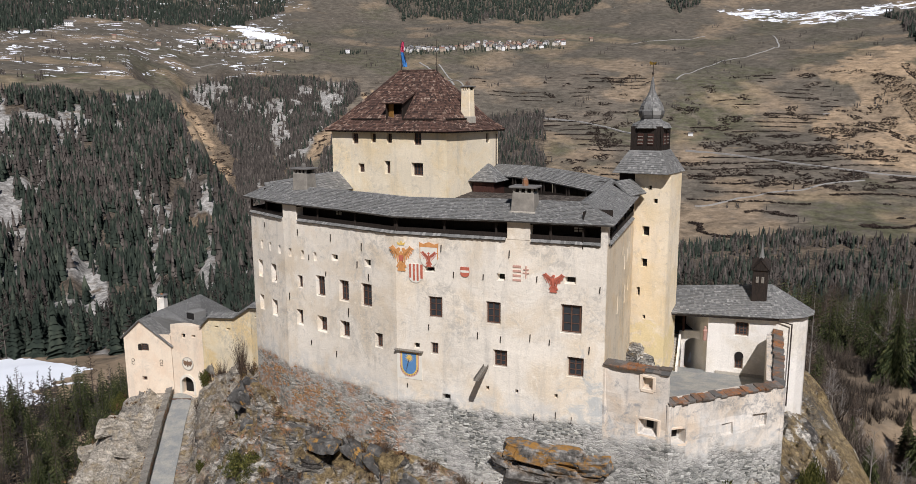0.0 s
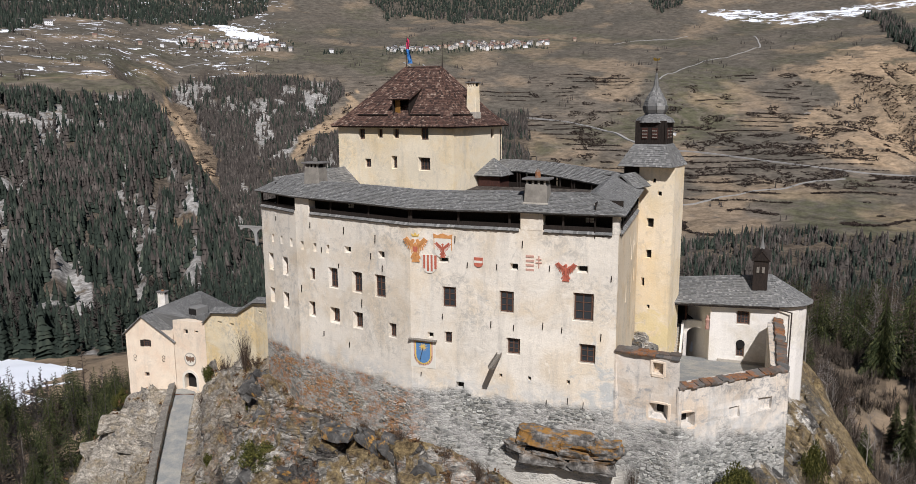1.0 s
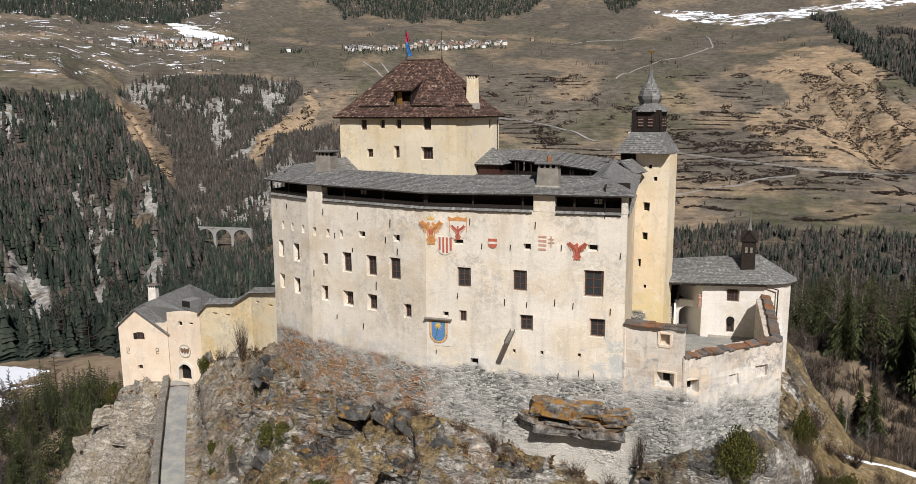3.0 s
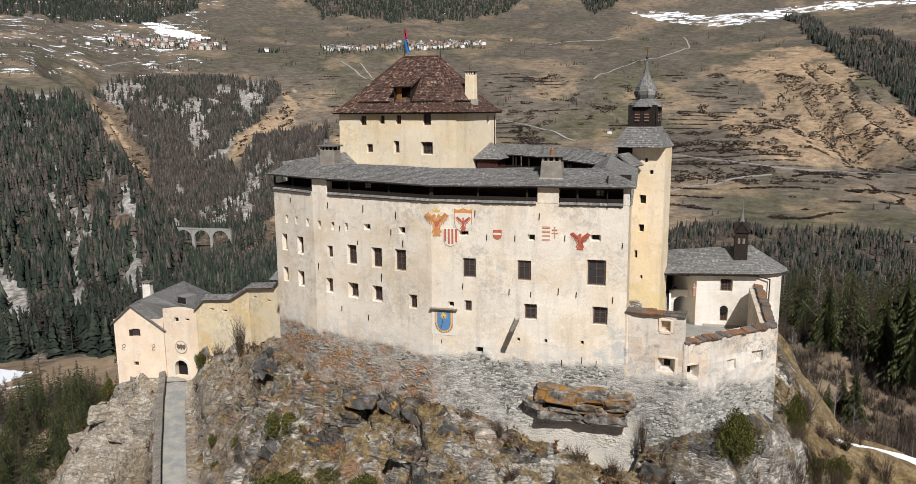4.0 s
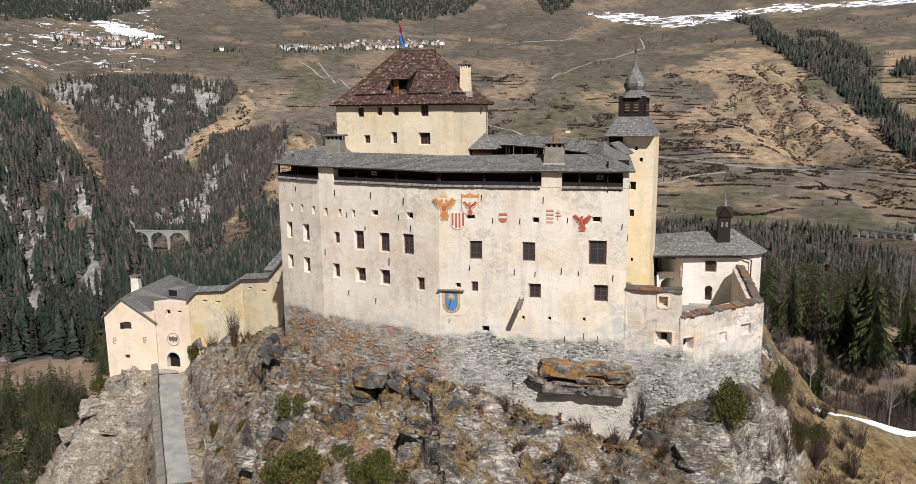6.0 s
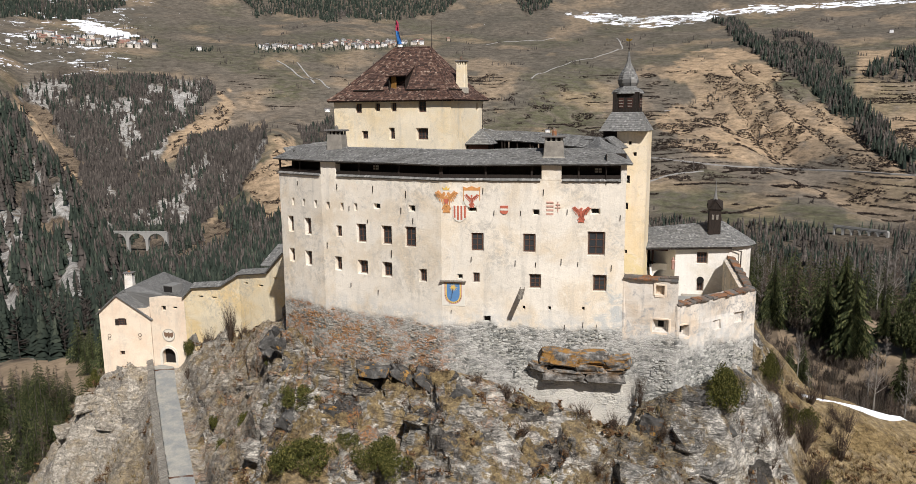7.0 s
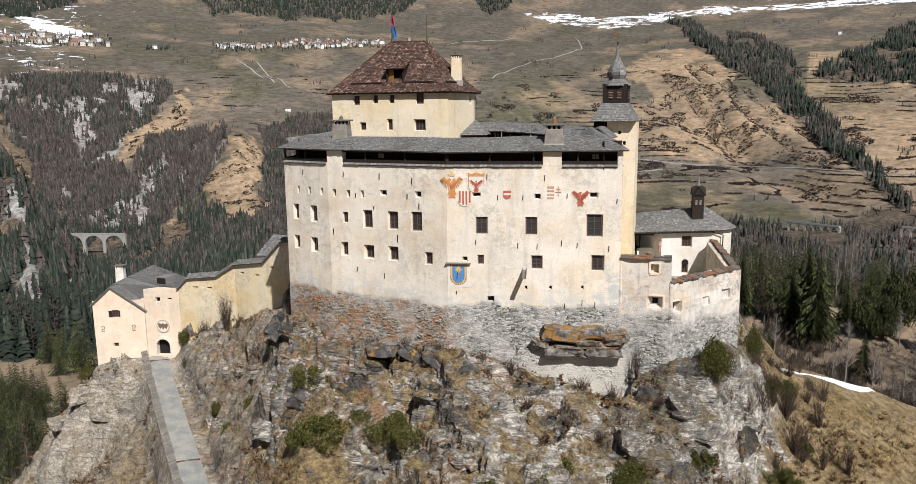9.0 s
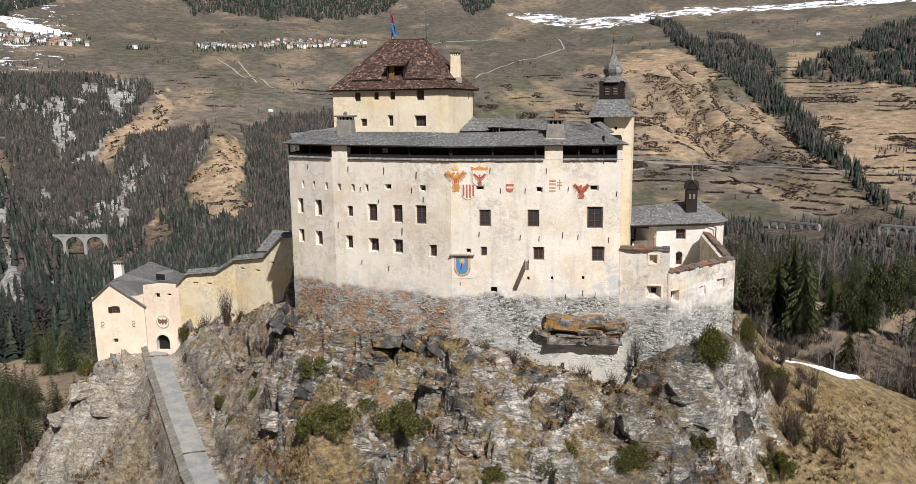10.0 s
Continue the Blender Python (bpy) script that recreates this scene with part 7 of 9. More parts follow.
# dark trees between the village houses
va = np.concatenate([rng.uniform(24.5, 37, 260), rng.uniform(43.5, 51.5, 200), rng.uniform(39.8, 41.4, 40)])
ve = np.concatenate([4.75 - 0.035 * (va[:260] - 25) + rng.uniform(-.3, .3, 260), 4.65 + rng.uniform(-.35, .4, 200), 4.25 + rng.uniform(-.12, .12, 40)])
pl = [far_place(p, q, 1500) for p, q in zip(va, ve)]
cluster("village_trees", SPRUCES, np.array([p.x for p in pl]), np.array([p.y for p in pl]), np.array([p.z for p in pl]), rng.uniform(8, 17, len(pl)), rng.uniform(4, 8, len(pl)), M_SPRUCE, "dark trees between the village houses", "trees")
# hedge rows along the field terraces
x, y, z, a, e, r = scatter(520000, -17, 42, 1150, 2500)
lev = (z + 24 * fbm(x / 240, y / 240, 3, 421)) / 11.0
ok = (np.abs(lev - np.round(lev)) < 0.06) & (fbm(x / 110, y / 75, 3, 431) > 0.0 + 0.09 * smooth(e, -3.6, -1.5) + 0.12 * smooth(a, 25, 30)) & (e > -9.3) & (e < 2.6) & ~any_of((*WOODS, TAN_A, TAN_B), a, e) & ~(inside(TAN_D, a, e) & (fbm(x / 80, y / 80, 2, 433) < 0.1))
cluster("hedge_rows", SHRUBS, x[ok], y[ok], z[ok], rng.uniform(1.8, 3.8, ok.sum()), rng.uniform(3.2, 6.5, ok.sum()), M_SHRUB, "dark leafless hedge rows along old field terraces", "hedges")
# scrub on the tan flanks, in lines down the slope
x, y, z, a, e, r = scatter(170000, -17, 54, 1000, 2500)
ok = any_of((TAN_D,), a, e) & (fbm(x / 50, y / 50, 3, 441) > 0.19)
ok |= (gully_near(x, y) < 8 + 14 * fbm(x / 40, y / 40, 2, 449)) & (fbm(x / 30, y / 60, 2, 451) > -0.18)
ok |= any_of(TANS[:5], *ragged(x, y, a, e)) & (fbm(x / 22, y / 22, 3, 443) > 0.13)
ok |= (e > -6) & (e < 2.5) & (a > -6) & (a < 26) & (fbm(x / 45, y / 45, 3, 447) > 0.165) & ~any_of(WOODS, a, e)
ok |= (a < -6) & (e > -7) & (e < 1) & (fbm(x / 60, y / 60, 3, 445) > 0.13)
ok |= any_of((SCRUB_A, SCRUB_B, SCRUB_C), a + 1.4 * fbm(x / 60, y / 60, 3, 453), e + .6 * fbm(x / 50, y / 50, 3, 455)) & (fbm(x / 26, y / 26, 3, 457) > -0.02)
cluster("scrub", SHRUBS, x[ok], y[ok], z[ok], rng.uniform(1.8, 4.5, ok.sum()), rng.uniform(3, 6.5, ok.sum()), M_SHRUB, "dark scrub on the dry tan slopes", "scrub")


M_HOUSE = [plain("house_wall", c, .9, .15, .4) for c in ((0.80, 0.79, 0.77), (0.42, 0.33, 0.25), (0.66, 0.60, 0.53))]
M_HROOF = [plain("house_roof", c, .85, .3, .4) for c in ((0.13, 0.115, 0.11), (0.26, 0.14, 0.105), (0.24, 0.235, 0.235))]
HOUSES = []
hr = random.Random(11)
for k in range(6):
    w, d, h = hr.uniform(9, 15), hr.uniform(8, 11), hr.uniform(6, 9)
    bm = box(bmesh.new(), -w / 2, w / 2, -d / 2, d / 2, -4, h)
    prism(bm, ((-d / 2, h), (d / 2, h), (0, h + d * .28)), -w / 2 + .01, w / 2 - .01, pose(0, 0, 0, 0, 0, 90))
    body = bpy.data.meshes.new("house_wall")
    bm.to_mesh(body)
    bm.free()
    body.materials.append(M_HOUSE[k % 3])
    bm = bmesh.new()
    for s in (-1, 1):
        prism(bm, ((s * (d / 2 + .8), h - .45), (0, h + d * .28 + .05), (0, h + d * .28 + .55), (s * (d / 2 + .8), h)), -w / 2 - .8, w / 2 + .8, pose(0, 0, 0, 0, 0, 90))
    roof = bpy.data.meshes.new("house_roof")
    bm.to_mesh(roof)
    bm.free()
    roof.materials.append(M_HROOF[k % 3])
    bm = bmesh.new()
    n = int(w / 3)
    for fl in range(2):
        for i in range(n):
            xx = -w / 2 + (i + .5) * w / n
            box(bm, xx - .5, xx + .5, -d / 2 - .05, -d / 2 + .05, 1.2 + fl * 3, 2.6 + fl * 3)
    wins = bpy.data.meshes.new("window_row")
    bm.to_mesh(wins)
    bm.free()
    wins.materials.append(M_GLASS)
    HOUSES.append((body, roof, wins))


def house(p, k, turn, size=1.0):
    ob = new("house")
    ob.matrix_world = Matrix.Translation(p) @ pose(0, 0, 0, 0, 0, turn) @ Matrix.Diagonal((size, size, size, 1))
    tagged(ob, "small far village house with a pitched roof", "house", "village houses")
    for nm, me in zip(("wall", "roof", "window_front"), HOUSES[k]):
        c = new(nm, me)
        c.parent = ob
        if nm == "window_front":
            tagged(c, kind="stuff")


for k in range(130):
    t = hr.random()
    a = 24.6 + 12.0 * t
    e = 4.42 + 0.42 * (1 - t) + hr.uniform(-.16, .16) * (1.4 if 0.12 < t < .5 else 0.7)
    if t > .5 and hr.random() < .45:
        a = 26 + 5 * hr.random()
        e = 4.72 + hr.uniform(-.22, .22)
    house(far_place(a, e, 1500), hr.randrange(6), a + hr.uniform(-70, 70), hr.uniform(.85, 1.35))
for k in range(52):
    a = hr.uniform(43.6, 51.2)
    e = 4.62 + 0.05 * (a - 47) + hr.uniform(-.25, .25)
    house(far_place(a, e, 1500), hr.randrange(6), a + hr.uniform(-25, 25), hr.uniform(1.0, 1.6))
for a, e, s in ((61.1, 5.6, 2.0), (59.5, 5.7, 2.0), (54.0, 4.6, 1), (52.6, 4.5, 1), (56.8, 5.0, 1.1), (45.6, 4.45, 1.6), (22.6, 5.0, 1.2), (-7.9, 4.6, 1.0), (40.8, 4.25, 1.3), (34.2, -7.4, .7), (32.0, -.2, 1.0), (15.2, -1.9, .8)):
    house(far_place(a, e, 900), hr.randrange(6), a + hr.uniform(-15, 15), s)
church = thing("church", "white village church with a slender steeple", "church")
cp = far_place(49.5, 4.75, 1500)
cm = Matrix.Translation(cp) @ pose(0, 0, 0, 0, 0, 60)
part("nave", soft_box(-11, 11, -6, 6, -4, 11, cm, edge=.2), M_HOUSE[0], church)
bm = prism(bmesh.new(), ((-7, 11), (7, 11), (0, 17)), -11.5, 11.5, cm @ pose(0, 0, 0, 0, 0, 90))
part("nave_roof", bm, M_HROOF[0], church)
part("steeple", soft_box(-14.5, -10, -2.6, 2.6, -4, 26, cm, edge=.15), M_HOUSE[0], church)
part("steeple_roof", lathe(bmesh.new(), ((3.4, 26), (1.6, 30), (.1, 37)), 4, cm @ Matrix.Translation((-12.2, 0, 0)), radians(45)), M_HROOF[0], church)


def viaduct(a0, a1, r, z, pitch, pier, tall, rise):
    """A masonry railway viaduct: deck, piers and round arches between the bearings a0 and a1."""
    ob = thing("viaduct", "grey masonry railway viaduct with round arches in the valley", "viaduct", group="railway viaducts")
    r0, r1 = r
    p = Vector((-math.sin(radians(a0)) * r0, math.cos(radians(a0)) * r0, z))
    q = Vector((-math.sin(radians(a1)) * r1, math.cos(radians(a1)) * r1, z))
    m, ln = side((p.x, p.y), (q.x, q.y), z)
    n = max(1, round(ln / pitch))
    w = ln / n
    part("deck", soft_box(0, ln, -3.2, 3.2, -1.2, .6, m, edge=.15), M_VIA, ob)
    part("parapet", box(bmesh.new(), 0, ln, -3.3, -3.0, .6, 1.8, m), M_VIA, ob)
    for i in range(n):
        rr = (w - pier) / 2
        arc = [(w / 2 - rr * math.cos(radians(t)), -1.2 - rise - rr + rr * math.sin(radians(t))) for t in range(0, 181, 15)]
        bm = bmesh.new()
        top = [(0, -1.2), (w, -1.2)]
        for (x0, z0), (x1, z1) in zip(arc, arc[1:]):
            prism(bm, ((x0, z0), (x1, z1), (x1, -1.2), (x0, -1.2)), -2.8, 2.8, m @ Matrix.Translation((i * w, 0, 0)))
        part("arch", bm, M_VIA, ob)
    for i in range(n + 1):
        part("pier", soft_box(i * w - pier / 2, i * w + pier / 2, -2.8, 2.8, -tall, -1.2, m, .9, .1), M_VIA, ob)


M_VIA = plain("viaduct_masonry", (0.33, 0.32, 0.30), .9, .35, .15)
viaduct(49.4, 44.4, (1397, 1323), -178.5, 34, 5.0, 42, 1.2)
viaduct(-5.3, -8.6, (1180, 1150), -151, 13, 2.6, 30, 1.0)
viaduct(-12.4, -14.6, (1180, 1170), -150, 13, 2.6, 30, 1.0)

# far roads and tracks
M_FARROAD = plain("far_road", (0.30, 0.285, 0.265), .9, .2, .1)


def far_road(name, way, width, label, lift=1.2):
    pts = []
    for (a0, e0), (a1, e1) in zip(way, way[1:]):
        for j in range(10):
            pts.append(far_place(a0 + (a1 - a0) * j / 10, e0 + (e1 - e0) * j / 10, 900))
    sm = [sum(pts[max(0, i - 8):i + 9], Vector()) / len(pts[max(0, i - 8):i + 9]) for i in range(len(pts))]
    bm = bmesh.new()
    rows = []
    for i, p in enumerate(sm):
        d = (sm[min(i + 1, len(sm) - 1)] - sm[max(i - 1, 0)]).normalized()
        n = Vector((d.y, -d.x, 0)).normalized() * width / 2
        z = max(ground_at(p.x + n.x, p.y + n.y), ground_at(p.x - n.x, p.y - n.y), ground_at(p.x, p.y)) + lift
        rows.append([bm.verts.new((p.x + n.x, p.y + n.y, z)), bm.verts.new((p.x - n.x, p.y - n.y, z)), bm.verts.new((p.x - n.x, p.y - n.y, z - 14)), bm.verts.new((p.x + n.x, p.y + n.y, z - 14))])
    for p, q in zip(rows, rows[1:]):
        for j in range(4):
            bm.faces.new((p[j], p[(j + 1) % 4], q[(j + 1) % 4], q[j]))
    bmesh.ops.recalc_face_normals(bm, faces=list(bm.faces))
    tagged(part(name, bm, M_FARROAD), label, "road", kind="structure")


far_road("road", ((29.2, -.3), (24.7, -.75), (20.3, -1.3), (19, -2.2), (16.5, -2.9)), 8, "pale valley road across the terraced fields")
bm = bmesh.new()
lane = []
for a in np.arange(15.5, -17.6, -0.3):
    r, z = road_level(a)
    ring = []
    for dr, dz in ((-4.5, 1.4), (4.5, 1.4), (4.5, -6), (-4.5, -6)):
        ring.append(bm.verts.new((-math.sin(radians(a)) * (r + dr), math.cos(radians(a)) * (r + dr), z + dz)))
    lane.append(ring)
for p, q in zip(lane, lane[1:]):
    for j in range(4):
        bm.faces.new((p[j], p[(j + 1) % 4], q[(j + 1) % 4], q[j]))
bmesh.ops.recalc_face_normals(bm, faces=list(bm.faces))
tagged(part("road", bm, M_FARROAD), "pale valley road below the dry tan flank", "road", kind="structure")
far_road("track", ((16.3, -7.45), (12.2, -6.65), (9.1, -5.9), (5.8, -5.2), (1.6, -4.6)), 5, "pale farm track through the fields")
far_road("track", ((36, 3.9), (34.5, 3.0), (33.4, 2.2), (32.2, 1.5)), 6, "pale farm track below the village")

for way in (((10.7, 5.4), (9.1, 4.3), (10.1, 3.9), (12.4, 3.6), (15.5, 2.7), (17.3, 1.5)), ((34.3, 3.9), (33.5, 2.7), (32.5, 2.0), (30.9, .9)), ((21.8, 4.5), (16.7, 5.0), (12.4, 5.2)), ((52.6, 3.0), (50.9, 3.3), (48, 3.6)), ((8.3, -.4), (3.9, -.5))):
    far_road("track", way, 4.5, "pale footpath over the brown meadows", 0.8)

# ---- paintings and fittings on the front ----
mE, lE = side(P2, P3)
PROUD = -0.055


def painted(name, outline, material, u, z, layer=0, owner=None, label=""):
    """A flat coat of paint with the outline given in metres about (u, z)."""
    bm = prism(bmesh.new(), outline, PROUD - 0.006 * layer, 0.02, mE @ Matrix.Translation((u, 0, z)))
    return part(name, bm, material, owner, label)


def oval(w, h, n=14, x=0.0, z=0.0):
    return [(x + w / 2 * math.cos(i * math.tau / n), z + h / 2 * math.sin(i * math.tau / n)) for i in range(n)]


def shield(w, h):
    return [(-w / 2, h / 2), (-w / 2, -h * .12)] + [(-w / 2 * math.cos(radians(a)), -h * .12 - h * .38 * math.sin(radians(a))) for a in range(20, 161, 20)] + [(w / 2, -h * .12), (w / 2, h / 2)]


def eagle(owner, u, z, w, h, material, heads=1, spread=1.0):
    """A spread eagle: body, feathered wings, fanned tail, legs and heads."""
    painted("body", oval(.2 * w, .52 * h, 12, 0, .0), material, u, z, 1, owner)
    for s in (-1, 1):
        painted("wing_arm", [(s * .05 * w, .12 * h), (s * .1 * w, .24 * h), (s * .26 * w, .34 * h), (s * .4 * w, .47 * h), (s * .47 * w, .4 * h), (s * .36 * w, .22 * h), (s * .2 * w, .1 * h)], material, u, z, 1, owner)
        for i in range(8):
            f = i / 7
            x0, z0 = s * (.1 + .33 * f) * w, (.12 + .28 * f) * h
            ang = radians(-97 + 72 * f)
            dx, dz = s * math.cos(ang), math.sin(ang)
            ln = (.34 - .2 * f) * h * (1.1 if i % 2 else .95)
            nx, nz = -dz, dx
            t = .024 * w
            painted("feather", [(x0 - nx * t, z0 - nz * t), (x0 + dx * ln * .75 - nx * t * 1.15, z0 + dz * ln * .75 - nz * t * 1.15), (x0 + dx * ln, z0 + dz * ln), (x0 + dx * ln * .75 + nx * t * 1.15, z0 + dz * ln * .75 + nz * t * 1.15), (x0 + nx * t, z0 + nz * t)], material, u, z, 1, owner)
        painted("leg", [(s * .05 * w, -.16 * h), (s * .12 * w, -.14 * h), (s * .24 * w, -.33 * h), (s * .17 * w, -.36 * h)], material, u, z, 1, owner)
    for i in range(5):
        x = (i - 2) * .075 * w
        painted("feather", [(x * .4 - .02 * w, -.2 * h), (x * .4 + .02 * w, -.2 * h), (x + .04 * w, -.47 * h), (x, -.5 * h), (x - .04 * w, -.47 * h)], material, u, z, 1, owner)
    for s in ((0,) if heads == 1 else (-1, 1)):
        painted("head", oval(.15 * w, .15 * h, 10, s * .11 * w, .32 * h), material, u, z, 2, owner)
        b = s or -1
        painted("beak", [(s * .11 * w + b * .06 * w, .35 * h), (s * .11 * w + b * .06 * w, .29 * h), (s * .11 * w + b * .15 * w, .29 * h)], material, u, z, 1, owner)


def coat(label):
    return thing("coat_of_arms", label, "coat of arms", group="painted coats of arms")


ue = lambda x: along(P2, P3, x)
c = coat("orange painted double-headed eagle on the plaster wall")
eagle(c, ue(-37.75), 12.5, 2.05, 2.35, M_ORANGE, 2)
painted("crown", [(-.3, 1.05), (-.38, 1.3), (-.15, 1.18), (0, 1.42), (.15, 1.18), (.38, 1.3), (.3, 1.05)], M_YELLOW, ue(-37.75), 12.6, 2, c)
painted("breast_shield", shield(.42, .5), M_RED, ue(-37.75), 12.5, 3, c)
c = coat("crowned white shield with a red eagle on the plaster wall")
painted("ground", shield(1.55, 1.85), M_CREAM, ue(-35.2), 12.8, 0, c)
painted("crown_band", [(-.85, .75), (-.9, 1.15), (-.5, 1.02), (0, 1.2), (.5, 1.02), (.9, 1.15), (.85, .75)], M_ORANGE, ue(-35.2), 12.85, 1, c)
eagle(c, ue(-35.2), 12.6, 1.35, 1.45, M_RED)
for s in (-1, 1):
    painted("border", [(s * .77, .9), (s * .84, .9), (s * .84, -.2), (s * .77, -.2)], M_ORANGE, ue(-35.2), 12.8, 1, c)
c = coat("red and white striped shield on the plaster wall")
painted("ground", shield(1.3, 1.65), M_CREAM, ue(-36.45), 11.25, 1, c)
for i in range(4):
    x = -.58 + .35 * i
    d = .5 - .25 * abs(i - 1.5)
    painted("stripe", [(x, .82), (x, -.75 + .22 * abs(i - 1.5)), (x + .19, -.75 + .22 * abs(i - 1.5)), (x + .19, .82)], M_RED, ue(-36.45), 11.25, 2, c)
c = coat("small red shield with a white bar on the plaster wall")
painted("ground", shield(.8, .85), M_RED, ue(-32.0), 11.7, 0, c)
painted("bar", [(-.38, .1), (-.38, -.1), (.38, -.1), (.38, .1)], M_CREAM, ue(-32.0), 11.75, 1, c)
c = coat("faded pink striped arms and double cross on the wall")
for i in range(4):
    painted("stripe", [(-.7, .75 - .38 * i), (-.7, .57 - .38 * i), (.0, .57 - .38 * i), (.0, .75 - .38 * i)], M_PINK, ue(-27.2), 11.85, 0, c)
for o in ([(.38, .75), (.38, -.3), (.46, -.3), (.46, .75)], [(.2, .5), (.2, .42), (.64, .42), (.64, .5)], [(.15, .2), (.15, .12), (.69, .12), (.69, .2)]):
    painted("cross_arm", o, M_PINK, ue(-27.2), 11.85, 0 if o[0][0] == .38 else 1, c)
c = coat("faded red eagle on the plaster wall")
eagle(c, ue(-24.55), 11.4, 1.6, 1.65, M_RED)

dial = thing("sundial", "blue painted sundial with a golden sun and cream border", "sundial")
us_ = ue(-37.15)
painted("panel", [(-1.2, 1.25), (-1.2, -1.3), (1.2, -1.3), (1.2, 1.25)], M_CREAM, us_, 2.95, 0, dial)
painted("hour_band", shield(1.85, 2.35), M_PINK, us_, 3.0, 1, dial, "pale pink hour band")
painted("hour_rim", shield(1.6, 2.15), M_YELLOW, us_, 3.02, 2, dial)
painted("field", shield(1.35, 1.95), M_BLUE, us_, 3.06, 3, dial, "blue field")
painted("sun_disc", oval(.42, .42, 14, 0, .55), M_YELLOW, us_, 3.05, 5, dial)
for i in range(12):
    a = i * math.tau / 12
    painted("sun_ray", [(.2 * math.cos(a - .2), .55 + .2 * math.sin(a - .2)), (.2 * math.cos(a + .2), .55 + .2 * math.sin(a + .2)), (.46 * math.cos(a), .55 + .46 * math.sin(a))], M_YELLOW, us_, 3.05, 4, dial)
for i in range(11):
    a = radians(190 + 16 * i)
    painted("hour_mark", [(.84 * math.cos(a) - .03, .9 * math.sin(a) + .05), (.84 * math.cos(a) + .03, .9 * math.sin(a) + .05), (.84 * math.cos(a) + .03, .9 * math.sin(a) - .09), (.84 * math.cos(a) - .03, .9 * math.sin(a) - .09)], M_BLACKP, us_, 2.9, 2, dial)
part("gnomon", rod(bmesh.new(), mE @ Vector((us_, -.05, 3.6)), mE @ Vector((us_ - .05, -.75, 2.6)), .025, .015), M_IRON, dial)
part("hood", soft_box(us_ - 1.35, us_ + 1.35, -.35, .05, 4.22, 4.34, mE, edge=.02), M_OLDWOOD, dial, "narrow wooden hood")

spout = thing("water_spout", "grey wooden trough jutting from the castle wall", "spout")
sp0, sp1 = mE @ Vector((ue(-30.15), 0.1, 3.75)), mE @ Vector((ue(-30.15), -2.5, 3.35))
for o, w, h in ((Vector((0, 0, -.1)), .42, .06), (Vector((.2, 0, 0)), .05, .26), (Vector((-.2, 0, 0)), .05, .26)):
    part("board", beam(bmesh.new(), sp0 + o, sp1 + o, w, h), M_OLDWOOD, spout)

# iron ties and put-log holes
for i, (sec, x, z, h) in enumerate(((1, -56.9, 13.6, .5), (1, -51.0, 13.5, .6), (1, -46.4, 13.4, .7), (1, -42.4, 13.0, .7), (1, -49.5, 11.2, .5), (1, -43.0, 11.3, .6), (1, -47.2, 9.9, .4), (1, -44.3, 6.6, .8), (1, -52.6, 6.9, .7), (1, -49.6, 2.7, .5), (1, -46.1, 2.2, .6), (1, -41.6, 10.3, .6), (2, -34.1, 13.6, .6), (2, -28.2, 13.5, .6), (2, -33.0, 11.4, .5), (2, -30.4, 11.4, .5), (2, -25.9, 11.6, .5), (2, -20.9, 11.1, .5), (2, -35.3, 6.6, .5), (2, -30.9, 6.3, .6), (2, -28.9, 6.2, .5), (2, -26.4, 6.6, .6), (2, -24.8, 6.4, .5), (2, -21.6, 6.1, .6), (2, -37.4, 1.0, .4), (2, -26.0, -.2, .6), (2, -24.2, .2, .6), (2, -22.9, 0, .6))):
    a, b = (P1, P2) if sec == 1 else (P2, P3)
    if x < P1[0]:
        a, b = P0, P1
    m, ln = side(a, b)
    u = along(a, b, x)
    part("iron_tie", beam(bmesh.new(), m @ Vector((u, -.05, z - h / 2)), m @ Vector((u + .03, -.05, z + h / 2)), .075, .07), M_IRON, castle, "rusty iron tie")

# medallion eagle by the gate
mM = side(K[0][0], K[0][1])[0] @ Matrix.Translation((2.85, 0, -12.95))
for nm, o in (("eagle_body", oval(.35, 1.1, 10)), ("eagle_wing", [(-.1, .3), (-.75, .5), (-.8, 0), (-.5, -.45), (-.1, -.1)]), ("eagle_wing", [(.1, .3), (.75, .5), (.8, 0), (.5, -.45), (.1, -.1)])):
    part(nm, prism(bmesh.new(), o, -.085, -.02, mM), plain("brown_paint", (0.20, 0.12, 0.075), .9, .5, 3.0) if nm == "eagle_body" else bpy.data.materials["brown_paint"], curtain)

# ---- the overhanging lichened ledge in the masonry ----


def lichened():
    k = Nodes("lichened_ledge")
    f = k.noise(1.6, 8, 0.72)
    col = k.ramp(f, (0.34, (0.04, 0.037, 0.033)), (0.5, (0.13, 0.12, 0.108)), (0.66, (0.34, 0.32, 0.29)))
    li = k.math("MULTIPLY", k.step(k.noise(0.9, 6, 0.75, k.scaled(k.pos, (0.7, 1, 1.6))), 0.46, 0.58), k.step(k.axis(2), -5.2, -3.2))
    col = k.mix(k.math("MULTIPLY", li, 0.85), col, (0.30, 0.15, 0.03))
    return k.done(col, .92, f, .9, .12, spec=.15)


M_LEDGE = lichened()


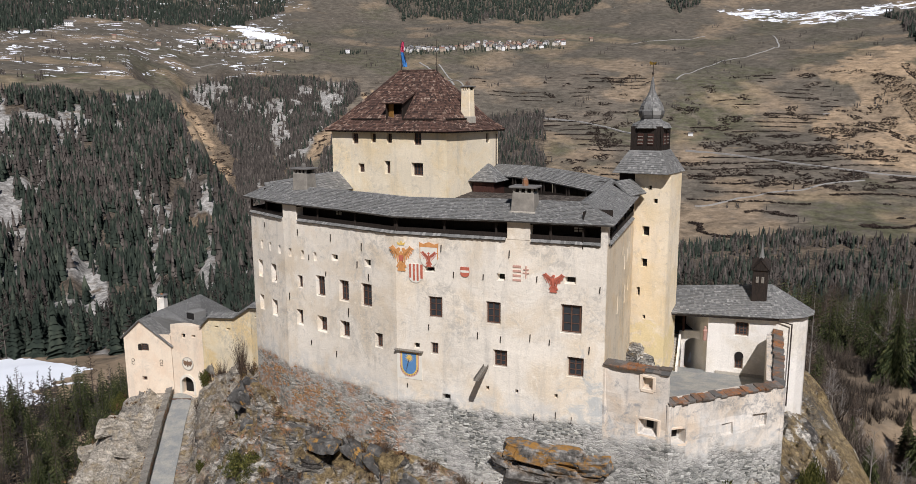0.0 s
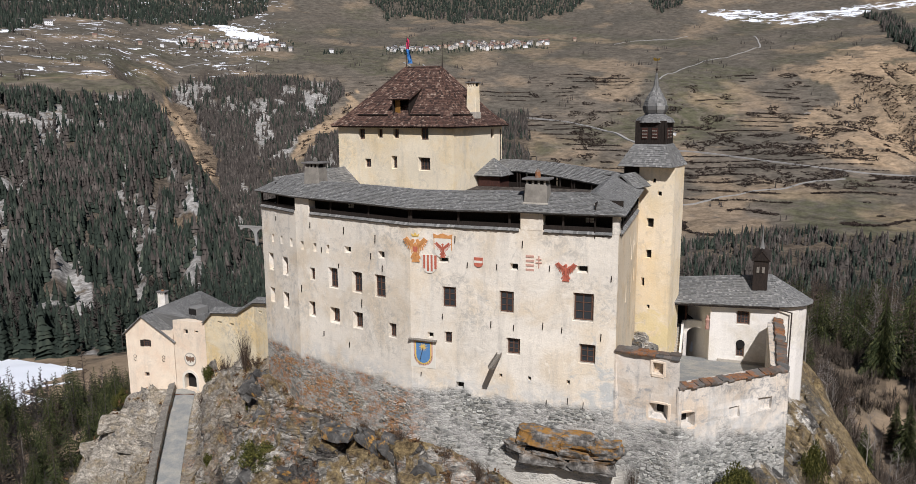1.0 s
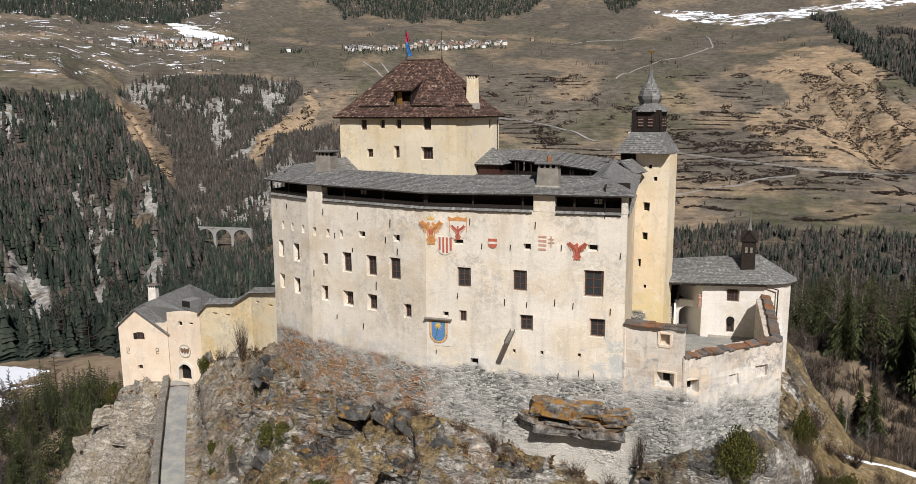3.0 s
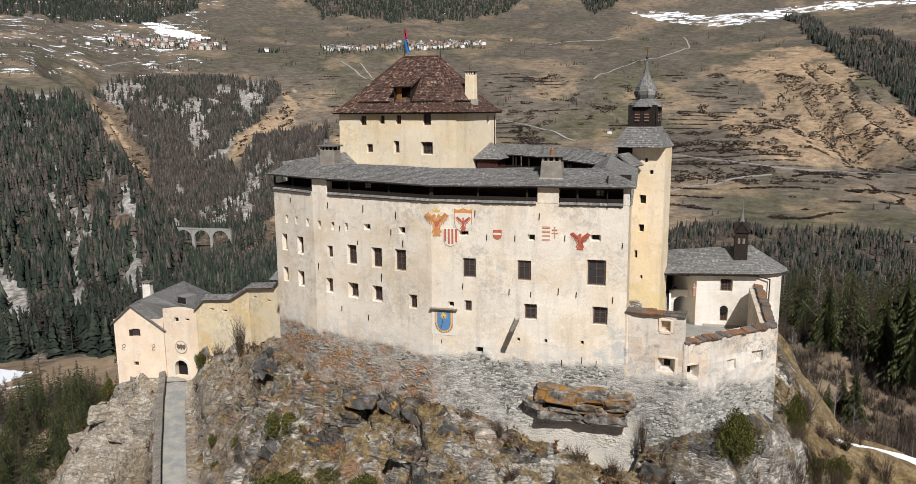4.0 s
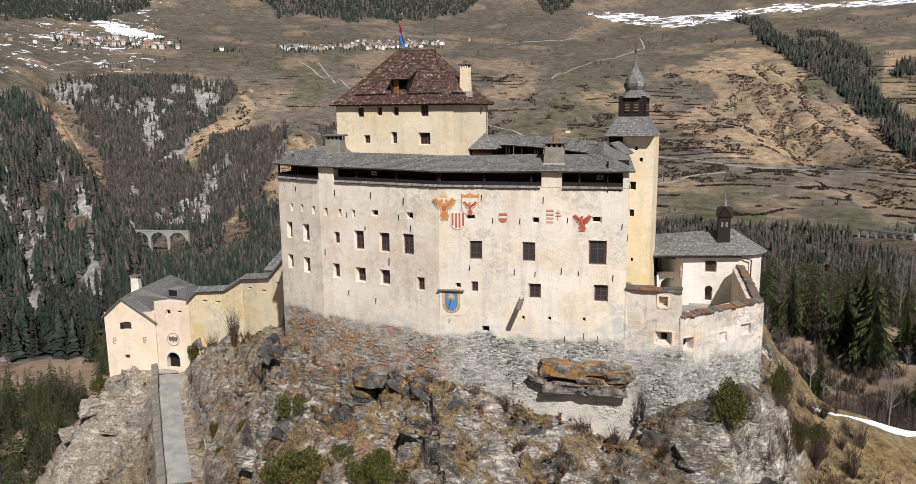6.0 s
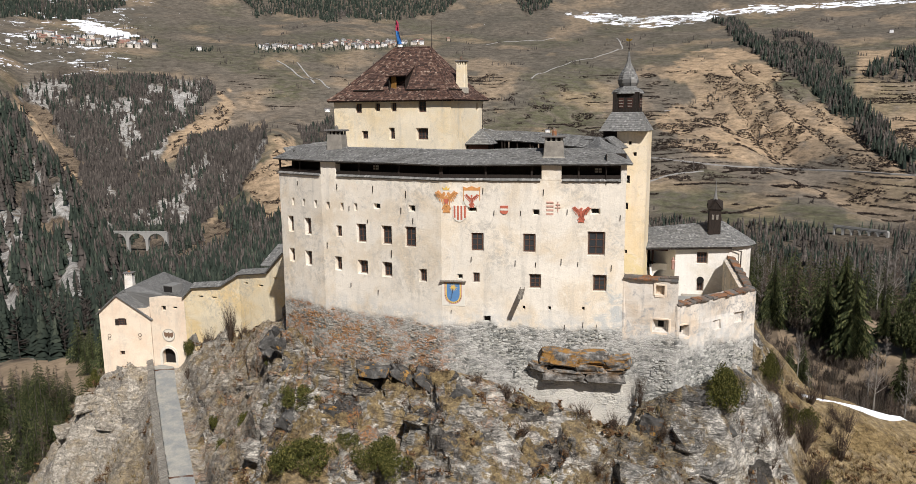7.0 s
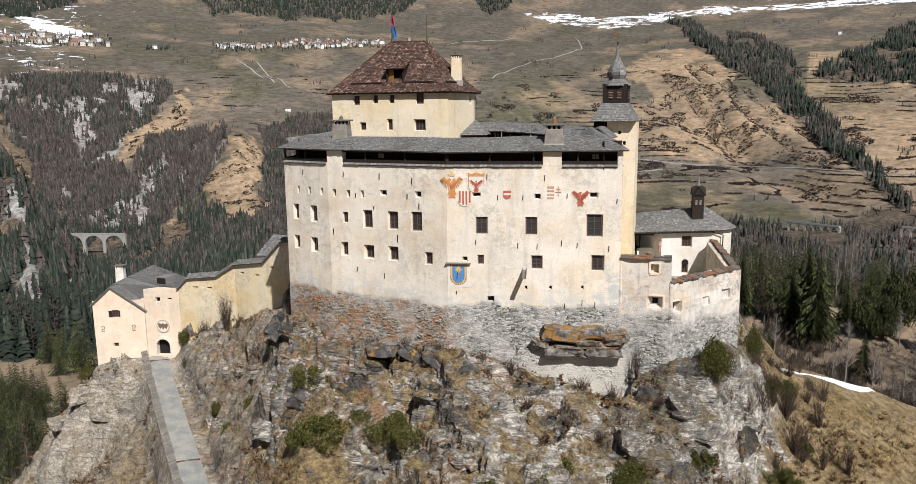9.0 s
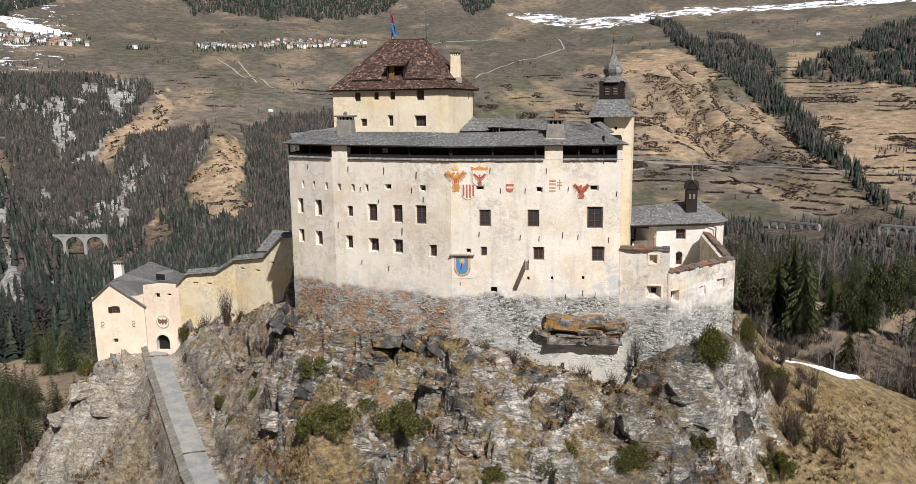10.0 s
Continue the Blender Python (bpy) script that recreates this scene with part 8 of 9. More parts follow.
def boulder(x, y, z, sx, sy, sz, turn, seed, flat=.55):
    bm = bmesh.new()
    bmesh.ops.create_icosphere(bm, subdivisions=3, radius=1)
    o = Vector((seed * 3.1, seed * 1.7, 0))
    for v in bm.verts:
        p = v.co.copy()
        q = Vector([math.copysign(abs(c) ** flat, c) for c in p])
        q *= 0.72 + .38 * noise.noise(p * 1.3 + o) + .14 * noise.noise(p * 3.4 + o)
        v.co = Vector((q.x * sx, q.y * sy, q.z * sz))
    bm.transform(pose(x, y, z, 0, turn[0], turn[1]))
    return bm


ledge_thing = thing("rock_ledge", "overhanging rock ledge with orange lichen set in the masonry", "rock")
for i, (x, y, z, sx, sz, t) in enumerate(((-25.9, 51.1, -3.1, 2.8, 1.05, 3), (-22.9, 51.5, -2.9, 2.0, .9, -2), (-20.7, 52.0, -3.3, 1.8, .9, -5), (-25.6, 51.2, -4.9, 2.7, .75, 2), (-21.6, 51.9, -4.8, 2.4, .8, -3), (-28.3, 50.9, -4.2, 1.4, .55, 14), (-23.4, 51.5, -4.0, 2.2, .7, 0))):
    part("slab", boulder(x, y + .55, z, sx, 1.1, sz, (t, 9), i + 2, .45), M_LEDGE, ledge_thing)

# big blocks that break out of the crag
for i, (x, y, s, t) in enumerate(((-57.5, 48.6, 1.9, 20), (-53.0, 48.0, 1.5, -15), (-46.5, 46.6, 1.7, 15), (-38.5, 45.6, 2.2, 25), (-36.2, 46.8, 1.4, 10), (-50.5, 42.5, 1.8, -10), (-44.0, 39.0, 1.9, 20), (-13.5, 51.0, 2.6, 12), (-17.5, 47.0, 2.2, 8), (-11.0, 50.2, 2.2, -20), (-62.8, 55.4, 2.4, -30), (-64.5, 58.5, 2.6, -20), (-66.0, 55.0, 1.8, 10), (-103.5, 62.0, 2.4, 15), (-106.5, 60.5, 2.2, 0), (-99.0, 60.5, 1.8, 10), (-28.0, 44.5, 1.6, 15), (-23.0, 43.5, 1.8, -12), (-58.0, 43.0, 1.5, 18), (-33.0, 40.5, 1.7, 5))):
    z = ground_at(x, y)
    tagged(part("boulder", boulder(x, y, z - .25 * s, s * 1.3, s, s * .75, (t, 25 + 17 * i % 60), i + 11, .6), M_CRAG), "dark grey rock block breaking out of the crag", "rock", "rock blocks on the crag")

def dark_block():
    k = Nodes("dark_slate_block")
    f = k.noise(2.4, 8, 0.72)
    col = k.ramp(k.noise(0.9, 6, 0.66, distort=0.5), (0.36, (0.036, 0.034, 0.032)), (0.55, (0.09, 0.085, 0.078)), (0.68, (0.20, 0.19, 0.172)))
    lichen = k.math("MULTIPLY", k.step(k.noise(0.7, 5, 0.7), 0.55, 0.64), k.step(f, 0.42, 0.54))
    col = k.mix(k.math("MULTIPLY", lichen, 0.8), col, (0.38, 0.20, 0.04))
    col = k.mix(0.6, col, k.ramp(f, (0.3, 0.5), (0.7, 1.5)), "MULTIPLY")
    return k.done(col, 0.85, f, 0.6, 0.1, spec=0.25)


M_BLOCK = dark_block()
# smooth dark slabs that lean out of the slope, undercut at their lower edge
for i, (x, y, z, sx, sy, sz, t, turn) in enumerate(((-48.4, 47.6, -5.6, 2.3, 1.5, 1.0, 6, 8), (-45.6, 47.3, -5.5, 1.9, 1.3, .85, -4, -6), (-35.6, 47.3, -7.2, 1.7, 1.2, 1.9, 32, 15), (-38.6, 48.3, -6.5, 2.9, 1.1, 1.2, 34, 10), (-41.6, 48.6, -6.2, 2.2, 1.2, .9, 26, 4),
                                                    (-47.6, 43.8, -9.2, 2.0, 1.3, 1.3, 8, 20), (-52.6, 42.6, -10.6, 1.5, 1.1, 1.4, 20, -10), (-57.6, 50.8, -5.9, 2.6, 1.4, 1.5, 38, 25), (-60.4, 52.4, -6.2, 2.4, 1.6, 2.2, 35, 30), (-55.4, 48.6, -7.6, 2.2, 1.3, 1.2, 30, 14), (-103.2, 61.4, -25.0, 2.1, 1.4, 1.5, 10, 30), (-14.6, 53.2, -8.4, 2.6, 1.5, 2.2, 18, -24), (-17.2, 51.2, -9.6, 1.6, 1.2, 2.3, 20, -8), (-11.6, 53.6, -9.4, 2.3, 1.6, 2.2, 24, -40))):
    tagged(part("rock_slab", boulder(x, y, z, sx * 1.25, sy, sz, (t, turn), i + 101, .5), M_BLOCK), "smooth dark slate slab leaning out of the crag", "rock", "dark slabs on the crag")

for i, (x, y, z, s, h, t) in enumerate(((-64.6, 62.5, -6.5, 2.6, 6.2, 8), (-63.2, 59.0, -7.5, 2.2, 4.6, -6), (-66.6, 63.8, -8.5, 2.4, 4.6, 12), (-62.2, 65.0, -4.0, 2.0, 5.6, 4))):
    tagged(part("rock_spur", boulder(x, y, z, s, s * 1.1, h, (t, 30 + 40 * i), 60 + i, .65), M_CRAG), "dark rock spur standing against the curtain wall", "rock", "rock blocks on the crag")

# ---- shrubs, trees and grass near the castle ----
M_JUNIPER = foliage("juniper_green", ((0.0, (0.03, 0.034, 0.012)), (0.6, (0.082, 0.084, 0.026)), (1.0, (0.19, 0.17, 0.05))))
M_NEEDLE = foliage("near_needles", ((0.0, (0.018, 0.024, 0.012)), (0.6, (0.052, 0.06, 0.027)), (1.0, (0.12, 0.122, 0.05))))
M_TWIG = foliage("brown_twigs", ((0.0, (0.05, 0.036, 0.028)), (0.6, (0.095, 0.07, 0.053)), (1.0, (0.16, 0.12, 0.09))))
M_BARK = wooden("bark", (0.05, 0.04, 0.032), (0.13, 0.105, 0.085))
M_PALEBARK = wooden("pale_bark", (0.16, 0.145, 0.125), (0.36, 0.33, 0.29))
M_DRYGRASS = foliage("dry_grass", ((0.0, (0.11, 0.076, 0.036)), (0.6, (0.24, 0.172, 0.08)), (1.0, (0.40, 0.30, 0.155))))


def mesh_of(name, v, f, material):
    me = bpy.data.meshes.new(name)
    me.from_pydata([tuple(p) for p in v], [], f)
    me.materials.append(material)
    return me


def leafy(seed, n, leaf, lumps=6, wide=.62, q0=.16, q1=.36):
    """A crown of small leaf sprays over several uneven lumps, within a unit ball that sits on z = 0."""
    r = random.Random(seed)
    cs = []
    for i in range(lumps):
        a = r.uniform(0, math.tau)
        d = r.uniform(.1, wide)
        cs.append((Vector((d * 1.15 * math.cos(a), d * 1.15 * math.sin(a), r.uniform(.1, .75) * (1.05 - .5 * d))), r.uniform(q0, q1)))
    v, f = [], []
    for i in range(n):
        c, q = cs[i % lumps]
        d = Vector((r.gauss(0, 1), r.gauss(0, 1), r.gauss(0, 1))).normalized()
        p = c + d * q * r.uniform(.72, 1.06)
        if p.z < 0:
            continue
        t = d.cross(Vector((r.uniform(-1, 1), r.uniform(-1, 1), r.uniform(-1, 1)))).normalized()
        s = (d * .5 + t.cross(d) + Vector((0, 0, .5))).normalized()
        w = leaf * r.uniform(.6, 1.4)
        b = len(v)
        v += [p - t * w * .4, p + t * w * .4, p + s * w * 1.3]
        v.append(p + s * w * .6 + d * w * .5)
        f += [(b, b + 1, b + 2), (b, b + 3, b + 2)]
    return v, f


JUN = [mesh_of("foliage", *leafy(s, 6400, .042, 22, .74, .16, .30), M_JUNIPER) for s in (1, 2, 3)]


def stems(seed, n, tall, spread, thick, forks=3):
    """Bare twigs that rise from one foot."""
    r = random.Random(seed)
    bm = bmesh.new()
    for i in range(n):
        a = r.uniform(0, math.tau)
        lean = r.uniform(.05, spread)
        h = tall * r.uniform(.55, 1.0)
        p = Vector((r.uniform(-.1, .1) * spread, r.uniform(-.1, .1) * spread, 0))
        q = p + Vector((math.cos(a) * lean, math.sin(a) * lean, h))
        m = p.lerp(q, .5) + Vector((r.uniform(-.08, .08), r.uniform(-.08, .08), .05)) * tall
        rod(bm, p, m, thick, thick * .6, 3)
        rod(bm, m, q, thick * .6, thick * .12, 3)
        for k in range(forks):
            s = p.lerp(q, r.uniform(.35, .9))
            e = s + Vector((r.uniform(-1, 1), r.uniform(-1, 1), r.uniform(.3, 1))) * tall * .22
            rod(bm, s, e, thick * .35, thick * .08, 3)
    me = bpy.data.meshes.new("branchwork")
    bm.to_mesh(me)
    bm.free()
    me.materials.append(M_TWIG)
    return me


TWIG = [stems(s, 46, 1.0, .75, .014, 5) for s in (1, 2, 3)]
ROOTSTOCK = stems(9, 7, .35, .3, .035, 1)


def shrub(kind, x, y, w, h, seed, z=None):
    r = random.Random(seed)
    z = ground_at(x, y) - .15 if z is None else z
    if kind == "juniper":
        ob = tagged(new("juniper_bush"), "dense dark green juniper bush on the rocks", "bush", "juniper bushes")
        meshes = (("foliage", JUN[seed % 3]), ("stem", ROOTSTOCK))
    else:
        ob = tagged(new("bare_shrub"), "leafless brown shrub among rocks and dry grass", "shrub", "bare shrubs")
        meshes = (("branchwork", TWIG[seed % 3]), ("stem", ROOTSTOCK))
    ob.matrix_world = Matrix.Translation((x, y, z)) @ pose(0, 0, 0, 0, 0, r.uniform(0, 360)) @ Matrix.Diagonal((w / 2 * r.uniform(.9, 1.1), w / 2 * r.uniform(.7, 1.0), h, 1))
    for nm, me in meshes:
        c = new(nm, me)
        c.parent = ob


for i, (x, y, w, h) in enumerate(((-52.9, 45.2, 6.2, 2.6), (-48.1, 38.2, 6.0, 4.6), (-40.9, 41.0, 6.2, 4.4), (-25.4, 41.8, 7.0, 3.4), (-18.1, 43.2, 5.0, 3.0), (-3.1, 55.4, 4.4, 4.0), (-11.3, 47.6, 3.3, 2.6), (-10.9, 54.2, 5.6, 5.2), (-72.2, 63.2, 2.8, 2.5), (-73.5, 55.0, 1.7, 2.6), (-68.0, 49.8, 2.0, 3.0), (-45.7, 41.6, 2.8, 1.9), (-61.5, 52.0, 2.0, 1.9), (-6.4, 66.4, 3.4, 6.0), (-105.2, 64.6, 3.0, 4.0), (-89.4, 68.6, 2.0, 3.8), (-51.0, 38.6, 3.4, 2.4), (-57.5, 46.0, 1.8, 1.5), (-30.5, 38.0, 3.0, 2.2), (-64.5, 50.5, 2.2, 2.4))):
    shrub("juniper", x, y, w * 1.08, h * .8, i)
for i, (x, y, w, h) in enumerate(((-81.2, 68.6, 5.6, 6.4), (-47.3, 48.6, 3.6, 1.8), (-43, 48.5, 4, 1.8), (-39.1, 49, 3.4, 1.8), (-34.2, 48.9, 3.4, 2.1), (-31, 49.4, 3.2, 2.0), (-18.3, 52.4, 2.6, 4.0), (-23.6, 50.6, 4, 2.0), (-5.5, 59.6, 4.6, 5.0), (-2.3, 64.8, 5, 5.6), (-1.4, 60.9, 5, 5.2), (-20.5, 50.9, 4, 2.6), (-4.2, 62.5, 4, 5.4), (1.5, 66.5, 4, 5.0), (-7.0, 56.5, 3.6, 3.2), (-84.5, 67.8, 4.4, 4.0), (-77.5, 67.0, 4.0, 3.0), (-86.0, 64.5, 3.5, 2.4), (-33.5, 44.5, 3, 1.6), (-28.5, 46.5, 3.4, 1.7), (-15.5, 49.5, 3, 1.8), (-56.5, 50.3, 3, 1.5), (-70.5, 62.0, 3.2, 2.4), (-66.5, 50.5, 3, 1.8), (-38.0, 37.0, 3.4, 2.0), (-21.0, 46.0, 3.0, 1.7), (4.0, 61.0, 4.2, 4.4), (2.5, 71.0, 3.4, 4.2))):
    shrub("bare", x, y, w, h, i)


slope_rng = random.Random(31)
for i in range(26):
    x, y = slope_rng.uniform(-6.5, 1.5), slope_rng.uniform(57, 76)
    shrub("bare", x, y, slope_rng.uniform(2.2, 4.2), slope_rng.uniform(1.6, 4.0), i)
for i, (x, y, w, h) in enumerate(((-4.6, 63.5, 3.6, 3.2), (-2.2, 68.5, 3.4, 3.0), (-.6, 62.0, 2.6, 2.0))):
    shrub("juniper", x, y, w, h, i)


def spruce_crown(seed, whorls=17, r0=.24, sprays=5):
    """Drooping ragged sprays in tiers round the stem, within height 1."""
    r = random.Random(seed)
    v, f = [], []
    for w in range(whorls):
        t = w / (whorls - 1)
        z = .12 + .86 * t
        ln = r0 * (1 - t) ** .85 + .012
        n = max(5, int(10 * (1 - t) + 4))
        for i in range(n):
            a = (i + r.uniform(-.4, .4)) * math.tau / n + w
            l = ln * r.uniform(.6, 1.18)
            d = Vector((math.cos(a), math.sin(a), 0))
            sd = Vector((-d.y, d.x, 0))
            pts = [Vector((0, 0, z + .015)), d * l * .5 + Vector((0, 0, z - .012)), d * l + Vector((0, 0, z - l * .38))]
            wd = l * .26
            for k in range(sprays):
                s = (k + .6) / sprays
                p = pts[0].lerp(pts[1], s * 2) if s < .5 else pts[1].lerp(pts[2], s * 2 - 1)
                for sg in (-1, 1):
                    q = p + sd * sg * wd * (1.1 - .6 * s) * r.uniform(.6, 1.2) + d * l * .16 + Vector((0, 0, -.02 - l * .12 * r.random()))
                    b = len(v)
                    v += [p - d * l * .03, p + d * l * .1 + Vector((0, 0, .004)), q]
                    f.append((b, b + 1, b + 2))
    return v, f


def larch_crown(seed, n=95):
    r = random.Random(seed)
    bm = bmesh.new()
    for i in range(n):
        z = .14 + .84 * (i / n)
        a = r.uniform(0, math.tau)
        l = (.2 * (1 - z) + .03) * r.uniform(.6, 1.25)
        p = Vector((0, 0, z))
        q = p + Vector((math.cos(a) * l, math.sin(a) * l, l * r.uniform(-.05, .35)))
        rod(bm, p, q, .0042 * (1.3 - z), .0012, 3)
        for k in range(6):
            s = p.lerp(q, r.uniform(.3, 1))
            e = s + Vector((r.uniform(-1, 1), r.uniform(-1, 1), r.uniform(-.6, .6))) * l * .38
            o = Vector((0, 0, .0032))
            vs = [bm.verts.new(s - o), bm.verts.new(s + o), bm.verts.new(e)]
            bm.faces.new(vs)
    me = bpy.data.meshes.new("branches")
    bm.to_mesh(me)
    bm.free()
    me.materials.append(M_TWIG)
    return me


def stem_mesh(material, r=.013):
    bm = lathe(bmesh.new(), ((r * 1.3, -.03), (r, .05), (r * .6, .5), (.0015, .98)), 6)
    me = bpy.data.meshes.new("trunk")
    bm.to_mesh(me)
    bm.free()
    me.materials.append(material)
    return me


def birch_crown(seed, n=44):
    """Rising limbs from the upper trunk with many fine twigs, within height 1."""
    r = random.Random(seed)
    bm = bmesh.new()
    for i in range(n):
        z = .28 + .66 * i / n
        a = r.uniform(0, math.tau)
        l = (.24 * (1.05 - z) + .05) * r.uniform(.6, 1.3)
        p = Vector((0, 0, z))
        q = p + Vector((math.cos(a) * l * .75, math.sin(a) * l * .75, l * r.uniform(.5, 1.0)))
        rod(bm, p, q, .0045 * (1.25 - z), .001, 3)
        for k in range(9):
            s = p.lerp(q, r.uniform(.25, 1))
            e = s + Vector((r.uniform(-1, 1), r.uniform(-1, 1), r.uniform(-.2, 1))) * l * .42
            o = Vector((.0016, .0016, 0))
            bm.faces.new([bm.verts.new(s - o), bm.verts.new(s + o), bm.verts.new(e)])
    me = bpy.data.meshes.new("branches")
    bm.to_mesh(me)
    bm.free()
    me.materials.append(M_GREYTWIG)
    return me


M_GREYTWIG = foliage("grey_twigs", ((0.0, (0.10, 0.085, 0.075)), (0.6, (0.19, 0.165, 0.145)), (1.0, (0.30, 0.265, 0.24))))
BIR = [birch_crown(s) for s in (11, 12, 13)]
SPR = [mesh_of("crown", *spruce_crown(s, r0=w), M_NEEDLE) for s, w in ((1, .22), (2, .26), (3, .19))]
SPR_FINE = [mesh_of("crown", *spruce_crown(s, 30, w, 9), M_NEEDLE) for s, w in ((21, .2), (22, .23))]
LAR = [larch_crown(s) for s in (4, 5, 6)]
PIN = [mesh_of("crown", *leafy(s, 4000, .055, 12), M_NEEDLE) for s in (7, 8)]
STEM, PSTEM = stem_mesh(M_BARK), stem_mesh(M_PALEBARK, .011)


def tree(kind, x, y, h, seed, z=None):
    z = ground_at(x, y) - .3 if z is None else z
    rot = pose(0, 0, 0, 0, 0, seed * 77 % 360)
    if kind == "spruce":
        ob = tagged(new("spruce_tree"), "tall dark green spruce in the wood below the castle", "tree", "spruces")
        crown, stem, wide = (SPR_FINE[seed % 2] if y < 180 and x > -10 else SPR[seed % 3]), STEM, 1.0
    elif kind == "pine":
        ob = tagged(new("pine_tree"), "rounded dark green pine beside the clearing", "tree", "pines")
        crown, stem, wide = PIN[seed % 2], STEM, .42
    elif kind == "birch":
        ob = tagged(new("birch_tree"), "leafless birch with a pale trunk below the castle", "tree", "birches")
        crown, stem, wide = BIR[seed % 3], PSTEM, 1.0
    else:
        ob = tagged(new("larch_tree"), "leafless brown larch in the wood below the castle", "tree", "larches")
        crown, stem, wide = LAR[seed % 3], PSTEM if seed % 4 == 0 else STEM, 1.0
    ob.matrix_world = Matrix.Translation((x, y, z)) @ rot @ Matrix.Diagonal((h, h, h, 1))
    c = new("crown", crown)
    c.parent = ob
    if kind == "pine":
        c.scale, c.location = (wide, wide, .85), (0, 0, .15)
    c = new("trunk", stem)
    c.parent = ob


tr = random.Random(5)
k = 0
for n, x0, x1, y0, y1, ever, h0, h1 in ((34, -6, 14, 168, 250, .5, 13, 20), (60, -45, 0, 205, 330, .55, 13, 20), (16, -26, 2, 150, 200, .55, 6, 11), (36, -14, 6, 92, 150, .08, 5, 10), (26, 12, 44, 112, 156, .12, 7, 12), (75, -12, 95, 222, 330, .6, 14, 23), (34, 4, 34, 80, 112, .0, 4, 8), (85, -215, -128, 62, 118, .68, 11, 18), (16, -190, -135, 92, 122, .85, 9, 14), (30, -240, -150, 150, 190, .75, 12, 20)):
    for i in range(n):
        x, y = tr.uniform(x0, x1), tr.uniform(y0, y1)
        k += 1
        if 14 < x < 60 and 157 < y < 215:
            continue                      # the clearing
        tree("spruce" if tr.random() < ever else "birch" if x > -20 and tr.random() < .4 else "larch", x, y, tr.uniform(h0, h1), k)
for i, (x, y, h, kd) in enumerate(((8.5, 165.5, 18, "spruce"), (13.4, 159, 21, "spruce"), (23.8, 160, 13, "pine"), (30, 165.6, 15, "pine"), (27, 157, 11, "pine"), (34, 170, 14, "pine"), (20.9, 168, 11, "spruce"), (33, 246, 24, "birch"), (36, 252, 26, "birch"), (30, 240, 21, "birch"), (38, 262, 23, "larch"), (3, 179, 17, "larch"), (16.3, 209, 24, "larch"), (6.2, 79.5, 9, "birch"), (-2.3, 82, 6, "birch"), (23.4, 138, 12, "birch"), (12, 92, 9, "birch"), (17, 96, 10, "birch"), (3, 146, 12, "spruce"), (36, 150, 13, "spruce"), (1, 150, 9, "spruce"))):
    tree(kd, x, y, h, i)

M_UNDER = foliage("undergrowth_twigs", ((0.0, (0.035, 0.028, 0.023)), (0.6, (0.085, 0.069, 0.055)), (1.0, (0.155, 0.125, 0.10))))


def thin_bush(seed, n=26):
    """Fine bare stems that fan out from the ground."""
    r = random.Random(seed)
    v, f = [], []
    for i in range(n):
        a, l = r.uniform(0, math.tau), r.uniform(.1, .5)
        x0, y0 = r.uniform(-.18, .18), r.uniform(-.18, .18)
        p = (x0 + math.cos(a) * l, y0 + math.sin(a) * l, r.uniform(.45, 1.0))
        for k in range(2):
            s = k * r.uniform(.3, .6)
            b = (x0 + (p[0] - x0) * s, y0 + (p[1] - y0) * s, p[2] * s - .08)
            e = (p[0] + r.uniform(-.18, .18) * k, p[1] + r.uniform(-.18, .18) * k, p[2])
            w = .016 - .006 * k
            c = len(v)
            v += [(b[0] - w * math.sin(a), b[1] + w * math.cos(a), b[2]), (b[0] + w * math.sin(a), b[1] - w * math.cos(a), b[2]), e]
            f.append((c, c + 1, c + 2))
    return np.array(v), np.array(f)


THIN = [thin_bush(s) for s in (61, 62, 63, 64)]
# thicket of young larches on the west foot of the hill
x, y = rng.uniform(-235, -122, 700), rng.uniform(52, 126, 700)
ok = (np.hypot(x + 50, y - 62) > 76) & (fbm(x / 14, y / 14, 2, 501) > -0.22)
cluster("larch_thicket", LARCHES_MID + THIN[:1], x[ok], y[ok], ground(x[ok], y[ok]), rng.uniform(5, 9.5, ok.sum()), rng.uniform(3, 5, ok.sum()), M_LARCH, "brown leafless larch thicket below the gatehouse", "thicket")
x, y = rng.uniform(-34, 62, 4600), rng.uniform(84, 240, 4600)
ok = (fbm(x / 9, y / 9, 2, 511) > -0.04) & ~((x < -6) & (y < 104)) & ~((x > 12) & (y > 155) & (y < 215)) & (y > 94 - .7 * np.abs(x - 10))
x, y = x[ok], y[ok]
cluster("undergrowth", THIN, x, y, ground(x, y), rng.uniform(1.5, 5, len(x)), rng.uniform(2.5, 5, len(x)), M_UNDER, "dark leafless undergrowth behind the fence", "undergrowth")

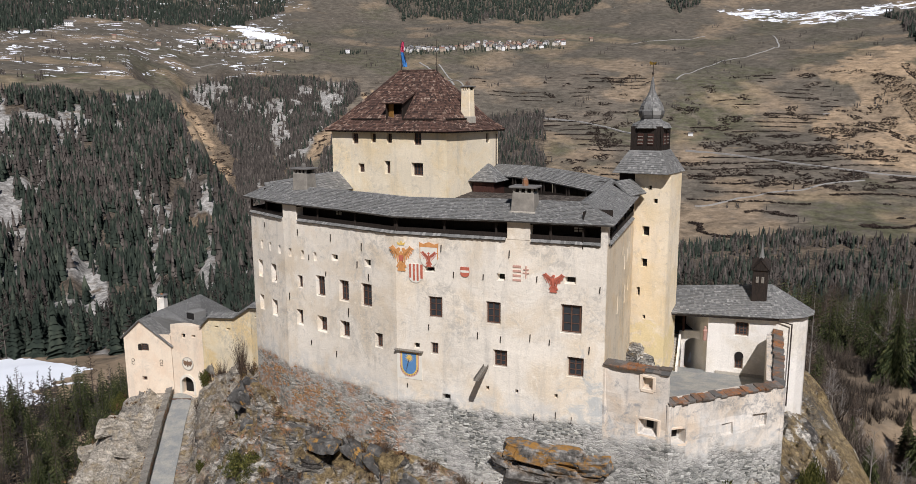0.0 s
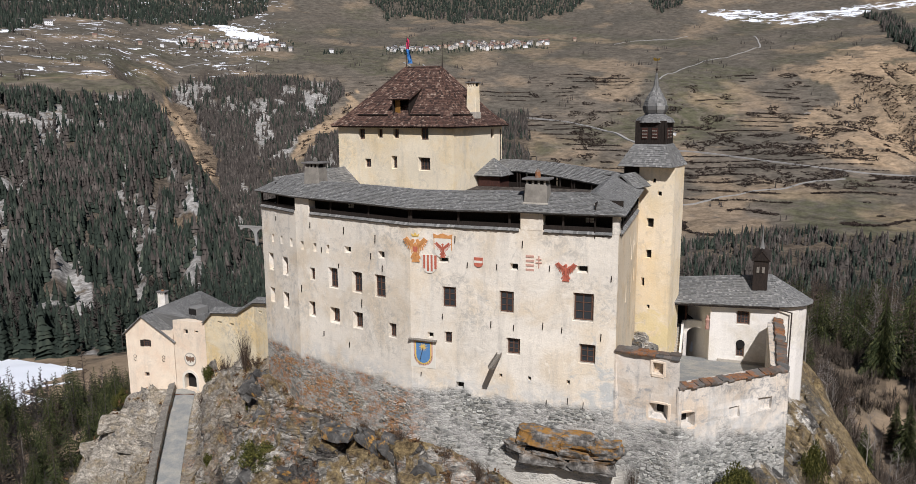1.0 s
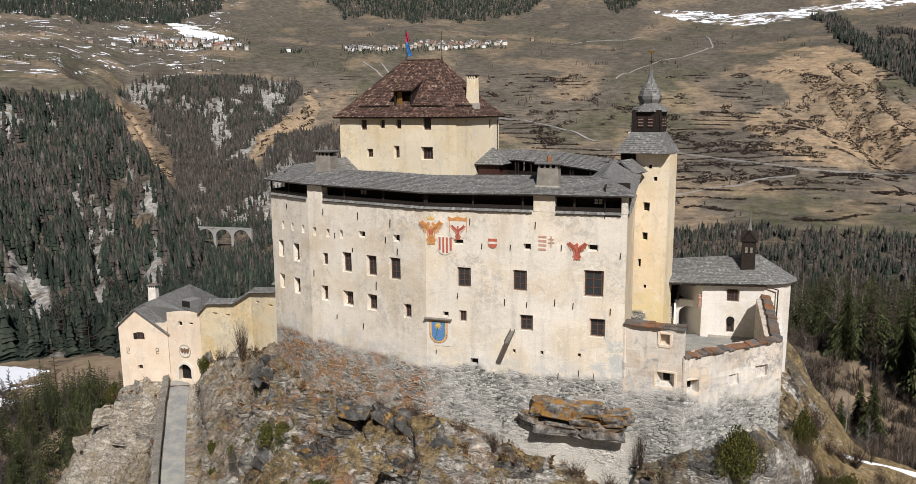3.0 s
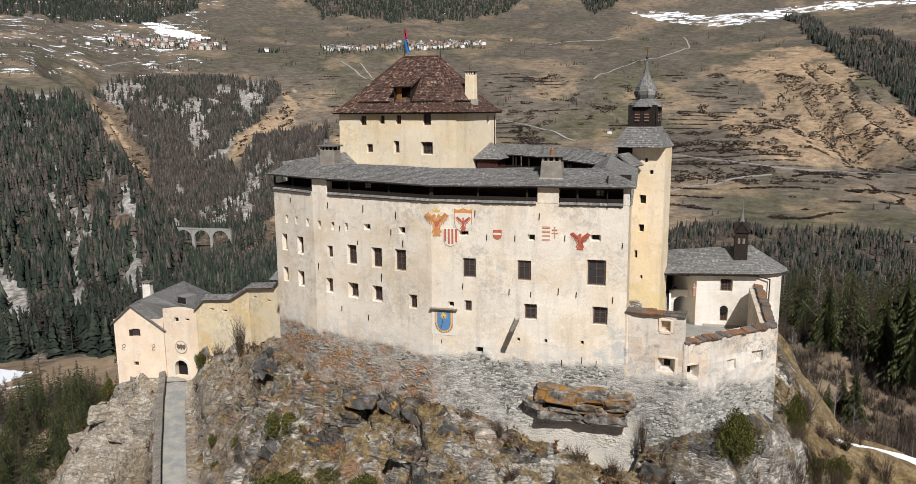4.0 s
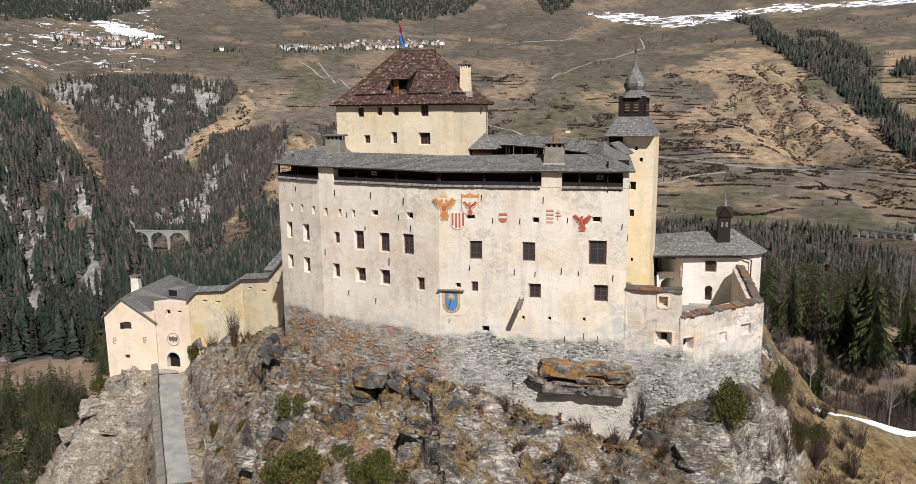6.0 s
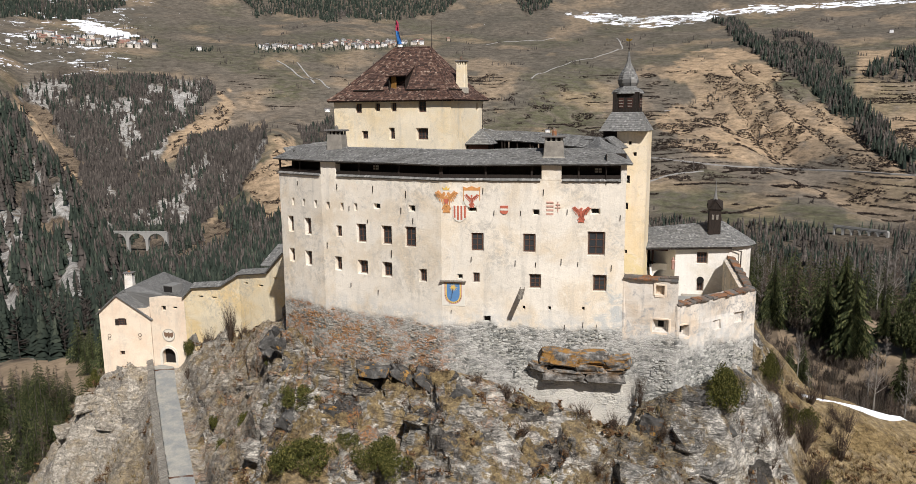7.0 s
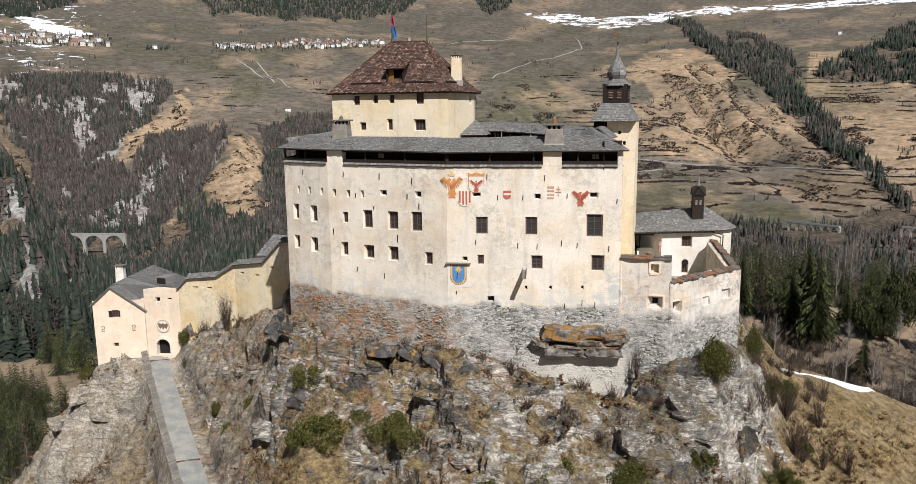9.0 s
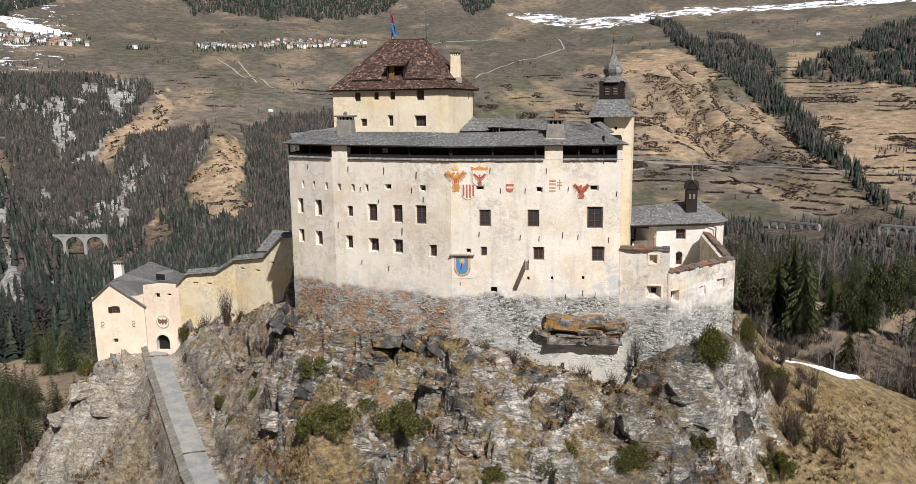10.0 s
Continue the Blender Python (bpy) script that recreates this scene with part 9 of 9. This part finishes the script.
# dry grass in tufts over crag and slope
x, y = rng.uniform(-128, 34, 70000), rng.uniform(18, 96, 70000)
z = ground(x, y)
ye = np.interp(x, HX, HY)
so = smooth(fbm(x / 10, y / 7, 4, 93), -0.02, 0.16) * (1 - 0.75 * smooth(x, -36, -29) * (1 - smooth(x, -12, -6)))
dd_, _ = road_near(x, y)
ok = (y < ye - .6) & (dd_ > 2.6) & ((x > -84) | (rng.uniform(0, 1, len(x)) < .2)) & ((so + .25 > rng.uniform(.25, 1.5, len(x))) | (smooth(x, -6, 0) > rng.uniform(.4, 1.6, len(x))))
TUFT = []
for s in range(4):
    r = random.Random(s)
    v, f = [], []
    for i in range(7):
        a = r.uniform(0, math.tau)
        b = len(v)
        q = r.uniform(.2, .6)
        v += [(-.05 * math.sin(a), .05 * math.cos(a), -.2), (.05 * math.sin(a), -.05 * math.cos(a), -.2), (q * math.cos(a), q * math.sin(a), r.uniform(.5, 1.0))]
        f.append((b, b + 1, b + 2))
    TUFT.append((np.array(v), np.array(f)))
cluster("dry_grass", TUFT, x[ok], y[ok], z[ok] + .25, rng.uniform(.35, .8, ok.sum()), rng.uniform(.35, .8, ok.sum()), M_DRYGRASS, "dry tan grass tufts on the crag", "grass")

# low brown heath and dead weeds on the crag
x, y = rng.uniform(-125, 12, 7500), rng.uniform(20, 74, 7500)
ye = np.interp(x, HX, HY)
dd_, _ = road_near(x, y)
ok = (y < ye + .3) & (dd_ > 2.8) & ((fbm(x / 6, y / 5, 3, 521) > 0.04) | (ye - y < 2.5) & (fbm(x / 4, y / 4, 2, 523) > -0.05))
M_HEATH = foliage("rusty_heath", ((0.0, (0.05, 0.03, 0.02)), (0.6, (0.13, 0.075, 0.04)), (1.0, (0.25, 0.15, 0.07))))
cluster("heath", SHRUBS[:2] + THIN, x[ok], y[ok], ground(x[ok], y[ok]) + .35, rng.uniform(.35, .9, ok.sum()), rng.uniform(.5, 1.2, ok.sum()), M_HEATH, "rust-brown heath and dead weeds on the crag", "heath")
# broken rock at the foot of the bell tower
for i, (x, y, z, s) in enumerate(((-23.9, 67.8, .7, 1.5), (-22.6, 69.2, .1, 1.3), (-21.7, 70.7, -.7, 1.1), (-23.4, 69.6, 1.2, 1.1))):
    tagged(part("boulder", boulder(x, y, z, s * 1.1, s, s * .9, (5 * i, 33 * i), 80 + i, .6), M_CRAG), "brown rock block at the foot of the bell tower", "rock", "rock blocks on the crag")
# small figure on the chapel's corner
tagged(part("statue", lathe(bmesh.new(), ((.16, 2.0), (.2, 2.15), (.17, 2.6), (.24, 3.05), (.14, 3.2), (.13, 3.4), (.05, 3.5)), 10, pose(-17.62, 73.72, 0)), plain("painted_wood", (0.42, 0.24, 0.19), .7, .5, 5.0)), "small painted wooden statue on the chapel corner", "statue")

# a strip of old snow along the edge of the east slope
bm = bmesh.new()
line = ((-2.4, 74.3), (-.6, 75.4), (2.1, 76.9), (4.4, 78.1), (6.3, 79.2), (8.2, 80.6), (9.6, 82.2), (11.0, 84.6), (12.4, 88.0), (14.0, 93.0))
rings = []
for n, (x, y) in enumerate(line):
    (xa, ya), (xb, yb) = line[max(0, n - 1)], line[min(len(line) - 1, n + 1)]
    d = Vector((xb - xa, yb - ya, 0)).normalized()
    o = Vector((d.y, -d.x, 0))
    w = (.08, .3, .26, .22, .24, .18, .15, .13, .1, .05)[n]
    z = max(ground_at(x + o.x * t, y + o.y * t) for t in (-.5, 0, .5))
    rings.append([bm.verts.new((x + o.x * w * c, y + o.y * w * c, z + .06 + h * (.2 + .4 * w))) for c, h in ((1.2, -1.6), (1.0, .3), (.55, .8), (0, 1), (-.55, .8), (-1.0, .3), (-1.2, -1.6))])
for p, q in zip(rings, rings[1:]):
    for j in range(6):
        bm.faces.new((p[j], p[j + 1], q[j + 1], q[j]))
bm.faces.new(rings[0])
bm.faces.new(rings[-1][::-1])
bmesh.ops.recalc_face_normals(bm, faces=list(bm.faces))
tagged(part("snow_bank", bm, M_SNOW, None, smooth=True), "narrow strip of old snow on the dry grass slope", "snow")
